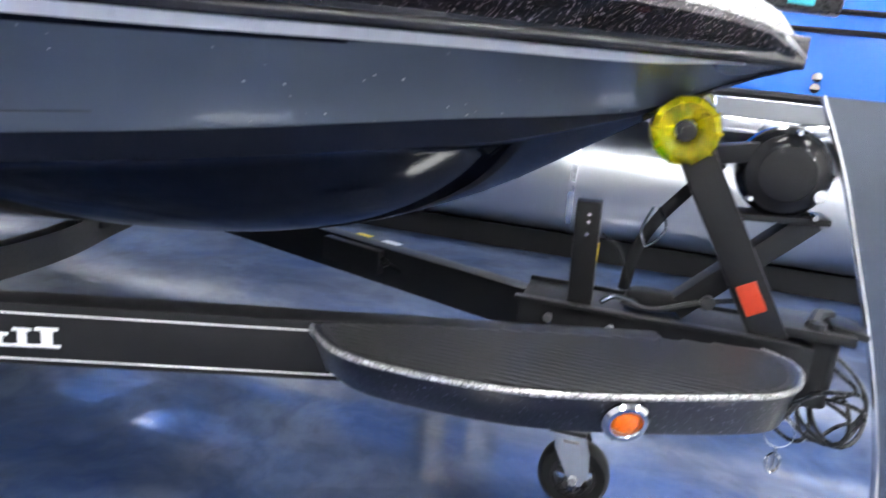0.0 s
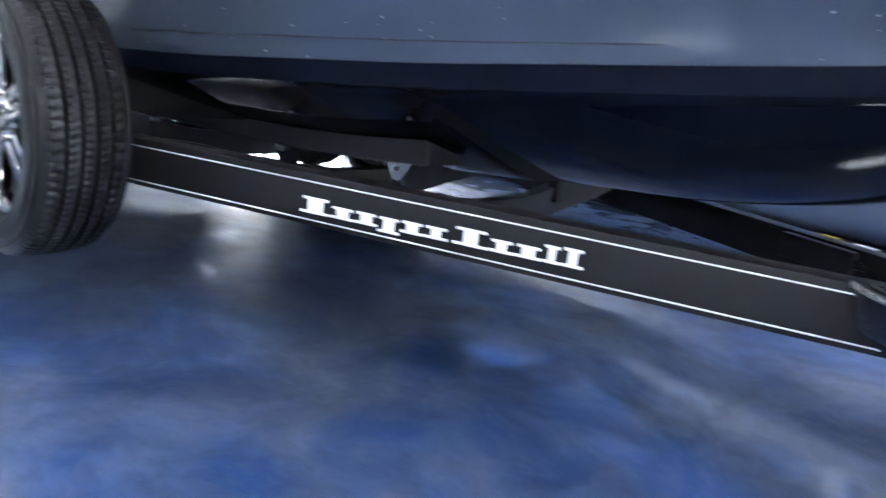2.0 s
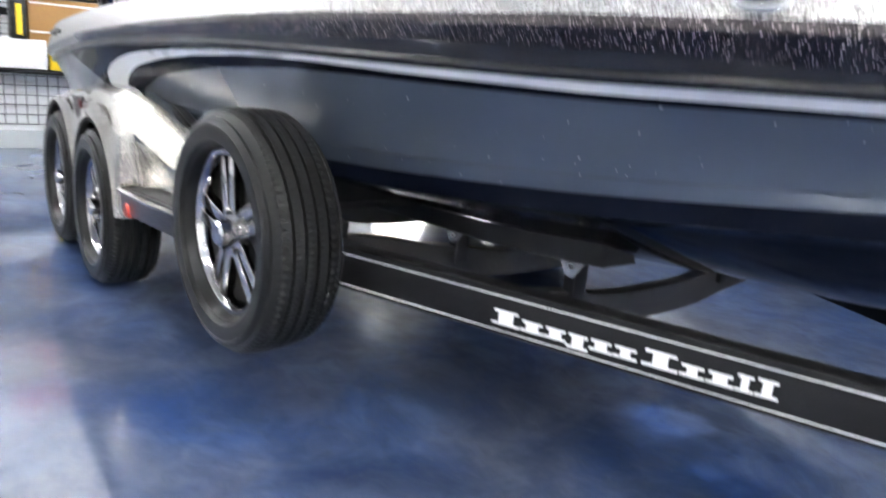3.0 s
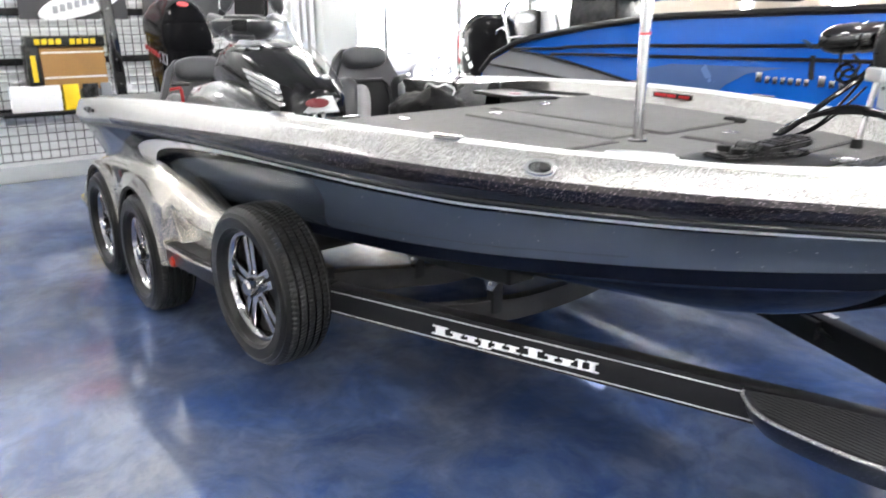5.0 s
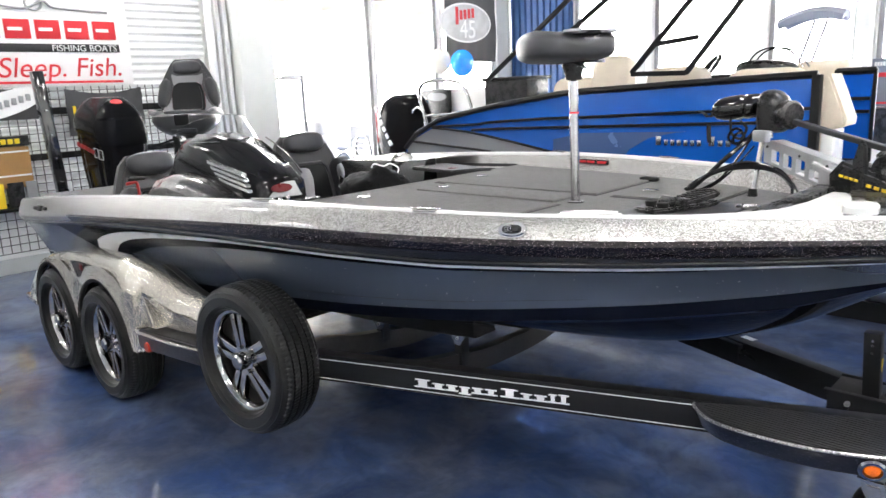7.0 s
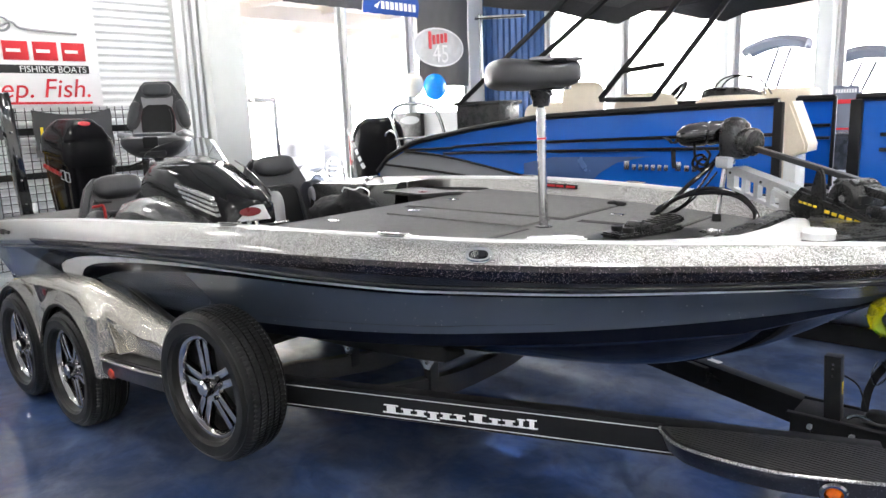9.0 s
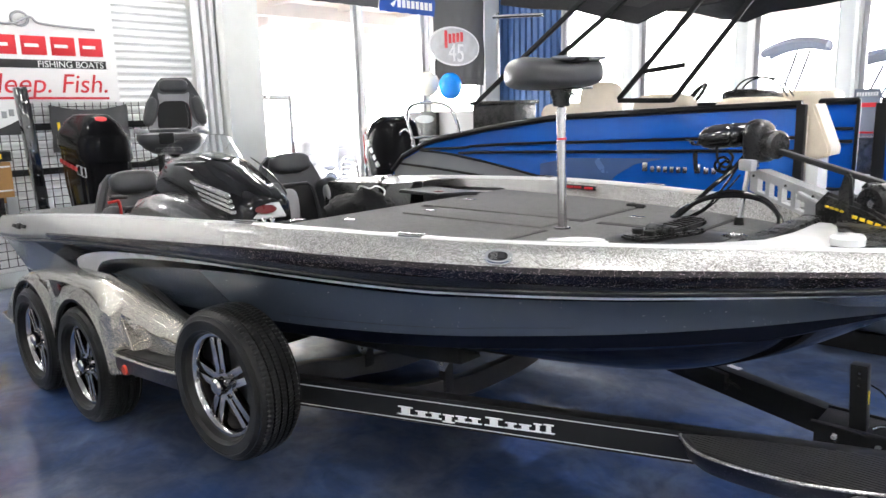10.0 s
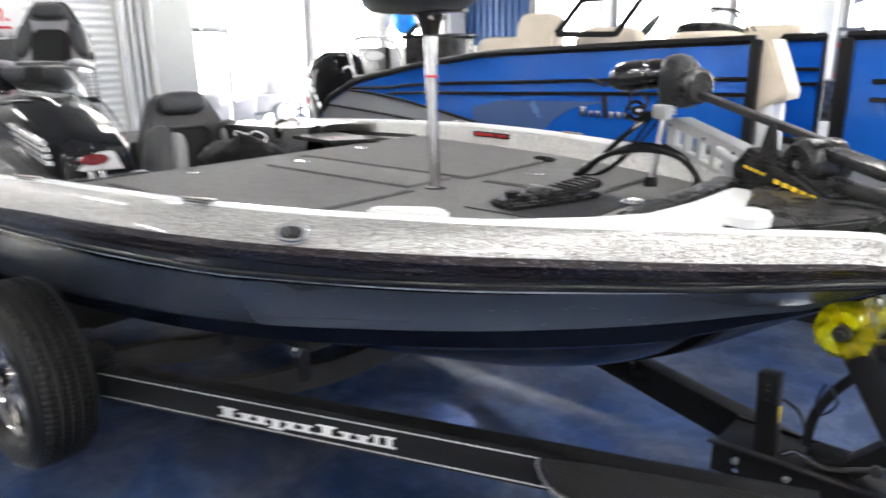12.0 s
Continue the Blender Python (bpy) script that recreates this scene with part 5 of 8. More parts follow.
for sg in (-1, 1):
    bm = B()
    revolve(bm, [(0, -0.012), (0.02, -0.01), (0.022, 0.008), (0, 0.012)], (sg * 0.03, 0, 0), "z", 14)
    part("button", at_pedal(bm, -0.11, 0.028), M_RUBBER, ped)
bm = B()
beam(bm, (-0.44, -0.26, 1.062), (-0.395, 0.26, 1.085), 0.07, 0.06, 0.012)
solo("cable_cover", bm, M_PLASTIC, "black cable trough along the white bow moulding", "cable cover")
bm = B()
revolve(bm, [(0, 0), (0.045, 0), (0.046, 0.02), (0.04, 0.028), (0, 0.03)], (-0.163, -0.275, 1.1125), "z", 20)
solo("bow_cap_knob", bm, M_WHITEGEL, "white round cap on the bow plate", "cap")
bm = B()
box(bm, (0.155, 0.06, 1.105), (0.17, 0.07, 0.03), 0.008, rz(-10) @ ry(4))
hn = thing("stow_handle", (0.1, 0.06, 1.09), "black stow handle with a teal label", "handle")
part("grip", bm, M_PLASTIC, hn)
bm = B()
box(bm, (0.165, 0.025, 1.106), (0.045, 0.006, 0.018), 0.001, rz(-10) @ ry(4))
part("label_mark", bm, M_TEAL, hn)
bm = B()
beam(bm, (-0.12, 0.16, 1.14), (0.1, 0.07, 1.108), 0.05, 0.035, 0.008)
part("bracket", bm, M_PLASTIC, hn)

# ---- outboard and shallow-water pole ----
ob = thing("outboard_motor", (-5.5, 0.0, 0.1), "tall gloss black outboard motor with red and grey markings", "outboard motor")


def ring_of(z, xf, xb, w, slant=0.0, flute=0.0):
    """One level of the motor cover: a squarish ring, which may lean towards the bow and be fluted."""
    xm, xr = (xf + xb) / 2, (xf - xb) / 2
    out = []
    for k in range(64):
        a = 2 * PI * k / 64
        r = 1 - flute * (0.5 + 0.5 * math.cos(10 * a)) ** 3
        dx = r * xr * math.copysign(abs(math.cos(a)) ** 0.45, math.cos(a))
        out.append((xm + dx, -0.13 + r * w * math.copysign(abs(math.sin(a)) ** 0.45, math.sin(a)), z - slant * dx))
    return out


bm = B()
loft(bm, [ring_of(*q) for q in ((0.74, -5.36, -5.78, 0.13), (0.79, -5.32, -5.84, 0.165), (0.81, -5.32, -5.85, 0.168), (0.83, -5.315, -5.86, 0.172, 0, 0.03), (1.0, -5.295, -5.89, 0.185, 0, 0.06), (1.25, -5.29, -5.91, 0.19, 0, 0.05), (1.4, -5.3, -5.9, 0.19, 0, 0.0))], close=True, cap=True)
cw = part("cowl", bm, M_MOTORBLACK, ob, angle=30)
bm = B()
loft(bm, [ring_of(*q) for q in ((1.26, -5.29, -5.91, 0.19, 0.22), (1.255, -5.278, -5.922, 0.2, 0.22), (1.27, -5.272, -5.928, 0.204, 0.22), (1.36, -5.28, -5.92, 0.2, 0.16), (1.41, -5.295, -5.905, 0.188, 0.12), (1.5, -5.345, -5.86, 0.135, 0.06), (1.51, -5.355, -5.85, 0.125, 0.06), (1.553, -5.42, -5.79, 0.085, 0.03), (1.558, -5.45, -5.76, 0.06, 0.03))], close=True, cap=True)
part("cowl_cap", bm, M_MOTORBLACK, ob, angle=34)
bm = B()
prism(bm, [(0.045 * math.cos(a), 0.026 * math.sin(a)) for a in [k * PI / 10 for k in range(20)]], "x", 0, 0.004)
bmesh.ops.transform(bm, matrix=Matrix.Translation((-5.372, -0.15, 1.517)) @ Matrix.Rotation(radians(-48), 4, "Y"), verts=bm.verts[:])
part("front_badge", bm, M_RED, cw)
bm = B()
revolve(bm, [(0, 0), (0.028, 0), (0.026, 0.005), (0, 0.005)], (-5.285, 0.0, 1.08), "x", 16)
part("round_badge", bm, M_GREYPRINT, cw)
for k in range(5):
    bm = B()
    box(bm, (-5.77 + 0.07 * k, -0.331, 1.2 - 0.014 * k), (0.056, 0.006, 0.034), 0.002, ry(11))
    part("cowl_print", bm, M_DARKRED2, cw, "lettering shown as red bars")
for k in range(2):
    bm = B()
    c_ = Vector((-5.43 + 0.085 * k, -0.331, 1.14 - 0.014 * k))
    tube(bm, [c_ + Vector((a, 0, b)) for a, b in ((-0.035, -0.035), (-0.035, 0.035), (0.035, 0.03), (0.035, -0.04))], 0.004, 6, closed=True)
    part("cowl_print", bm, M_GREYPRINT, cw, "lettering shown as grey outlines")
bm = B()
box(bm, (-5.6, -0.04, 0.52), (0.24, 0.18, 0.46), 0.04)
box(bm, (-5.0, 0.07, 0.65), (0.86, 0.34, 0.37), 0.02)
part("leg", bm, M_PLASTIC, ob)
bm = B()
rows = []
for z, xf, xb, w in ((0.4, -5.45, -5.8, 0.055), (0.2, -5.5, -5.75, 0.045), (0.09, -5.35, -5.8, 0.06), (0.0, -5.4, -5.76, 0.035)):
    rows.append([((xf + xb) / 2 + (xf - xb) / 2 * math.cos(a), 0.07 + w * math.sin(a), z) for a in [2 * PI * k / 16 for k in range(16)]])
loft(bm, rows, close=True, cap=True)
part("gearcase", bm, M_PLASTIC, ob)
sp = thing("anchor_pole", (-4.95, -0.72, 0.85), "tall black folding shallow-water anchor arm at the stern", "anchor pole")
bm = B()
beam(bm, (-4.95, -0.77, 0.86), (-4.98, -0.81, 1.74), 0.075, 0.07, 0.014, (1, 0, 0))
arm = part("arm", bm, M_GLOSSBLACK, sp)
for k in range(5):
    bm = B()
    revolve(bm, [(0, 0), (0.008, 0), (0.006, 0.004), (0, 0.004)], (-4.912, -0.78 - 0.008 * k, 1.0 + k * 0.16), "x", 8)
    part("bolt", bm, M_STEEL, arm)
bm = B()
box(bm, (-4.86, -0.74, 0.84), (0.26, 0.16, 0.14), 0.02)
part("bracket", bm, M_PLASTIC, sp)
bm = B()
box(bm, (-4.905, -0.735, 0.97), (0.006, 0.03, 0.05), 0.001)
part("label_mark", bm, M_WHITE, arm)
for k, dx in enumerate((-0.1, -0.03, 0.05)):
    bm = B()
    box(bm, (-4.08 + dx, -1.184, 0.936 + 0.004 * k), (0.05, 0.012, 0.02 + 0.012 * (k == 1)), 0.002, rx(-24))
    part("name_mark", bm, M_DULLBLACK, boat, "dark lettering shown as bars")

# ---- the trailer ----
tr = thing("boat_trailer", (-2.0, 0, 0.3), "black painted tandem boat trailer with step pad and swing tongue", "trailer")
RDIR = Vector((-0.936, -0.351, 0.0))
NEAR = Vector((-0.945, -0.554, 0.0))


def rail_at(x, side=-1):
    y = -0.554 + 0.375 * (x + 0.945)
    return Vector((x, y, 0.428)) if side < 0 else Vector((x, -y, 0.348))


for sgn, nm in ((-1, "frame_rail"), (1, "frame_rail")):
    bm = B()
    off = 0.032 * (1 if sgn < 0 else -1)
    path = [rail_at(0.02, sgn), rail_at(-1.95, sgn), Vector((-2.25, sgn * 0.985, 0.39 - 0.04 * sgn)), Vector((-4.45, sgn * 0.985, 0.39 - 0.04 * sgn))]
    for a, b in zip(path, path[1:]):
        beam(bm, a + Vector((0, off, 0)), b + Vector((0, off, 0)), 0.062, 0.11, 0.006)
    rail = part(nm, bm, M_POWDER, tr)
    bm = B()
    for dz in (-0.042, 0.038):
        a, b = rail_at(-0.5, sgn) + Vector((0, 0, dz)), rail_at(-1.95, sgn) + Vector((0, 0, dz))
        o = Vector((0.35, sgn * 0.936, 0)) * 0.003
        beam(bm, a + o, b + o, 0.002, 0.0022, 0)
    part("pin_line", bm, M_STRIPE, rail)
# lettering on the near rail, drawn as bars of its size
word = [(2, 0.060, 0.034), (2, 0.048, 0.024), (2, 0.044, 0.024), (2, 0.042, 0.031), (2, 0.043, 0.024), (1, 0.044, 0.024), (0, 0.006, 0), (1, 0.063, 0.034), (1, 0.042, 0.024), (2, 0.045, 0.024), (1, 0.029, 0.033), (1, 0.036, 0.035)]
total = sum(w for _, w, _ in word)
p, along = Vector((-1.508, -0.766, 0.0)), Vector((0.936, 0.351, 0))
scale_w = 0.6 / total
rot_rail = rz(math.degrees(math.atan2(0.351, 0.936)))
s = 0.0
for stems, w, h in word:
    ww = w * scale_w
    if stems:
        c = p + along * (s + ww / 2) + Vector((0.351, -0.936, 0)) * 0.003
        z0 = 0.4005 + 0.008 * (s / 0.6) - (0.008 if h == 0.031 else 0)
        bm = B()
        for zc, k_ in ((z0 + 0.0025, 0.96), (z0 + h - 0.0025, 0.84)):
            box(bm, (c.x, c.y, zc), (ww * k_, 0.004, 0.005), 0.001, rot_rail)
        box(bm, (c.x, c.y, z0 + h / 2), (ww * (0.5 if stems == 2 else 0.4), 0.0036, h - 0.002), 0.001, rot_rail)
        part("name_mark", bm, M_WHITE, tr, "white letter shown as a bar shape", smooth=False)
    s += ww

# bent cross members and bunks
for x in (0.0, -0.5, -1.3, -2.4):
    bm = B()
    w = 0.0 if x > -0.3 else 0.2
    half = [(-1.65, 0.76 + w, 0.412), (-1.65, 0.69, 0.394), (-1.65, 0.54, 0.362), (-1.65, 0.365, 0.336), (-1.65, 0.25, 0.316), (-1.65, 0.13, 0.307), (-1.65, 0.0, 0.305)]
    pts = spline([(a + x, -b_, z) for a, b_, z in half] + [(a + x, b_, z) for a, b_, z in half[-2::-1]], 5)
    rws = []
    for k, q in enumerate(pts):
        d = (pts[min(k + 1, len(pts) - 1)] - pts[max(k - 1, 0)]).normalized()
        sd = d.cross(Vector((0, 0, 1))).normalized()
        up = sd.cross(d)
        rws.append([q + sd * 0.025 * a + up * 0.045 * e for a, e in ((-1, -1), (1, -1), (1, 1), (-1, 1))])
    loft(bm, rws, close=True, cap=True)
    part("cross_member", bm, M_CROSS, tr)
for sgn in (-1, 1):
    bm = B()
    rows = []
    for x in (-4.5, -3.5, -2.5, -2.0, -1.75, -1.52, -1.51):
        e = 0.012 if x > -1.515 else 0.0
        zi, zo, zb = bottom_z(x, 0.265) - 0.004, bottom_z(x, 0.405) - 0.004, bottom_z(x, 0.3) - 0.034
        rows.append([(x, sgn * (0.265 + e), zb + 0.006), (x, sgn * (0.265 + e), zi - e), (x, sgn * (0.405 - e), zo - e), (x, sgn * (0.405 - e), zb + 0.006), (x, sgn * 0.4, zb), (x, sgn * 0.27, zb)])
    loft(bm, rows, close=True, cap=True)
    bunk = part("bunk", bm, M_CARPETDARK, tr, "dark carpeted bunk board")
    for x in (-1.63, -2.14, -2.95, -4.05):
        bm = B()
        zt = bottom_z(x, 0.3) - 0.034
        beam(bm, (x, sgn * 0.36, 0.33), (x, sgn * 0.36, zt + 0.01), 0.05, 0.04, 0.003, (1, 0, 0))
        post = part("bunk_post", bm, M_DULLBLACK, tr)
        bm = B()
        yy = sgn * 0.36 - 0.026
        prism(bm, [(x - 0.05, zt + 0.012), (x + 0.055, zt + 0.01), (x + 0.015, zt - 0.045), (x - 0.01, zt - 0.045)], "y", yy - 0.004, yy, 0.001)
        part("bracket_plate", bm, M_ALU, post, "bare aluminium bracket plate")
        bm = B()
        revolve(bm, [(0, 0), (0.008, 0), (0.006, -0.005), (0, -0.005)], (x + 0.003, yy - 0.004, zt - 0.014), "y", 6)
        part("bolt", bm, M_ZINC, post)

# tongue, hinge, coupler
bm = B()
box(bm, (0.02, 0, 0.445), (0.56, 0.15, 0.075), 0.006)
part("tongue", bm, M_POWDER, tr)
bm = B()
box(bm, (0.0, -0.081, 0.447), (0.52, 0.008, 0.085), 0.002)
part("hinge_plate", bm, M_POWDER, tr)
bm = B()
box(bm, (0.0, -0.085, 0.487), (0.54, 0.022, 0.008), 0.002)
part("hinge_plate", bm, M_POWDER, tr)
bm = B()
box(bm, (0.0, 0.081, 0.447), (0.52, 0.008, 0.085), 0.002)
part("hinge_plate", bm, M_POWDER, tr)
for x, z in ((-0.194, 0.43), (-0.195, 0.451), (-0.076, 0.456), (0.12, 0.45)):
    bm = B()
    revolve(bm, [(0, -0.009), (0.0075, -0.008), (0.0095, 0.0), (0, 0.0)], (x, -0.0855, z), "y", 10)
    part("bolt", bm, M_STEEL, tr)
bm = B()
box(bm, (0.31, 0, 0.425), (0.055, 0.085, 0.15), 0.01)
tube(bm, [(0.335, -0.01, 0.35), (0.335, -0.01, 0.5)], 0.024, 12)
box(bm, (0.29, 0, 0.505), (0.16, 0.14, 0.02), 0.006)
box(bm, (0.36, 0.0, 0.515), (0.07, 0.1, 0.016), 0.006, ry(8))
part("coupler_block", bm, M_POWDER, tr)
bm = B()
tube(bm, [(0.29, -0.05, 0.52), (0.31, 0.0, 0.53), (0.34, 0.03, 0.525)], 0.012, 8)
revolve(bm, [(0, 0), (0.016, 0), (0.016, 0.014), (0, 0.016)], (0.3, -0.05, 0.514), "z", 8)
part("hinge_pin", bm, M_DULLBLACK, tr)
# fold-away hinge and cable on the far rail
bm = B()
q = rail_at(-0.82, 1)
box(bm, (q.x, q.y - 0.06, q.z + 0.012), (0.22, 0.06, 0.07), 0.006, rz(-20.5))
part("hinge_box", bm, M_POWDER, tr)
bm = B()
tube(bm, spline([(-0.73, 0.4, 0.365), (-0.69, 0.39, 0.358), (-0.63, 0.385, 0.335), (-0.58, 0.38, 0.312)], 5), [0.013] * 4 + [0.007] * 12, 8)
tube(bm, [(-0.605, 0.382, 0.323), (-0.572, 0.379, 0.308)], 0.012, 8)
part("hinge_pin_cable", bm, M_PLASTIC, tr)
bm = B()
q = rail_at(-0.72, 1)
box(bm, (q.x, q.y + 0.0, 0.4035), (0.06, 0.03, 0.001), 0, rz(-20.5))
part("rail_label", bm, M_WHITE, tr, smooth=False)
bm = B()
q = rail_at(-0.82, 1)
box(bm, (q.x, q.y + 0.0, 0.4035), (0.05, 0.02, 0.001), 0, rz(-20.5))
part("rail_label", bm, M_YELLOWPRINT, tr, smooth=False)

for x in (-0.198, -0.075):
    bm = B()
    revolve(bm, [(0, -0.1), (0.006, -0.1), (0.009, -0.096), (0.009, -0.084), (0, -0.084)], (x, 0, 0.455), "y", 8)
    part("bolt", bm, M_ZINC, tr)

# upright stop on the tongue
bm = B()
beam(bm, (-0.142, -0.035, 0.48), (-0.152, -0.035, 0.695), 0.045, 0.05, 0.004, (1, 0, 0))
stop = part("upright", bm, M_POWDER, tr)
bm = B()
for z in (0.6, 0.625, 0.64):
    revolve(bm, [(0, 0), (0.004 if z < 0.63 else 0.005, 0), (0.004, -0.003), (0, -0.003)], (-0.148, -0.0575, z + 0.03), "y", 8)
part("bolt", bm, M_CHROME, stop)
bm = B()
box(bm, (-0.1225, -0.035, 0.575), (0.003, 0.012, 0.07), 0.0005)
part("label_mark", bm, M_YELLOWPRINT, stop)
bm = B()
tube(bm, spline([(-0.12, -0.03, 0.63), (-0.08, -0.02, 0.6), (-0.05, -0.03, 0.53), (-0.03, -0.02, 0.5)], 6), 0.003, 6)
part("wire", bm, M_RUBBER, tr)

# step pad beside the tongue
top_in = [(-0.546, -0.452), (-0.425, -0.385), (-0.244, -0.31), (0.043, -0.2), (0.19, -0.16)]
top_out = [(0.232, -0.2), (0.236, -0.27), (0.19, -0.357), (0.031, -0.448), (-0.127, -0.518), (-0.245, -0.545), (-0.37, -0.55), (-0.461, -0.535), (-0.53, -0.48)]
ring = [Vector((x, y, 0)) for x, y in top_in] + [Vector((v.x, v.y, 0)) for v in spline([(x, y, 0) for x, y in top_out], 4)]
step = thing("step_pad", (-0.15, -0.38, 0.4), "black step pad with ribbed rubber top and silver flake edge", "step")
cen = sum(ring, Vector()) / len(ring)
bm = B()
def ring_at(z, k, dy=0.0):
    return [(cen.x + (v.x - cen.x) * (1 - (1 - k) * 0.3), cen.y + (v.y - cen.y) * k + dy, z) for v in ring]
loft(bm, [ring_at(0.42, 0.84, 0.016), ring_at(0.424, 0.865, 0.014), ring_at(0.484, 0.985), ring_at(0.49, 1.0), ring_at(0.494, 0.985)], close=True, cap=True)
part("step_body", bm, M_STEPSIDE, step)
cen = sum(ring, Vector()) / len(ring)
bm = B()
prism(bm, [(cen.x + (v.x - cen.x) * 0.965, cen.y + (v.y - cen.y) * 0.94) for v in ring], "z", 0.493, 0.498, 0.001)
part("tread_mat", bm, M_DULLBLACK, step, "grey black rubber tread mat")
bm = B()


def span_at(y):
    xs = []
    for a, b in zip(ring, ring[1:] + ring[:1]):
        a2, b2 = cen + (a - cen) * 0.93, cen + (b - cen) * 0.93
        if (a2.y - y) * (b2.y - y) < 0:
            xs.append(a2.x + (b2.x - a2.x) * (y - a2.y) / (b2.y - a2.y))
    return (min(xs), max(xs)) if len(xs) >= 2 else None


for k in range(24):
    y = -0.53 + k * 0.0145
    sp_ = span_at(y)
    if sp_ and sp_[1] - sp_[0] > 0.05:
        box(bm, ((sp_[0] + sp_[1]) / 2, y, 0.4988), (sp_[1] - sp_[0], 0.0085, 0.0025))
part("rib", bm, M_DULLBLACK, step, smooth=False)
bm = B()
edge = [Vector((v.x, v.y, 0.491)) for v in spline([(0.19, -0.16, 0)] + [(x, y, 0) for x, y in top_out] + [(-0.546, -0.452, 0)], 5)]
tube(bm, edge, 0.005, 8)
part("edge_trim", bm, M_SILVER, step, "silver flake edge strip")
bm = B()
cl = Vector((-0.04, -0.462, 0.447))
nrm = Vector((0.3, -0.9, -0.25)).normalized()
cl += nrm * 0.012 + Vector((0.0, 0, 0.008))
mm = Matrix.Translation(cl) @ nrm.to_track_quat("Y", "Z").to_matrix().to_4x4()
revolve(bm, [(0.021, 0.0), (0.035, 0.0), (0.036, 0.006), (0.031, 0.012), (0.024, 0.012), (0.021, 0.006)], (0, 0, 0), "y", 32)
bmesh.ops.transform(bm, matrix=mm, verts=bm.verts[:])
ml = part("marker_light", bm, M_CHROME, step, "round amber marker light in a chrome bezel")
bm = B()
revolve(bm, [(0, 0.013), (0.01, 0.0125), (0.018, 0.009), (0.0215, 0.002), (0, 0.002)], (0, 0, 0), "y", 24)
bmesh.ops.transform(bm, matrix=mm, verts=bm.verts[:])
part("amber_lens", bm, M_ORANGE, ml)

# winch post, roller and winch
wp = thing("winch_stand", (0.12, 0, 0.48), "black winch stand with a yellow bow roller and winch", "winch stand")
bm = B()
beam(bm, (0.225, -0.05, 0.475), (0.005, -0.05, 0.85), 0.045, 0.066, 0.005, (1, 0, 0.5))
pst = part("post", bm, M_POWDER, wp)
bm = B()
box(bm, (0.172, -0.074, 0.558), (0.038, 0.003, 0.062), 0.003, ry(-30))
part("reflector", bm, M_REFLECT, pst, "orange rectangular reflector")
bm = B()
beam(bm, (0.04, -0.02, 0.5), (0.26, 0.0, 0.715), 0.05, 0.045, 0.004)
beam(bm, (0.06, -0.04, 0.815), (0.14, -0.03, 0.83), 0.04, 0.035, 0.004)
part("brace", bm, M_POWDER, wp)
bm = B()
revolve(bm, [(0, 0), (0.014, 0), (0.014, -0.012), (0.01, -0.014), (0, -0.014)], (0.1, -0.045, 0.53), "y", 14)
part("pivot", bm, M_DULLBLACK, wp)
bm = B()
revolve(bm, [(0.02, -0.08), (0.03, -0.088), (0.05, -0.09), (0.061, -0.08), (0.065, -0.06), (0.055, 0.0), (0.065, 0.06), (0.061, 0.08), (0.05, 0.09), (0.03, 0.09)], (0.0, -0.005, 0.854), "y", 36)
rl = part("bow_roller", bm, M_YELLOW, wp, "translucent yellow bow roller")
bm = B()
for k in range(10):
    a = 2 * PI * k / 10
    box(bm, (0.05 * math.cos(a), -0.093, 0.854 + 0.05 * math.sin(a)), (0.03, 0.005, 0.004), 0.001, ry(-math.degrees(a)))
part("roller_rib", bm, M_YELLOW, rl)
bm = B()
revolve(bm, [(0, -0.105), (0.009, -0.105), (0.009, -0.097), (0.018, -0.096), (0.018, 0.0), (0, 0.0)], (0.0, -0.005, 0.854), "y", 20)
part("axle", bm, M_DULLBLACK, rl)
bm = B()
revolve(bm, [(0, -0.06), (0.03, -0.062), (0.05, -0.06), (0.054, -0.056), (0.072, -0.052), (0.082, -0.034), (0.085, -0.02), (0.08, -0.018), (0.08, 0.05), (0.07, 0.06), (0, 0.06)], (0.19, 0.0, 0.796), "y", 32)
wn = part("winch", bm, M_COWL, wp, "round black winch housing")
for x, z, r in ((0.25, 0.765, 0.014), (0.268, 0.8, 0.006), (0.25, 0.725, 0.006), (0.135, 0.745, 0.006), (0.195, 0.872, 0.005)):
    bm = B()
    revolve(bm, [(0, -0.07), (r * 0.8, -0.07), (r, -0.064), (r, -0.03), (0, -0.03)], (x, 0.0, z), "y", 12)
    part("bolt", bm, M_STEEL, wn)
bm = B()
box(bm, (0.2, 0.0, 0.71), (0.17, 0.09, 0.014), 0.004, ry(-4))
part("winch_base", bm, M_POWDER, wp)
bm = B()
tube(bm, spline([(0.08, -0.02, 0.8), (0.03, -0.025, 0.74), (-0.02, -0.02, 0.67), (-0.05, -0.02, 0.6), (-0.06, -0.01, 0.52)], 6), 0.012, 8)
for v in bm.verts:
    v.co.y = -0.02 + (v.co.y + 0.02) * 0.4
strap = part("winch_strap", bm, M_VINYLBLACK, wp)
bm = B()
tube(bm, spline([(-0.02, -0.035, 0.7), (0.0, -0.035, 0.66), (-0.03, -0.035, 0.62), (-0.045, -0.035, 0.65), (-0.03, -0.035, 0.7)], 5), 0.0028, 6)
part("hook", bm, M_STAND, strap)
bm = B()
tube(bm, spline([(0.16, -0.03, 0.54), (0.08, -0.05, 0.525), (0.0, -0.06, 0.5), (-0.06, -0.05, 0.505)], 6), 0.006, 6)
part("chain", bm, M_DULLBLACK, wp)
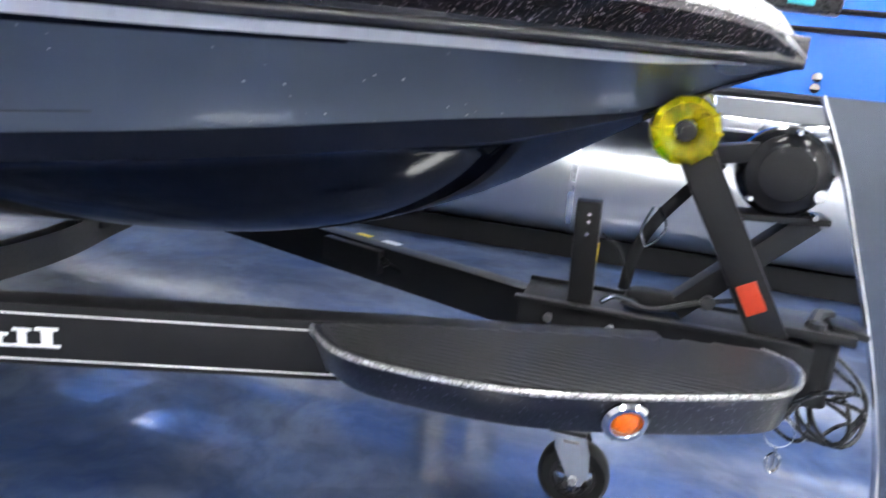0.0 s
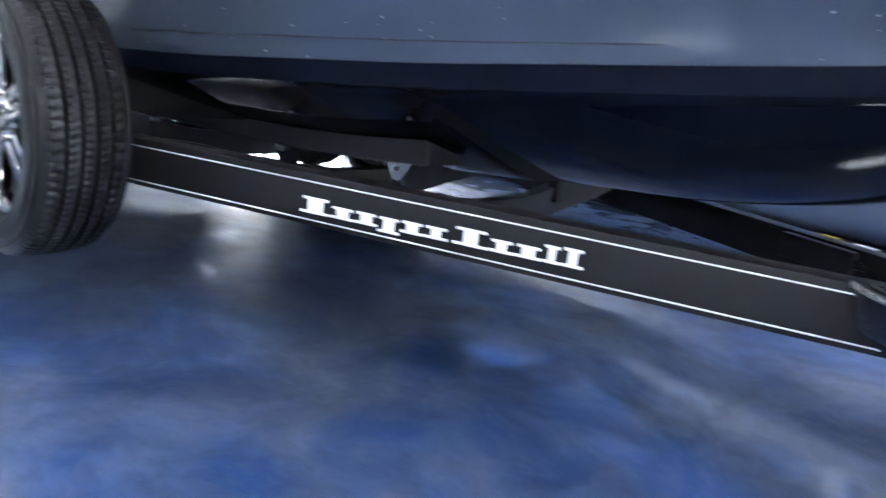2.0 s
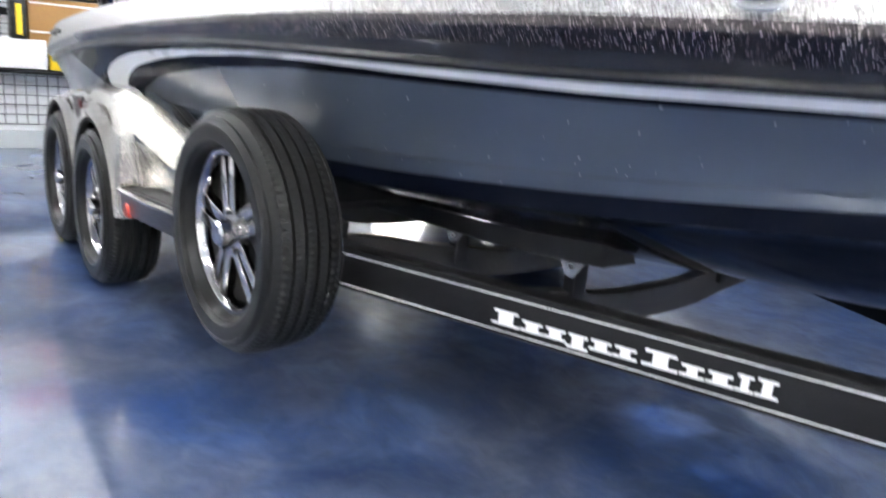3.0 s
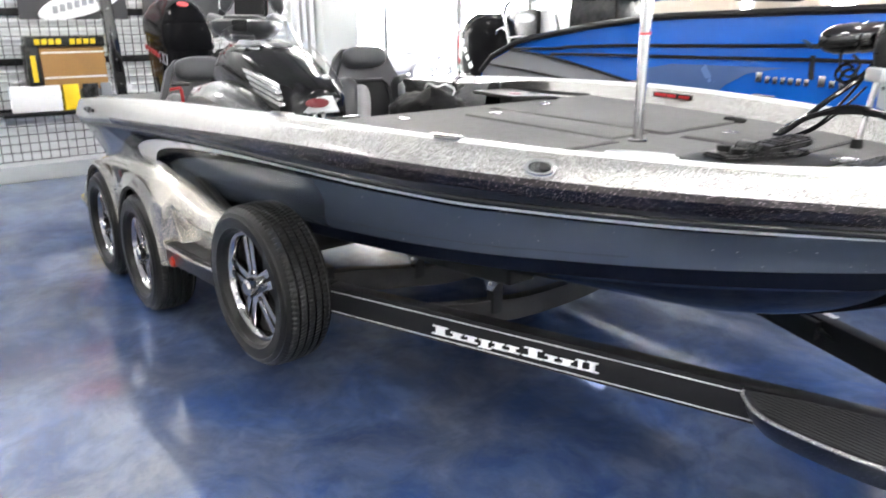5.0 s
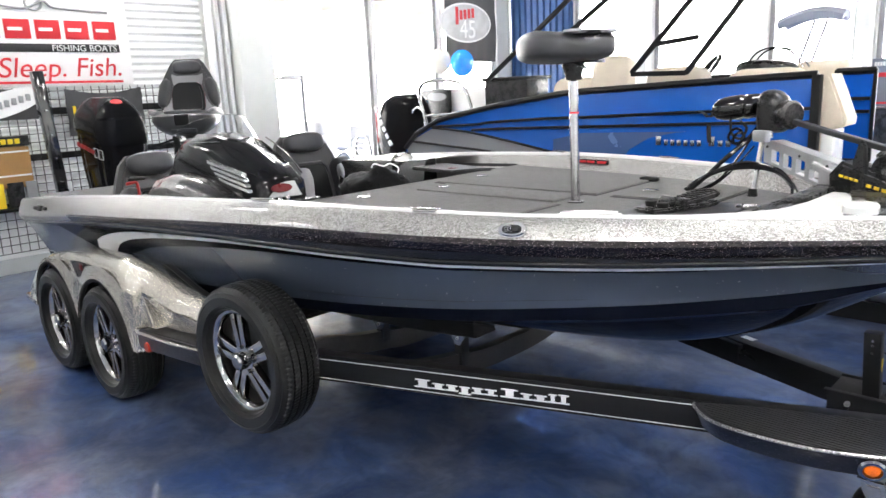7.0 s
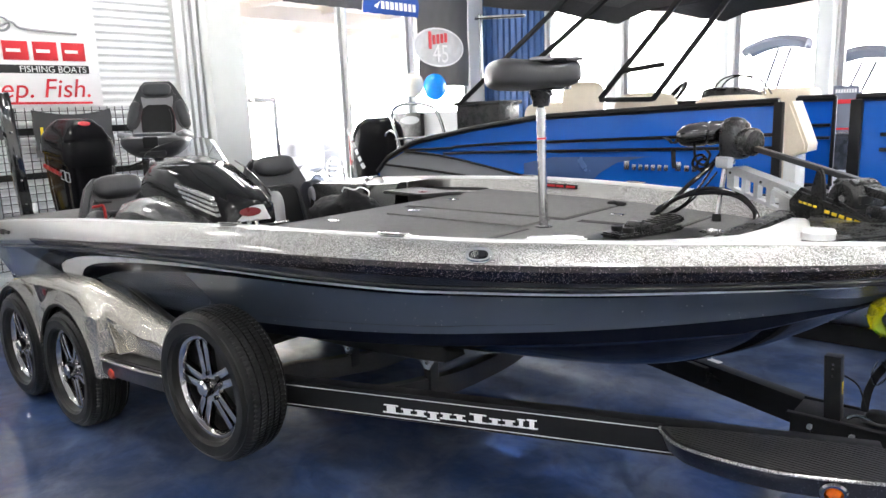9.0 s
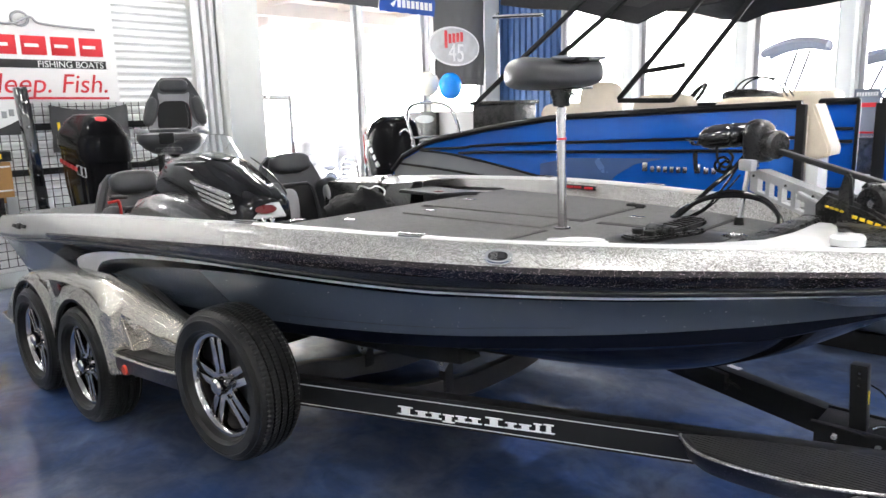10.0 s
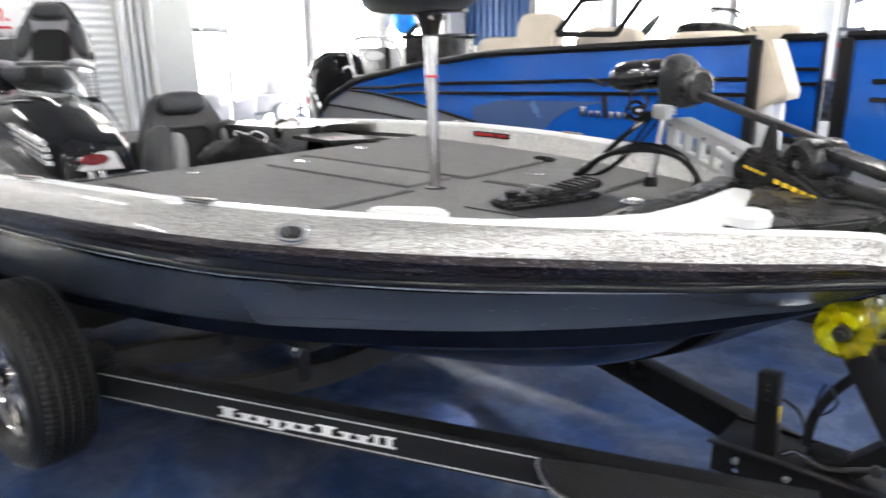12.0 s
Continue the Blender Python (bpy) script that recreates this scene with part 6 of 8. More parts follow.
bm = B()
pillow(bm, (0.0, -0.02, 0.51), (0.11, 0.07, 0.04))
part("strap_roll", bm, M_BAG, wp)

for x, y, a in ((-0.06, -0.05, 10), (0.09, 0.05, -30)):
    bm = B()
    tube(bm, spline([Vector((x, y, 0.497)) + rz(a) @ Vector(q) for q in ((-0.04, 0, 0), (-0.015, 0.008, 0.012), (0.015, -0.004, 0.012), (0.045, 0, 0.002))], 5), 0.006, 8)
    part("safety_hook", bm, M_STAND, wp)

# jack caster
jk = thing("tongue_jack", (-0.095, -0.01, 0), "tongue jack with a small black caster wheel", "jack")
bm = B()
tube(bm, [(-0.12, 0.0, 0.196), (-0.12, 0.0, 0.42)], 0.022, 18)
part("tube", bm, M_STEEL, jk)
bm = B()
for y in (-0.043, 0.03):
    prism(bm, [(-0.152, 0.186), (-0.086, 0.19), (-0.07, 0.15), (-0.066, 0.1), (-0.078, 0.068), (-0.1, 0.066), (-0.128, 0.115), (-0.146, 0.15)], "y", y, y + 0.005, 0.001)
prism(bm, [(-0.132, 0.17), (-0.096, 0.172), (-0.084, 0.14), (-0.082, 0.1), (-0.1, 0.1), (-0.125, 0.14)], "y", -0.047, -0.042, 0.002)
box(bm, (-0.119, -0.004, 0.183), (0.062, 0.082, 0.008), 0.001)
part("fork", bm, M_STEEL, jk, "shiny pressed steel fork")
bm = B()
box(bm, (-0.122, -0.004, 0.191), (0.078, 0.086, 0.01), 0.003)
part("top_plate", bm, M_DULLBLACK, jk)
bm = B()
revolve(bm, [(0.05, -0.024), (0.07, -0.026), (0.078, -0.016), (0.079, 0.0), (0.078, 0.016), (0.07, 0.026), (0.05, 0.024), (0.05, -0.024)], (-0.098, -0.004, 0.0795), "y", 36)
cwheel = part("caster_wheel", bm, M_RUBBER, jk)
bm = B()
revolve(bm, [(0.042, -0.02), (0.051, -0.02), (0.051, 0.02), (0.042, 0.02), (0.042, -0.02)], (-0.098, -0.004, 0.0795), "y", 28)
revolve(bm, [(0, -0.022), (0.018, -0.022), (0.018, 0.022), (0, 0.022)], (-0.098, -0.004, 0.0795), "y", 16)
for k in range(5):
    a = 2 * PI * k / 5 + 0.5
    beam(bm, (-0.098 + 0.012 * math.cos(a), -0.004, 0.0795 + 0.012 * math.sin(a)), (-0.098 + 0.045 * math.cos(a), -0.004, 0.0795 + 0.045 * math.sin(a)), 0.016, 0.02, 0.003, (0, 1, 0))
part("caster_hub", bm, M_PLASTIC, cwheel)
bm = B()
tube(bm, [(-0.098, -0.05, 0.0795), (-0.098, 0.042, 0.0795)], 0.009, 8)
part("axle", bm, M_ZINC, jk)
# wiring loops under the coupler
wl = thing("wiring_harness", (0.36, -0.02, 0.33), "coiled black trailer wiring under the coupler", "cable")
bm = B()
for k, (cx, cz, r, ph) in enumerate(((0.34, 0.345, 0.05, 0.2), (0.37, 0.35, 0.055, 1.2), (0.385, 0.335, 0.042, 2.2), (0.3, 0.315, 0.036, 0.8), (0.36, 0.32, 0.04, 3.0))):
    tube(bm, [(cx + r * 1.15 * math.cos(a), -0.05 + 0.03 * math.sin(2 * a + ph) + 0.01 * k, cz + r * math.sin(a)) for a in [2 * PI * j / 24 for j in range(24)]], 0.0045, 6, closed=True)
tube(bm, spline([(0.33, 0.0, 0.47), (0.39, -0.02, 0.43), (0.42, -0.04, 0.38), (0.4, -0.05, 0.33)], 6), 0.0045, 6)
tube(bm, spline([(0.34, 0.0, 0.45), (0.36, -0.02, 0.43), (0.4, -0.03, 0.4), (0.36, -0.04, 0.38)], 6), 0.0045, 6)
tube(bm, spline([(0.31, -0.03, 0.36), (0.27, -0.08, 0.335), (0.235, -0.09, 0.318)], 6), 0.005, 6)
part("cable", bm, M_PLASTIC, wl)
bm = B()
tube(bm, [(0.275, -0.07, 0.27), (0.275, -0.07, 0.22)], 0.0035, 6)
tube(bm, [(0.275 + 0.012 * math.cos(a), -0.07, 0.235 + 0.02 * math.sin(a)) for a in [2 * PI * j / 12 for j in range(12)]], 0.003, 6, closed=True)
tube(bm, [(0.275 + 0.028 * math.cos(a), -0.07, 0.3 + 0.03 * math.sin(a)) for a in [2 * PI * j / 20 for j in range(20)]], 0.0012, 5, closed=True)
part("clip", bm, M_STEEL, wl)

# ---- wheels ----


def wheel(cx, yo, cz, name, label, group, R=0.325, W=0.205):
    """A road wheel that faces -y, its outer face at yo."""
    w = thing(name, (cx, yo, cz), label, "wheel", group)
    q = R - 0.203
    prof = [(0.203, 0.05), (0.206, 0.036), (0.203 + 0.1 * q, 0.014), (0.203 + 0.2 * q, 0.006), (0.203 + 0.22 * q, 0.0025), (0.203 + 0.26 * q, 0.003), (0.203 + 0.45 * q, 0.0), (0.203 + 0.58 * q, 0.002), (0.203 + 0.6 * q, -0.0005), (0.203 + 0.64 * q, 0.003), (0.203 + 0.76 * q, 0.008), (R - 0.024, 0.015), (R - 0.017, 0.022)]
    y = 0.026
    n = 5
    tops = []
    rib = (W - 0.052) / n
    for k in range(n):
        for yy in (y + 0.003, y + rib * 0.5, y + rib - 0.003):
            tops.append(len(prof))
            prof.append((R - 0.013 * abs(2 * yy / W - 1) ** 2.2, yy))
        if k < n - 1:
            prof += [(R - 0.017, y + rib - 0.0016), (R - 0.017, y + rib + 0.0016)]
        y += rib
    prof += [(R - 0.017, W - 0.022), (R - 0.024, W - 0.015), (0.203 + 0.76 * q, W - 0.008), (0.203 + 0.55 * q, W - 0.003), (0.203 + 0.3 * q, W), (0.205, W - 0.02)]
    bm = B()
    n_a = 360
    rings = []
    for k in range(n_a):
        a = 2 * PI * k / n_a
        ring_ = []
        for i_, (r, h) in enumerate(prof):
            shoulder = h < 0.055 or h > W - 0.055
            if i_ in tops and (k + (1 if (i_ // 5) % 2 else 0)) % (4 if shoulder else 3) == 0:
                r -= 0.0048 if shoulder else 0.0028
            a_ = a + 0.5 * (h - W / 2)
            ring_.append((cx + r * math.cos(a_), yo - 0.04 + h, cz + r * math.sin(a_)))
        rings.append(ring_)
    loft(bm, rings + rings[:1])
    ty = part("tyre", bm, M_TREAD, w, angle=28)
    bm = B()
    revolve(bm, [(0.196, yo + 0.02), (0.209, yo + 0.004), (0.2085, yo - 0.003), (0.204, yo - 0.006), (0.192, yo - 0.004), (0.185, yo + 0.004), (0.18, yo + 0.02), (0.178, yo + 0.05), (0.178, yo + 0.17), (0.2, yo + 0.18)], (cx, 0, cz), "y", 56)
    rm = part("rim", bm, M_CHROME, w, "chrome alloy rim with split spokes")
    bm = B()
    revolve(bm, [(0, yo + 0.075), (0.177, yo + 0.075)], (cx, 0, cz), "y", 40)
    part("brake_backing", bm, M_DULLBLACK, rm)
    for k in range(5):
        a = 2 * PI * k / 5 - 0.24
        bm = B()
        for dd in (-0.022, 0.022):
            ca, sa = math.cos(a), math.sin(a)
            p0 = Vector((cx + 0.045 * ca - dd * 0.75 * sa, yo + 0.018, cz + 0.045 * sa + dd * 0.75 * ca))
            p1 = Vector((cx + 0.186 * ca - dd * 1.15 * sa, yo + 0.02, cz + 0.186 * sa + dd * 1.15 * ca))
            beam(bm, p0, p1, 0.031, 0.03, 0.005, (0, 1, 0))
        part("spoke", bm, M_CHROME, rm)
    bm = B()
    revolve(bm, [(0, yo - 0.034), (0.024, yo - 0.034), (0.032, yo - 0.027), (0.036, yo + 0.0), (0.06, yo + 0.003), (0.066, yo + 0.02), (0, yo + 0.03)], (cx, 0, cz), "y", 28)
    part("hub_cap", bm, M_CHROME, rm)
    for k in range(5):
        a = 2 * PI * k / 5 - 0.3
        bm = B()
        revolve(bm, [(0, yo - 0.008), (0.007, yo - 0.007), (0.009, yo + 0.006), (0, yo + 0.006)], (cx + 0.052 * math.cos(a), 0, cz + 0.052 * math.sin(a)), "y", 8)
        part("lug_nut", bm, M_CHROME, rm)
    return w


M_TREAD = mat("tyre_tread", (0.012, 0.0118, 0.0115), 0.36, 0, bump=0.12, scale=120, vary=0.25, spec=0.28)


w1 = wheel(-3.33, -1.195, 0.302, "trailer_wheel", "trailer wheel with chrome split-spoke rim and black tyre", "trailer wheels", 0.302)
copy_thing(w1, Matrix.Translation((-4.0, -1.195, 0.302)))
for x in (-3.33, -4.0):
    copy_thing(w1, Matrix.Translation((x, 1.195, 0.302)) @ Matrix.Rotation(PI, 4, "Z"))
sw = wheel(-2.043, -1.172, 0.507, "spare_wheel", "spare wheel with chrome rim bolted to the trailer rail", "trailer wheels", 0.302, 0.2)
sw.rotation_euler = (radians(0.5), radians(31), radians(3.5))
bm = B()
beam(bm, (-2.045, -0.86, 0.5), (-2.045, -1.06, 0.517), 0.09, 0.05, 0.004)
box(bm, (-2.045, -1.03, 0.517), (0.16, 0.012, 0.16), 0.003)
part("spare_carrier", bm, M_POWDER, tr)
bm = B()
for x in (-3.33, -4.0):
    tube(bm, [(x, -1.1, 0.302), (x, 1.1, 0.302)], 0.035, 10)
part("axle", bm, M_DULLBLACK, tr)

# ---- fender ----


def fender(sgn):
    fd = thing("fender", (-3.4, sgn * 1.1, 0.5), "silver flake tandem trailer fender with a black step", "fender")
    top = [(-4.64, .35), (-4.6, .42), (-4.5, .515), (-4.36, .595), (-4.15, .67), (-3.85, .728), (-3.5, .765), (-3.15, .775), (-2.95, .735), (-2.7, .66), (-2.45, .605), (-2.24, .565)]
    def top_z(x):
        xs, zs = [p[0] for p in top], [p[1] for p in top]
        return float(np.interp(x, xs, zs))
    def low_z(x):
        z = 0.34
        for c in (-4.0, -3.33):
            d = abs(x - c)
            if d < 0.34:
                z = max(z, 0.305 + math.sqrt(0.34 ** 2 - d * d))
        if -3.66 < x < -3.62:
            z = max(z, 0.44)
        if x > -2.93:
            z = 0.46 + 0.06 * (x + 2.93) / 0.7
        if x < -4.34:
            z = min(z, top_z(x) - 0.02)
        return min(z, top_z(x) - 0.015)
    def out_y(x, z):
        y = 1.205
        if x < -4.4:
            y -= 0.06 * ((-4.4 - x) / 0.24) ** 2
        u = max(0.0, min(1.0, (x + 2.97) / 0.11))
        sharp = 0.085 * u * u * (3 - 2 * u)
        v = max(0.0, min(1.0, (x + 3.2) / 0.7))
        soft = 0.085 * v * v * (3 - 2 * v)
        w = max(0.0, min(1.0, (z - top_z(x) + 0.116) / 0.022))
        return y - sharp * (1 - w) - soft * w
    rows = []
    xs = [-4.64 + 2.4 * k / 200 for k in range(201)]
    for x in xs:
        zt, zl = top_z(x), low_z(x)
        h = zt - zl
        e = min(h, 0.12)
        flare = 0.012 if x < -2.95 else 0.0
        ring_ = []
        for z, d in ((zl, -0.03), (zl, flare), (zl + min(0.022, 0.3 * h), flare * 0.6), (zl + 0.3 * h, 0.0), (zl + 0.5 * h, -0.004), (zt - e * 0.97, -0.006), (zt - e * 0.75, -0.012), (zt - e * 0.35, -0.034), (zt - e * 0.1, -0.066)):
            ring_.append((x, sgn * max(out_y(x, z) + d, 1.035), z))
        ring_ += [(x, sgn * max(out_y(x, zt) - 0.105, 1.02), zt), (x, sgn * 0.99, zt - 0.03)]
        rows.append(ring_)
    bm = B()
    loft(bm, rows)
    part("shell", bm, M_FENDER, fd, "silver flake moulded shell", angle=30)
    for c in (-4.0, -3.33):
        t = B()
        rws = []
        for k in range(25):
            a = PI * (0.06 + 0.88 * k / 24)
            r = 0.339
            rws.append([(c + r * math.cos(a), sgn * 1.16, 0.305 + r * math.sin(a)), (c + r * math.cos(a), sgn * 0.97, 0.305 + r * math.sin(a))])
        loft(t, rws)
        part("wheel_arch", t, M_PLASTIC, fd)
        bm = B()
        tube(bm, [(c + 0.334 * math.cos(PI * q / 24), sgn * 1.205, 0.305 + 0.334 * math.sin(PI * q / 24)) for q in (range(2, 23) if c < -3.8 else range(1, 22))], 0.012, 6)
        part("arch_edge", bm, M_RUBBER, fd, "black rubber arch edge")
    # step at the front
    bm = B()
    prism(bm, [(-2.95, sgn * 1.2), (-2.9, sgn * 1.215), (-2.35, sgn * 1.2), (-2.25, sgn * 1.17), (-2.24, sgn * 1.0), (-2.95, sgn * 1.0)], "z", 0.37, 0.452, 0.008)
    bmesh.ops.transform(bm, matrix=Matrix.Translation((-2.95, 0, 0.45)) @ Matrix.Rotation(radians(-4), 4, "Y") @ Matrix.Translation((2.95, 0, -0.45)), verts=bm.verts[:])
    stp = part("fender_step", bm, M_STEPSIDE, fd)
    bm = B()
    tube(bm, [(-2.96, sgn * 1.198, 0.456), (-2.9, sgn * 1.217, 0.452), (-2.6, sgn * 1.214, 0.468), (-2.35, sgn * 1.202, 0.487), (-2.25, sgn * 1.17, 0.495)], 0.008, 8)
    part("step_edge", bm, M_FENDER, stp)
    bm = B()
    prism(bm, [(-2.9, sgn * 1.19), (-2.4, sgn * 1.18), (-2.3, sgn * 1.15), (-2.3, sgn * 1.08), (-2.85, sgn * 1.1)], "z", 0.4505, 0.4545, 0.001)
    bmesh.ops.transform(bm, matrix=Matrix.Translation((-2.95, 0, 0.45)) @ Matrix.Rotation(radians(-4), 4, "Y") @ Matrix.Translation((2.95, 0, -0.45)), verts=bm.verts[:])
    part("step_mat", bm, M_DULLBLACK, stp)
    bm = B()
    revolve(bm, [(0, sgn * 1.222), (0.021, sgn * 1.221), (0.026, sgn * 1.212), (0.026, sgn * 1.2), (0, sgn * 1.2)], (-2.82, 0, 0.398), "y", 20)
    part("marker_light", bm, M_REFLECT, fd, "dull red marker light")
    bm = B()
    tube(bm, [(x, sgn * 0.992, top_z(x) - 0.016) for x in [-4.2 + 1.93 * q / 30 for q in range(31)]], 0.014, 8)
    part("hull_gasket", bm, M_RUBBER, fd, "black rubber gasket along the fender top")
    bm = B()
    prism(bm, [(-2.945, 0.62), (-2.92, 0.618), (-2.835, 0.468), (-2.875, 0.46)], "y", sgn * 1.05, sgn * 1.165, 0.006, 3)
    part("fin_rib", bm, M_FENDER, fd)
    bm = B()
    box(bm, (-3.545, sgn * 1.204, 0.675), (0.035, 0.006, 0.03), 0.003)
    part("side_reflector", bm, M_DARKRED, fd)
    bm = B()
    prism(bm, [(-4.63, sgn * 1.13), (-4.6, sgn * 1.2), (-4.36, sgn * 1.222), (-4.33, sgn * 1.2), (-4.33, sgn * 1.06), (-4.63, sgn * 1.06)], "z", 0.325, 0.36, 0.006)
    part("tail_flange", bm, M_FENDER, fd)
    # flat dark plate painting in the recess's shade, and vent between the wheels
    bm = B()
    prism(bm, [(-3.69, 0.695), (-3.5, 0.705), (-3.56, 0.615), (-3.63, 0.61)], "y", sgn * 1.196, sgn * 1.2035, 0.001)
    part("recess_shade", bm, M_PLASTIC, fd)
    bm = B()
    box(bm, (-3.64, sgn * 1.13, 0.4), (0.09, 0.12, 0.15), 0.01)
    part("centre_bracket", bm, M_PLASTIC, fd)
    return fd


fender(-1)
fender(1)

# ---- display stand near the coupler ----
ds_ = thing("display_stand", (0.9, 0.03, 0), "grey metal display stand with curved edge on a round base", "display stand")
bm = B()
pl_ = spline([(0.234, 0.94, 0), (0.30, 0.8, 0), (0.36, 0.64, 0), (0.42, 0.47, 0), (0.47, 0.3, 0), (0.5, 0.15, 0), (0.505, 0.015, 0)], 4)
prism(bm, [(v.x, v.y) for v in pl_] + [(1.25, 0.015), (1.3, 0.3), (1.4, 0.6), (1.5, 0.94)], "y", 0.015, 0.045, 0.004)
part("panel", bm, M_STAND, ds_)
bm = B()
tube(bm, [(v.x, 0.014, v.y) for v in pl_], 0.006, 8)
part("panel_edge", bm, M_STEEL, ds_)
bm = B()
revolve(bm, [(0, 0), (0.4, 0), (0.4, 0.008), (0.385, 0.016), (0, 0.018)], (0.93, 0.03, 0.001), "z", 48)
part("base", bm, M_STANDBASE, ds_)

# ---- the pontoon boat behind ----
pb = thing("pontoon_boat", (-1.0, 2.9, 0.1), "blue and grey pontoon boat with beige seats on a cradle", "boat")
PY = 1.95
TOPL = [(-4.37, 0.977), (-4.25, 1.106), (-3.89, 1.257), (-3.2, 1.37), (-2.62, 1.438), (-1.59, 1.473), (-0.93, 1.492)]


def pont_top(x):
    return float(np.interp(x, [p[0] for p in TOPL], [p[1] for p in TOPL]))


def pont_panel(x0, x1, topf, y=PY, z0=0.93, name="side_panel", n=24, material=None):
    bm = B()
    out = [(x0 + (x1 - x0) * k / n, topf(x0 + (x1 - x0) * k / n)) for k in range(n + 1)]
    prism(bm, out + [(x1, z0), (x0, z0)], "y", y, y + 0.03, 0.0)
    p_ = part(name, bm, material or M_PONTBLUE, pb, smooth=False)
    bm = B()
    tube(bm, [(x, y - 0.008, z) for x, z in out], 0.022, 8)
    part("trim_rail", bm, M_POWDER, p_)
    bm = B()
    tube(bm, [(x0, y - 0.008, z0), (x1, y - 0.008, z0)], 0.02, 8)
    part("trim_rail", bm, M_POWDER, p_)
    return p_


main = pont_panel(-4.35, -0.95, pont_top, z0=0.935)
bm = B()
box(bm, (-0.95, PY - 0.006, 1.21), (0.05, 0.05, 0.56), 0.006)
part("corner_post", bm, M_POWDER, main)
bm = B()
g = [(-4.33, 0.985), (-4.24, 1.08), (-3.98, 1.185), (-3.7, 1.165), (-3.2, 1.09), (-2.6, 0.985), (-2.5, 0.95), (-4.33, 0.95)]
prism(bm, g, "y", PY - 0.006, PY - 0.002)
part("grey_panel", bm, M_PONTGREY, main, smooth=False)
bm = B()
for pts in ([(-4.0, 1.18), (-3.6, 1.15), (-3.1, 1.07), (-2.55, 0.965)], [(-4.25, 1.06), (-3.8, 1.03), (-3.2, 0.98)], [(-4.0, 1.19), (-3.5, 1.21), (-3.38, 1.225), (-2.9, 1.25), (-2.43, 1.263), (-1.6, 1.29), (-0.97, 1.302)], [(-3.55, 1.165), (-3.15, 1.18), (-2.43, 1.195), (-1.6, 1.215), (-0.97, 1.225)]):
    tube(bm, spline([(x, PY - 0.01, z) for x, z in pts], 6), 0.011, 6)
part("accent_line", bm, M_POWDER, main)
bm = B()
prism(bm, [(-2.2, 0.955), (-2.12, 1.04), (-1.98, 1.12), (-1.78, 1.16), (-1.7, 1.165), (-2.5, 1.15), (-2.75, 1.1), (-2.75, 0.955)], "y", PY - 0.006, PY - 0.002)
part("grey_sweep", bm, mat("dusky_blue_paint", (0.07, 0.13, 0.3), 0.25, 0.3, coat=0.5, vary=0.05, scale=5), main, smooth=False)
s = -1.93
for w, h in ((0.06, 0.07), (0.045, 0.045), (0.045, 0.045), (0.045, 0.045), (0.045, 0.045), (0.045, 0.045), (0.045, 0.045), (0.03, 0), (0.06, 0.07), (0.05, 0.045), (0.05, 0.045)):
    if h:
        bm = B()
        box(bm, (s + w * 0.42, PY - 0.008, 1.07 + h / 2), (w * 0.62, 0.006, h * 0.85), 0.002)
        part("name_mark", bm, M_STEEL, main, "polished letter shown as a bar")
    s += w
second = pont_panel(-0.555, 3.6, lambda x: 1.5, z0=0.935, n=2)
bm = B()
for z in (1.3, 1.22):
    tube(bm, [(-0.43, PY - 0.01, z), (3.6, PY - 0.01, z)], 0.011, 6)
box(bm, (-0.55, PY - 0.006, 1.21), (0.06, 0.05, 0.56), 0.006)
part("accent_line", bm, M_POWDER, second)
for x in (0.62, 1.8):
    for z in (0.985, 1.03):
        bm = B()
        revolve(bm, [(0, 0), (0.022, 0), (0.02, -0.008), (0, -0.01)], (x, PY - 0.001, z), "y", 12)
        part("bolt", bm, M_CHROME, second)
# far side and gate panels
far = pont_panel(-4.0, -1.25, lambda x: min(1.5, 1.25 + 0.2 * (x + 4.0)), y=4.05, z0=0.935)
gate = pont_panel(-1.03, -0.81, lambda x: 1.5, y=2.6, z0=0.935, n=2)
bm = B()
for z in (1.33, 1.25):
    tube(bm, [(-1.01, 2.59, z), (-0.83, 2.59, z)], 0.011, 6)
part("accent_line", bm, M_POWDER, gate)
bm = B()
box(bm, (-0.92, 2.59, 1.5), (0.24, 0.034, 0.022), 0.004)
part("gate_rail", bm, M_POWDER, gate)
for x in (-1.03, -0.81):
    bm = B()
    box(bm, (x, 2.59, 1.215), (0.022, 0.03, 0.55), 0.004)
    part("gate_post", bm, M_POWDER, gate)
pont_panel(-0.55, 3.6, lambda x: 1.5, y=4.05, z0=0.935, n=2)
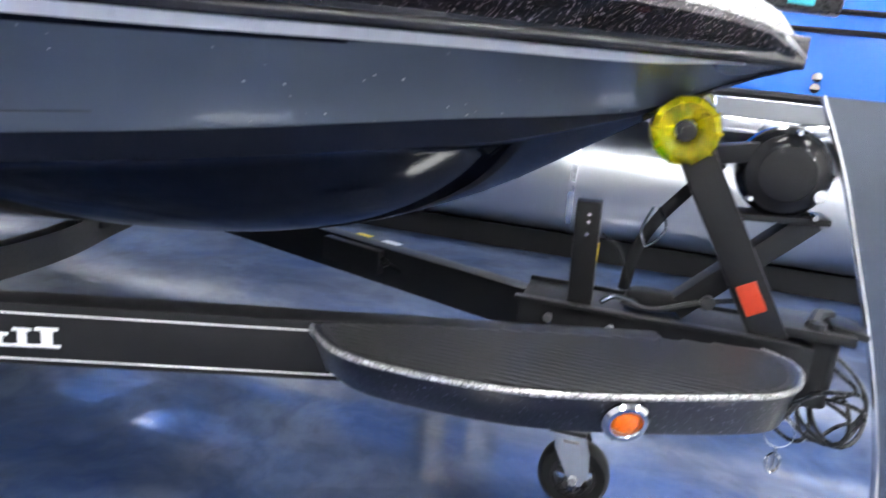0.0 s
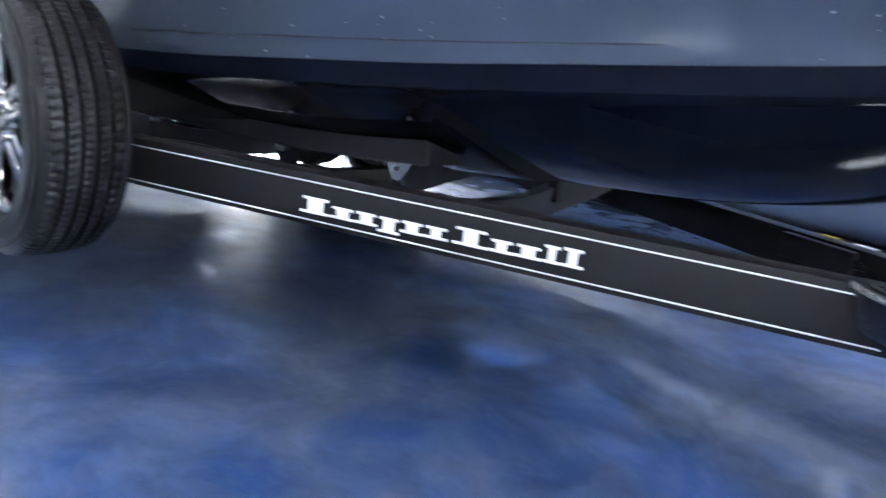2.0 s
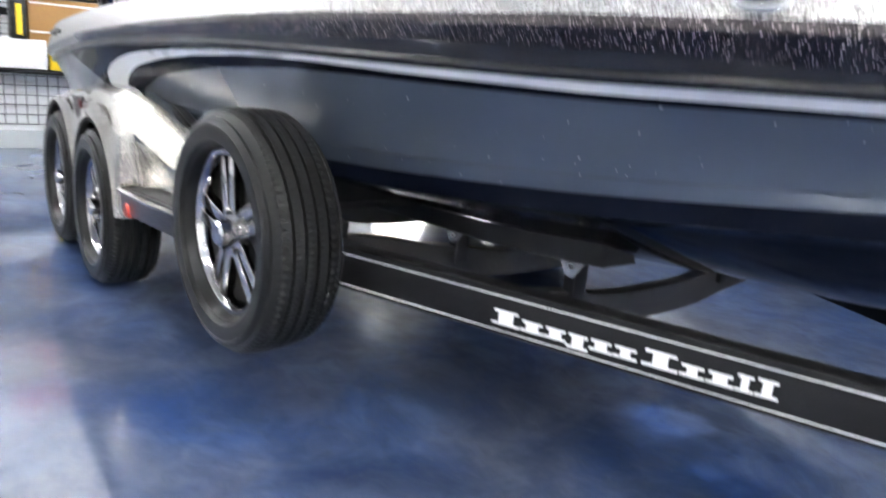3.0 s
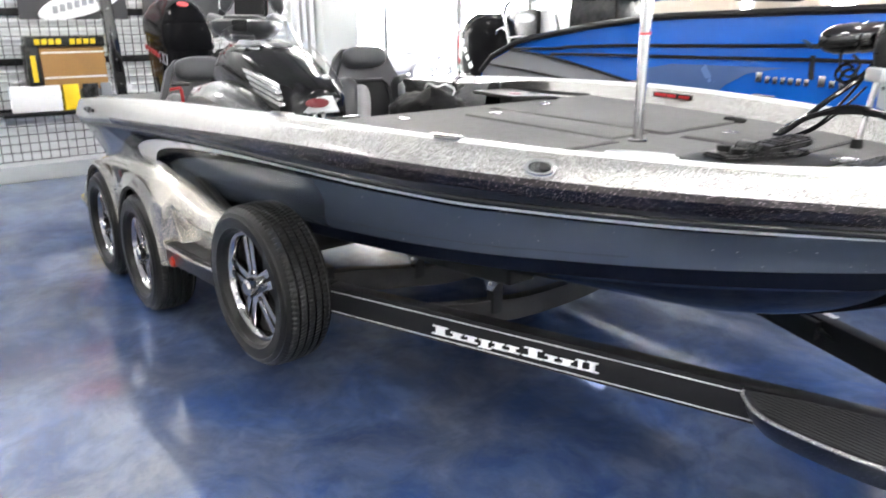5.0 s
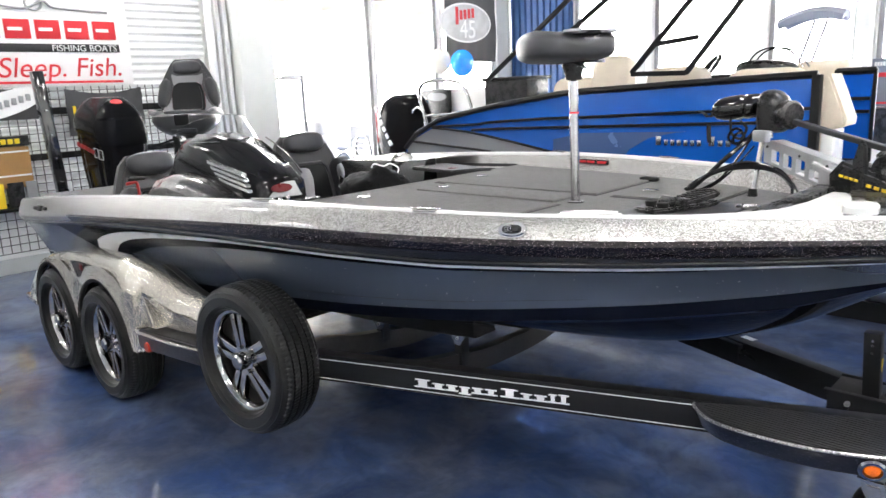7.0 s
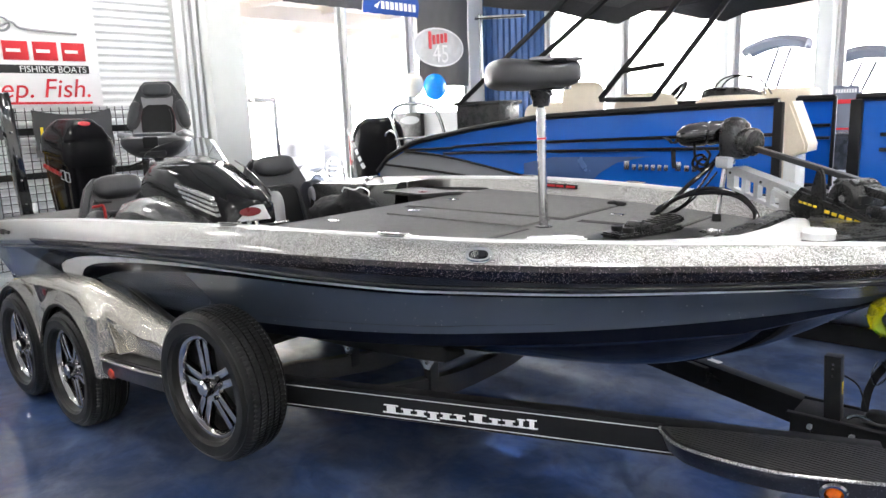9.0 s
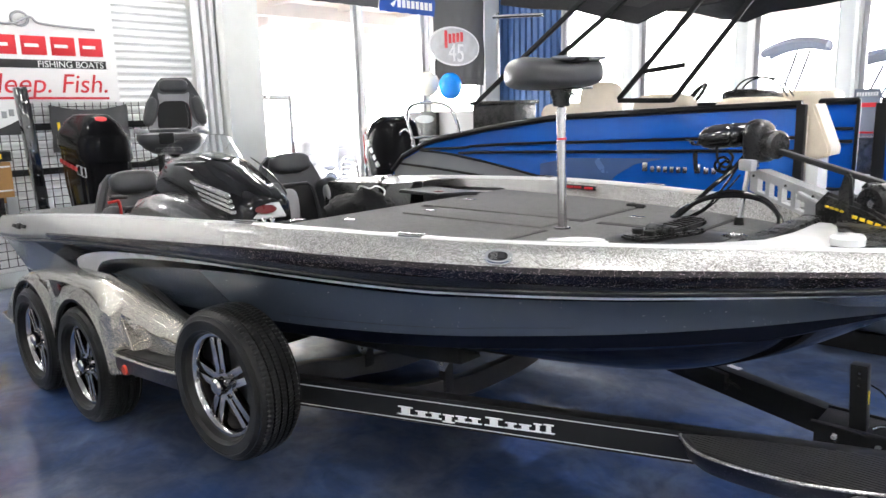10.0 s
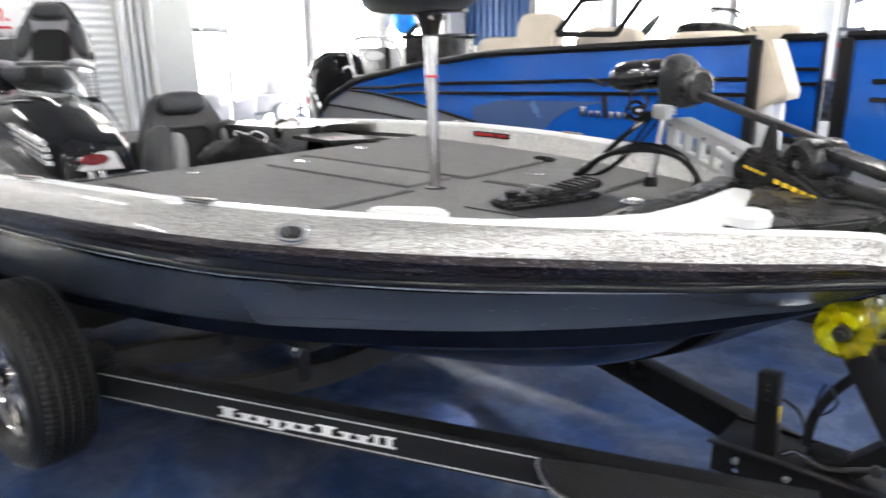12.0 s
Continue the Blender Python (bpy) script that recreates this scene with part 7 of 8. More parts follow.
# deck, tubes
bm = B()
prism(bm, [(-4.45, 2.2), (-4.3, 1.93), (3.7, 1.93), (3.7, 4.1), (-4.3, 4.1), (-4.45, 3.8)], "z", 0.83, 0.91, 0.01)
part("pontoon_deck", bm, M_PONTGREY, pb)
bm = B()
box(bm, (-0.3, 1.935, 0.8), (8.0, 0.03, 0.05), 0.008)
box(bm, (-0.3, 1.915, 0.775), (8.0, 0.016, 0.016), 0.006)
part("deck_edge", bm, M_ALU, pb)
for y in (2.32, 3.72):
    bm = B()
    rws = []
    for k in range(20):
        x = -4.6 + k * 0.45
        r = 0.315 * min(1, 0.05 + (k / 4) ** 0.6) if k < 4 else 0.315
        zc = 0.445 + (0.315 - r) * 0.6
        rws.append([(x, y + r * math.cos(a), zc + r * math.sin(a)) for a in [2 * PI * j / 40 for j in range(40)]])
    loft(bm, rws, close=True, cap=True)
    tbe = part("pontoon_tube", bm, M_TUBE, pb, "brushed aluminium pontoon tube")
    bm = B()
    for x in (-0.35,):
        revolve(bm, [(0.316, x), (0.319, x + 0.004), (0.319, x + 0.03), (0.316, x + 0.034)], (0, y, 0.445), "x", 40)
    part("weld_seam", bm, M_ALU, tbe)
bm = B()
for k in range(9):
    box(bm, (-3.6 + k * 0.85, 3.0, 0.8), (0.06, 2.1, 0.055), 0.004)
part("cross_beam", bm, M_ALU, pb)
cr = thing("boat_cradle", (-0.3, 3.0, 0.0), "black floor cradle under the pontoon boat", "cradle")
for y in (2.32, 3.72):
    bm = B()
    box(bm, (-0.3, y, 0.065), (8.2, 0.14, 0.128), 0.01)
    part("runner", bm, M_POWDER, cr)
for x in (-3.5, -1.2, 1.2, 3.3):
    bm = B()
    box(bm, (x, 3.02, 0.06), (0.1, 1.26, 0.1), 0.006)
    part("cross_bar", bm, M_POWDER, cr)
# lounge seats, helm and wheel
for x, y, w, d, h, z in ((-2.4, 2.2, 0.31, 0.16, 0.5, 1.18), (-1.93, 2.25, 0.44, 0.16, 0.4, 1.18), (-2.7, 2.25, 0.46, 0.16, 0.36, 1.18), (-1.35, 2.3, 0.5, 0.16, 0.36, 1.18), (0.9, 2.2, 1.6, 0.16, 0.42, 1.15)):
    bm = B()
    pillow(bm, (x, y, z + h / 2), (w, d, h), rx(-6), 5)
    part("lounge_back", bm, M_BEIGE, pb, "beige vinyl lounge back")
bm = B()
box(bm, (-1.2, 3.0, 1.25), (0.36, 0.3, 0.66), 0.06, None, 4)
part("helm_seat", bm, M_BEIGE, pb, "beige vinyl helm seat")
bm = B()
prism(bm, [(-0.925, 1.15), (-0.925, 1.49), (-0.893, 1.49), (-0.845, 1.37), (-0.795, 1.24), (-0.8, 1.2), (-0.84, 1.19)], "y", 1.97, 2.2, 0.015)
part("seat_end", bm, M_BEIGE, pb, "beige moulded seat end")
bm = B()
box(bm, (-0.89, 2.085, 1.055), (0.07, 0.2, 0.25), 0.008)
part("seat_base", bm, M_WHITEGEL, pb, "pale moulded seat base")
bm = B()
prism(bm, [(-1.66, 1.1), (-1.7, 1.38), (-1.6, 1.43), (-1.3, 1.43), (-1.14, 1.4), (-1.12, 1.1)], "y", 2.55, 3.1, 0.03)
hl = part("helm", bm, M_BEIGE, pb)
bm = B()
pillow(bm, (-1.5, 2.7, 1.53), (0.38, 0.36, 0.14), ry(4), 3)
part("dash", bm, M_PLASTIC, hl)
for x in (-1.57, -1.45):
    bm = B()
    revolve(bm, [(0, 0), (0.02, 0), (0.02, -0.01), (0, -0.012)], (x, 2.525, 1.525), "y", 16)
    part("gauge", bm, M_CHROME, hl)
bm = B()
for dy in (0.0, 0.12):
    tube(bm, spline([(-1.6, 2.62 + dy, 1.58), (-1.54, 2.62 + dy, 1.65), (-1.44, 2.62 + dy, 1.675), (-1.32, 2.62 + dy, 1.64), (-1.24, 2.62 + dy, 1.54)], 5), 0.006, 6)
part("helm_rail", bm, M_CHROME, hl)
bm = B()
c = Vector((-1.88, 2.55, 1.52))
tube(bm, [c + rz(35) @ ry(-50) @ Vector((0.16 * math.cos(a), 0.16 * math.sin(a), 0)) for a in [k * PI / 14 for k in range(28)]], 0.015, 8, closed=True)
for a in (0.4, 2.5, 4.6):
    tube(bm, [c, c + rz(35) @ ry(-50) @ Vector((0.16 * math.cos(a), 0.16 * math.sin(a), 0))], 0.011, 6)
part("helm_wheel", bm, M_PLASTIC, hl)
bm = B()
box(bm, (-3.32, 2.25, 1.42), (0.44, 0.3, 0.28), 0.03)
box(bm, (-3.32, 2.25, 1.56), (0.47, 0.33, 0.03), 0.01)
part("storage_box", bm, M_PLASTIC, pb, "black bow storage box")
# bimini
bi = thing("bimini_top", (-2.6, 2.9, 1.4), "black folding bimini canopy frame over the pontoon boat", "canopy")
for a, b in (((-3.45, 1.56), (-2.25, 2.385)), ((-2.75, 1.81), (-2.02, 2.285)), ((-2.17, 1.55), (-1.6, 2.16)), ((-1.78, 1.53), (-1.25, 2.18)), ((-2.0, 1.73), (-1.7, 1.755)), ((-2.17, 1.545), (-1.78, 1.535))):
    bm = B()
    beam(bm, (a[0], 2.05, a[1]), (b[0], 2.05, b[1]), 0.03, 0.033, 0.008)
    part("bow_tube", bm, M_POWDER, bi)
bm = B()
tube(bm, [(-3.22, 2.05, 1.72), (-3.22, 2.05, 2.24)], 0.012, 8)
tube(bm, [(-3.26, 2.05, 2.21), (-2.8, 2.05, 2.18)], 0.014, 8)
part("brace", bm, M_STEEL, bi)
bm = B()
rws = []
for x, z in ((-3.2, 2.3), (-2.9, 2.24), (-2.55, 2.19), (-2.26, 2.1), (-2.05, 2.05), (-1.85, 2.11), (-1.55, 2.12), (-1.2, 2.15)):
    rws.append([(x, y, z + dz) for y, dz in ((2.06, 0.0), (2.1, 0.1), (2.3, 0.22), (2.9, 0.32), (3.5, 0.3), (4.0, 0.15))])
loft(bm, rws)
bmesh.ops.solidify(bm, geom=bm.faces[:], thickness=0.02)
part("canopy", bm, mat("black_canopy_cloth", (0.02, 0.02, 0.022), 0.8, bump=0.2, scale=60, vary=0.2), bi)

# ---- outboard, ladder and shelf past the bow ----
def side_engine(cx, cy, zb):
    e = thing("outboard_motor", (cx, cy, zb), "black outboard motor on a display stand with white lettering", "outboard motor")
    rws = []
    for z, r0, r1, dx in ((zb + 0.55, 0.25, 0.16, 0.06), (zb + 0.7, 0.36, 0.22, 0.02), (zb + 1.0, 0.4, 0.25, 0.0), (zb + 1.25, 0.37, 0.24, 0.02), (zb + 1.38, 0.3, 0.2, 0.04), (zb + 1.46, 0.17, 0.13, 0.06)):
        rws.append([(cx + dx + r0 * math.copysign(abs(math.cos(a)) ** 0.8, math.cos(a)), cy + r1 * math.sin(a), z) for a in [2 * PI * k / 24 for k in range(24)]])
    bm = B()
    loft(bm, rws, close=True, cap=True)
    cwl = part("cowl", bm, M_MOTORBLACK, e, angle=50)
    bm = B()
    box(bm, (cx, cy, zb + 0.4), (0.2, 0.16, 0.8), 0.04)
    part("leg", bm, M_PLASTIC, e)
    for k in range(6):
        bm = B()
        box(bm, (cx - 0.24 + 0.05 * k, cy - 0.215 - 0.006 * k, zb + 1.31 - 0.078 * k), (0.06, 0.03, 0.045), 0.003, ry(57))
        part("print_mark", bm, M_WHITE, cwl, "white letter shown as a bar")
    for dx in (0.0, 0.035):
        bm = B()
        beam(bm, (cx - 0.345 + dx, cy - 0.13, zb + 1.25 + dx), (cx - 0.24 + dx, cy - 0.215, zb + 0.92 + dx), 0.012, 0.02, 0.002)
        part("red_line", bm, M_RED, cwl)
    return e


side_engine(-5.84, 3.35, 0.0)
ld = thing("boarding_ladder", (-5.1, 3.1, 0.9), "bent stainless boarding rails", "ladder")
bm = B()
tube(bm, spline([(-5.26, 3.2, 0.9), (-5.34, 3.2, 1.2), (-5.42, 3.2, 1.46), (-5.3, 3.2, 1.583), (-4.93, 3.2, 1.587), (-4.74, 3.2, 1.5), (-4.64, 3.2, 1.28), (-4.62, 3.2, 1.1)], 6), 0.018, 8)
part("rail", bm, M_STEEL, ld)
for x0, w, h in ((-5.55, 0.2, 1.3), (-5.0, 0.36, 1.24), (-6.14, 0.26, 1.0), (-6.58, 0.27, 0.98)):
    bm = B()
    tube(bm, spline([(x0, 3.2, 0.7), (x0, 3.2, h - 0.1), (x0 + 0.07, 3.2, h), (x0 + w - 0.07, 3.2, h), (x0 + w, 3.2, h - 0.1), (x0 + w + 0.02, 3.2, 0.7)], 5), 0.015, 8)
    part("rail", bm, M_STEEL, ld)
bm = B()
tube(bm, [(-5.36, 3.19, 1.22), (-4.7, 3.19, 1.25)], 0.012, 8)
part("rung", bm, M_STEEL, ld)
for z in (0.74, 0.8, 0.86, 0.92):
    bm = B()
    tube(bm, [(-6.58, 3.19, z), (-6.33, 3.19, z)], 0.014, 8)
    part("rung", bm, M_STEEL, ld)
bm = B()
box(bm, (-5.6, 4.3, 0.75), (1.6, 0.5, 1.5), 0.02)
cab = solo("display_counter", bm, mat("counter_laminate", (0.55, 0.55, 0.55), 0.4, vary=0.05, scale=8), "grey white display counter by the windows", "counter")
bm = B()
box(bm, (-5.93, 4.0, 1.26), (0.47, 0.06, 0.48), 0.01)
bx = thing("display_sign", (-5.93, 3.95, 1.02), "black display sign with an oval mark", "sign")
part("board", bm, M_PLASTIC, bx)
bm = B()
prism(bm, [(-5.88 + 0.16 * math.cos(a), 1.41 + 0.05 * math.sin(a)) for a in [k * PI / 12 for k in range(24)]], "y", 3.962, 3.968)
part("oval_mark", bm, M_GREYPRINT, bx)
bm = B()
for x, c in ((-6.03, 1.82),):
    pillow(bm, (x + 0.02, 4.6, c), (0.3, 0.3, 0.34), None, 2.1)
solo("balloon", bm, M_BALLOONB, "shiny blue party balloon", "balloon", "balloons")
bm = B()
pillow(bm, (-6.32, 4.5, 1.86), (0.3, 0.3, 0.32), None, 2.1)
solo("balloon", bm, M_BALLOONW, "cream white party balloon", "balloon", "balloons")
bm = B()
for x, z in ((-6.01, 1.82), (-6.32, 1.86)):
    tube(bm, [(x, 4.55, z - 0.16), (-6.2, 4.45, 1.5)], 0.004, 5)
solo("balloon_string", bm, M_WHITE, "white balloon strings tied to the counter", "string")

# ---- banners and the west wall's display ----
def hung(name, x, y0, y1, z0, z1, material, label, category="banner", sag=0.02, drape=0.01):
    """A cloth on the west wall, with folds."""
    n = 28
    bm = B()
    rws = []
    for k in range(n + 1):
        y = y0 + (y1 - y0) * k / n
        rws.append([(x + sag * math.sin(k * 1.1 + 2 * j) * (0.3 + 0.7 * j / 6) , y, z1 - drape * math.sin(PI * k / n) * (1 - j / 6) - (z1 - z0) * j / 6) for j in range(7)])
    loft(bm, rws)
    bmesh.ops.solidify(bm, geom=bm.faces[:], thickness=0.004)
    return solo(name, bm, material, label, category)


b1 = hung("banner", WX + 0.3, 5.1, 6.2, 1.87, 3.3, M_BANNER, "black vertical banner with a white oval mark")
bm = B()
prism(bm, [(5.5 + 0.55 * math.cos(a), 2.41 + 0.275 * math.sin(a)) for a in [k * PI / 16 for k in range(32)]], "x", WX + 0.335, WX + 0.34)
ov = part("oval_mark", bm, M_WHITE, b1, smooth=False)
bm = B()
prism(bm, [(5.5 + 0.52 * math.cos(a), 2.41 + 0.25 * math.sin(a)) for a in [k * PI / 16 for k in range(32)]], "x", WX + 0.341, WX + 0.344)
part("oval_field", bm, mat("pale_grey_print", (0.5, 0.5, 0.51), 0.5, vary=0.3, scale=8), ov, smooth=False)
for k in range(5):
    bm = B()
    box(bm, (WX + 0.349, 5.3 + k * 0.085, 2.5 + 0.012 * k), (0.006, 0.06, 0.13 if k else 0.24), 0.01)
    part("red_mark", bm, M_RED, ov, "red letter shown as a bar")
writing("number", "45", 0.36, Matrix.Translation((WX + 0.35, 5.52, 2.2)) @ Matrix.Rotation(PI / 2, 4, "Z") @ Matrix.Rotation(PI / 2, 4, "X"), M_WHITE, ov, 0.004)
b2 = hung("flag", WX + 0.35, 4.05, 5.08, 2.79, 3.3, M_BANNERBLUE, "blue pennant flag with white lettering", "flag")
for k in range(8):
    bm = B()
    box(bm, (WX + 0.39, 4.36 + k * 0.085, 2.9), (0.006, 0.06, 0.1), 0.004)
    part("print_mark", bm, M_WHITE, b2, "white letter shown as a bar")
bm = B()
prism(bm, [(4.2, 2.88), (4.32, 2.95), (4.26, 2.85)], "x", WX + 0.386, WX + 0.392)
part("emblem", bm, M_WHITE, b2, "white pointed emblem")
hung("flag", WX + 0.35, 2.8, 4.03, 2.82, 3.3, M_BANNER, "dark camouflage pennant flag", "flag")

bm = B()
tube(bm, [(WX + 0.32, 2.7, 3.3), (WX + 0.32, 6.4, 3.3)], 0.015, 8)
for y in (2.75, 4.04, 5.06, 6.3):
    box(bm, (WX + 0.16, y, 3.3), (0.33, 0.02, 0.03), 0.003)
solo("banner_rod", bm, M_FRAME, "thin metal rod that carries the banners", "trim", kind="structure")
sg = thing("wall_sign", (WX + 0.04, -0.4, 1.7), "white vinyl sign with red lettering and a slogan", "sign")
bm = B()
box(bm, (WX + 0.045, -0.62, 2.2), (0.012, 2.7, 1.02), 0.004)
sb = part("sheet", bm, mat("white_vinyl_sheet", (0.82, 0.82, 0.82), 0.4, vary=0.03, scale=5, bump=0.1), sg)
bm = B()
box(bm, (WX + 0.053, -0.55, 2.035), (0.004, 2.35, 0.075), 0.001)
part("black_band", bm, M_DULLBLACK, sb)
TXT = Matrix.Rotation(PI / 2, 4, "Z") @ Matrix.Rotation(PI / 2, 4, "X")
writing("band_words", "FISHING BOATS", 0.085, Matrix.Translation((WX + 0.057, 0.6, 2.006)) @ TXT, M_WHITE, sb, 0.001, align="RIGHT")
for k in range(7):
    y = 0.5 - k * 0.255
    bm = B()
    box(bm, (WX + 0.054, y, 2.2), (0.006, 0.215, 0.17), 0.004)
    part("name_mark", bm, M_RED, sb, "red letter shown as a bar")
    bm = B()
    box(bm, (WX + 0.0585, y - 0.02, 2.2), (0.002, 0.12, 0.03), 0)
    part("letter_gap", bm, M_WHITE, sb, smooth=False)
bm = B()
tube(bm, spline([(WX + 0.055, -0.5, 2.42), (WX + 0.055, -0.2, 2.38), (WX + 0.055, -0.02, 2.45), (WX + 0.055, 0.06, 2.4), (WX + 0.055, 0.3, 2.38), (WX + 0.055, 0.55, 2.37)], 6), 0.012, 6)
tube(bm, [(WX + 0.055, -0.1 + 0.07 * math.cos(a), 2.43 + 0.06 * math.sin(a)) for a in [k * PI / 10 for k in range(20)]], 0.012, 6, closed=True)
part("emblem", bm, M_GREYPRINT, sb)
writing("slogan", "Eat. Sleep. Fish.", 0.25, Matrix.Translation((WX + 0.056, 0.62, 1.775)) @ TXT @ Matrix(((1, 0.2, 0, 0), (0, 1, 0, 0), (0, 0, 1, 0), (0, 0, 0, 1))), M_RED, sb, 0.001, align="RIGHT")
bm = B()
beam(bm, (WX + 0.056, -1.9, 1.74), (WX + 0.056, 0.62, 1.72), 0.004, 0.022, 0)
part("underline", bm, M_RED, sb, smooth=False)

# wire grid panels on the wall
gd = thing("wire_grid", (WX + 0.08, -0.6, 0.15), "black wire grid on the wall for hanging goods", "wire grid")
bm = B()
gy0, gy1, gz0, gz1 = -4.2, 1.3, 0.2, 1.68
k = 0
y = gy0
while y <= gy1:
    box(bm, (WX + 0.09, y, (gz0 + gz1) / 2), (0.006, 0.006, gz1 - gz0))
    y += 0.076
z = gz0
while z <= gz1:
    box(bm, (WX + 0.096, (gy0 + gy1) / 2, z), (0.006, gy1 - gy0, 0.006))
    z += 0.076
part("wire", bm, M_POWDER, gd, smooth=False)
bm = B()
for z in (0.62, 1.05, 1.46):
    box(bm, (WX + 0.07, (gy0 + gy1) / 2, z), (0.02, gy1 - gy0, 0.06), 0.004)
part("strut", bm, M_POWDER, gd)
cl1 = hung("banner", WX + 0.13, 0.02, 0.75, 1.22, 1.66, M_BANNER, "black cloth banner with a yellow letter", sag=0.025, drape=0.05)
bm = B()
for y in (0.08, 0.18):
    box(bm, (WX + 0.16, y, 1.44), (0.006, 0.026, 0.12), 0.002)
box(bm, (WX + 0.16, 0.13, 1.44), (0.006, 0.1, 0.024), 0.002)
part("letter", bm, M_YELLOWPRINT, cl1)
cl2 = hung("banner", WX + 0.13, -1.0, -0.12, 1.4, 1.68, M_BANNER, "dark banner with a white oval mark", sag=0.008)
bm = B()
prism(bm, [(-0.5 + 0.36 * math.cos(a), 1.54 + 0.11 * math.sin(a) + 0.1 * math.cos(a)) for a in [k * PI / 12 for k in range(24)]], "x", WX + 0.145, WX + 0.15)
ov2 = part("oval_mark", bm, M_WHITE, cl2, smooth=False)
for k in range(8):
    bm = B()
    box(bm, (WX + 0.153, -0.72 + k * 0.06, 1.48 + 0.0165 * k), (0.004, 0.042, 0.06), 0.001)
    part("print_mark", bm, M_GREYPRINT, ov2, "grey letter shown as a bar")
bxs = thing("display_box", (WX + 0.22, -0.72, 0.7), "brown and black motor display box hung on the grid", "display box")
bm = B()
box(bm, (WX + 0.2, -0.66, 0.99), (0.16, 0.52, 0.36), 0.008)
bb = part("carton", bm, M_CARTON, bxs)
bm = B()
box(bm, (WX + 0.21, -0.7, 1.22), (0.16, 0.62, 0.09), 0.006)
box(bm, (WX + 0.21, -0.98, 1.02), (0.16, 0.11, 0.34), 0.006)
hd = part("header_card", bm, M_PLASTIC, bxs)
for k in range(9):
    bm = B()
    if k != 4:
        box(bm, (WX + 0.2925, -0.93 + k * 0.055, 1.22), (0.004, 0.042, 0.045), 0.001)
    else:
        box(bm, (WX + 0.2925, -0.98, 1.0), (0.004, 0.04, 0.22), 0.001)
    part("print_mark", bm, M_YELLOWPRINT, hd, "yellow letter shown as a bar")
bm = B()
for z in (1.13, 0.92):
    box(bm, (WX + 0.283, -0.66, z), (0.004, 0.5, 0.015), 0.001)
part("rail_mark", bm, M_WHITE, bb)
for y, m_, w in ((-1.0, M_WHITE, 0.4), (-0.72, M_YELLOWPRINT, 0.14), (-0.56, M_PLASTIC, 0.14), (-0.43, M_GREYPRINT, 0.1)):
    bm = B()
    box(bm, (WX + 0.26, y, 0.75), (0.06, w - 0.01, 0.22), 0.004)
    solo("leaflet_box", bm, m_, "small printed leaflet box on the grid shelf", "box", "leaflet boxes")
bm = B()
box(bm, (WX + 0.18, -0.8, 0.62), (0.3, 0.95, 0.02), 0.004)
solo("grid_shelf", bm, M_POWDER, "black shelf hooked to the wire grid", "shelf")

# ---- shapes in the lot outside ----


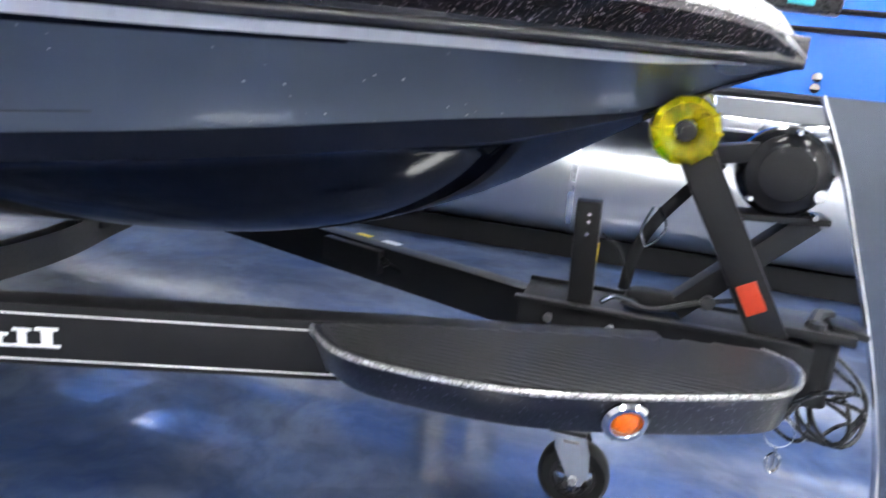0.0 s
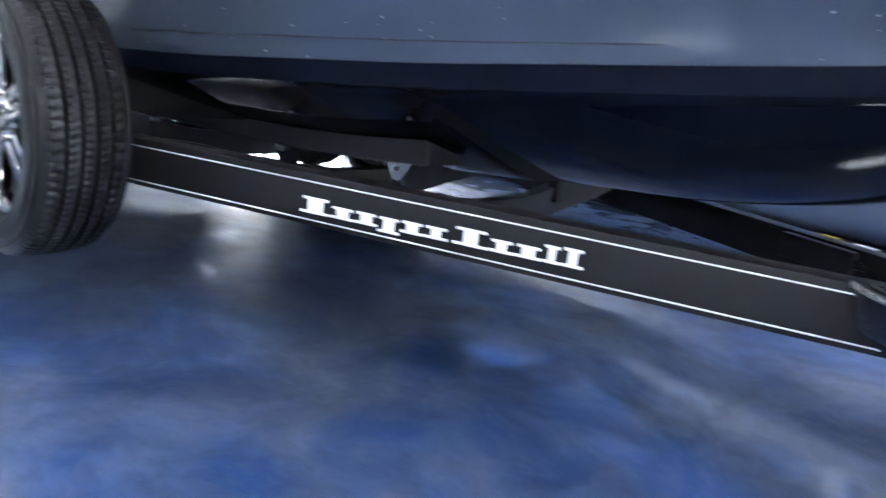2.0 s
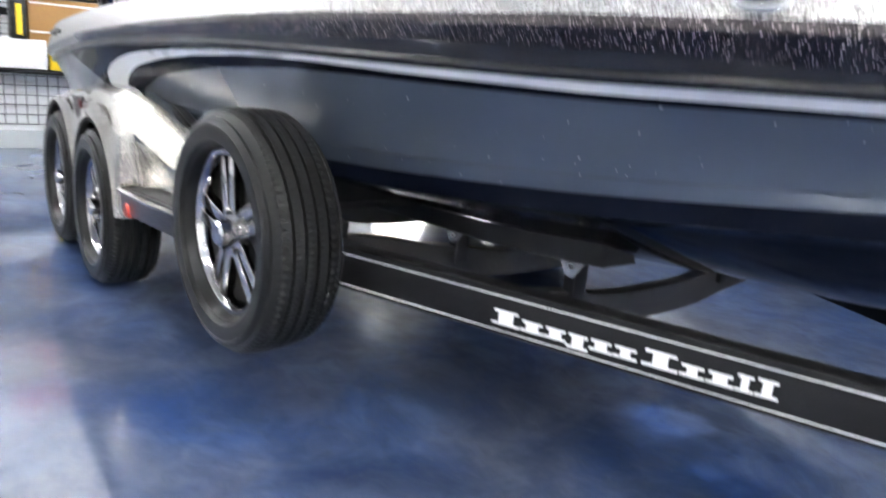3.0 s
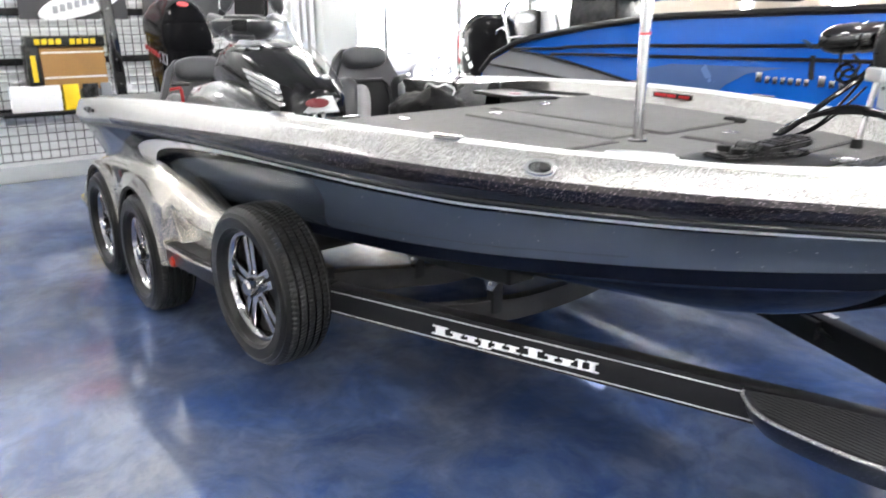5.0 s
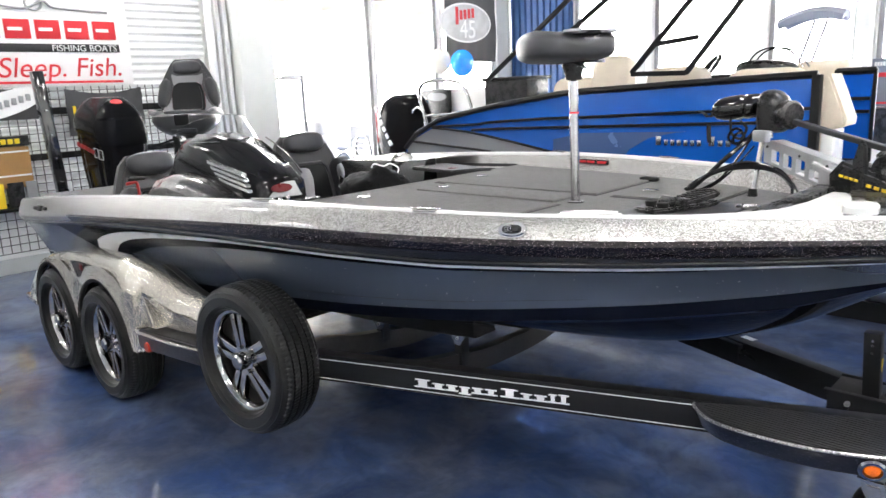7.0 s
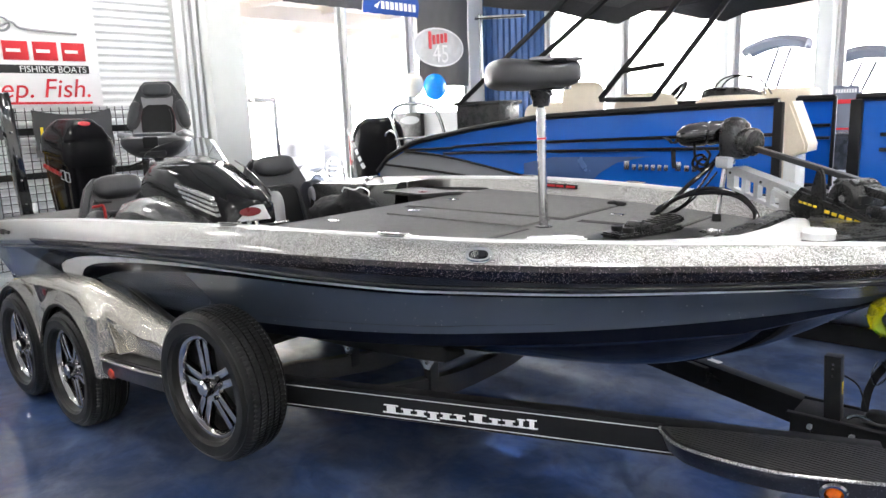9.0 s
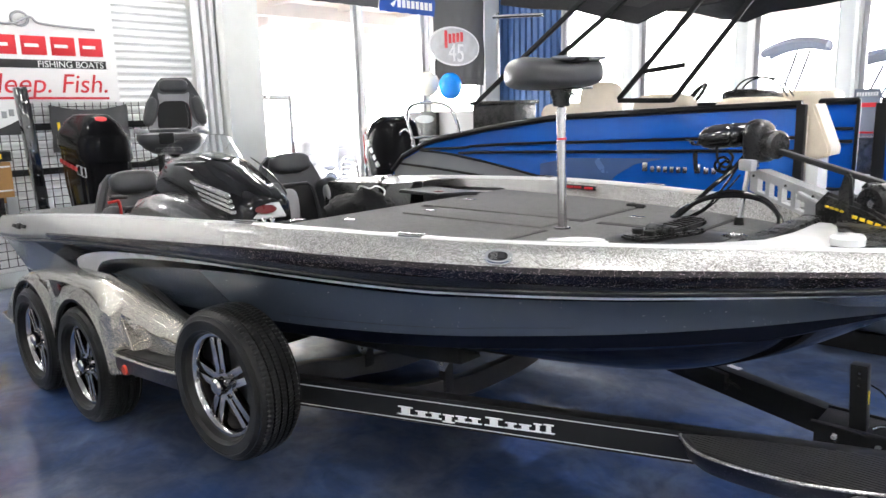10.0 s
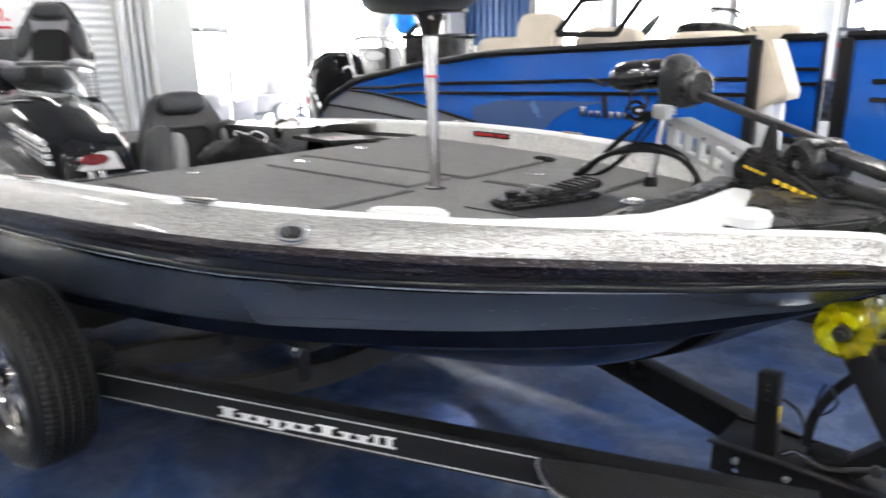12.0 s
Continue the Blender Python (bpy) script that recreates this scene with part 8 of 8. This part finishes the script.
def lot_boat(x, y, s, h, turn=0.0):
    """A small boat on its trailer, parked outside."""
    bt = thing("parked_boat", (x, y, 0), "dark boat parked in the bright lot outside", "boat", "boats outside")
    bm = B()
    rws = []
    turned = Matrix.Translation((x, y, 0)) @ Matrix.Rotation(radians(turn), 4, "Z")

    def settle(bm):
        bmesh.ops.transform(bm, matrix=turned, verts=bm.verts[:])
        return bm
    for u in (0.0, 0.15, 0.4, 0.7, 0.9, 1.0):
        w = s * 0.22 * (0.75 + 0.25 * math.sin(PI * min(u, 0.5))) * (1 - max(0, u - 0.5) ** 2 * 3.6)
        zz = h * (0.75 + 0.3 * u * u)
        rws.append([(s * (u - 0.5), -w, zz), (s * (u - 0.5), -w * 0.8, zz * 0.45), (s * (u - 0.5), 0, zz * 0.3), (s * (u - 0.5), w * 0.8, zz * 0.45), (s * (u - 0.5), w, zz)])
    loft(bm, rws, close=True, cap=True)
    part("hull", settle(bm), M_FARDARK, bt)
    bm = B()
    pillow(bm, (-0.12 * s, 0, h * 0.95), (s * 0.3, s * 0.3, h * 0.5), None, 3)
    part("cover", settle(bm), M_FARDARK, bt)
    for k in (-1, 1):
        bm = B()
        revolve(bm, [(0, -0.06), (0.2, -0.06), (0.22, 0.0), (0.2, 0.06), (0, 0.06)], (-0.15 * s, k * s * 0.2, 0.22), "y", 16)
        part("wheel", settle(bm), M_FARDARK, bt)
    return bt


lot_boat(-12.2, 5.7, 1.3, 0.62, 70)
lot_boat(-13.0, 7.6, 1.7, 0.8, 100)
lot_boat(-14.2, 9.6, 1.9, 0.8, 80)
# a boat with a raised canopy beyond the long window
for x0, x1, z, nm in ((-4.25, -3.2, 2.45, 0), (-2.95, -1.9, 2.13, 1)):
    cnp = lot_boat((x0 + x1) / 2 - 0.2, 10.95, 1.7, 1.0, 0)
    bm = B()
    rws = []
    for k in range(9):
        u = k / 8
        zz = z - 0.16 + 0.28 * math.sin(PI * (0.15 + 0.6 * u)) - (0.0 if nm else 0.04)
        rws.append([(x0 + (x1 - x0) * u, 10.7 + 0.5 * v, zz + 0.1 * math.sin(PI * v) - 0.05) for v in (0, 0.33, 0.66, 1)])
    loft(bm, rws)
    bmesh.ops.solidify(bm, geom=bm.faces[:], thickness=0.12)
    part("canopy", bm, M_FARCLOTH, cnp)
    for x in (x0 + 0.55, x0 + 0.75):
        bm = B()
        tube(bm, [(x, 10.95, z - 0.1), (x - 0.45, 10.95, 0.9)], 0.025, 6)
        part("bow_tube", bm, M_FARCLOTH, cnp)
# poster on the long window
ps = thing("window_poster", (-1.65, 6.86, 1.18), "dark blue window poster with a red strip", "poster")
bm = B()
box(bm, (-1.7, 6.87, 1.3), (0.27, 0.006, 0.64), 0.001)
sh = part("sheet", bm, M_FARCLOTH, ps)
bm = B()
box(bm, (-1.7, 6.864, 1.44), (0.25, 0.004, 0.05), 0.001)
part("red_strip", bm, M_RED, sh)
bm = B()
box(bm, (-1.7, 6.864, 1.13), (0.25, 0.004, 0.022), 0.001)
part("red_strip", bm, M_RED, sh)
for k in range(8):
    bm = B()
    box(bm, (-1.8 + 0.028 * k, 6.864, 1.56), (0.02, 0.004, 0.045), 0.001)
    part("print_mark", bm, M_WHITE, sh)
bm = B()
box(bm, (-1.62, 6.5, 0.55), (0.9, 0.5, 1.1), 0.02)
solo("storage_cabinet", bm, M_PLASTIC, "black cabinet below the window poster", "cabinet")
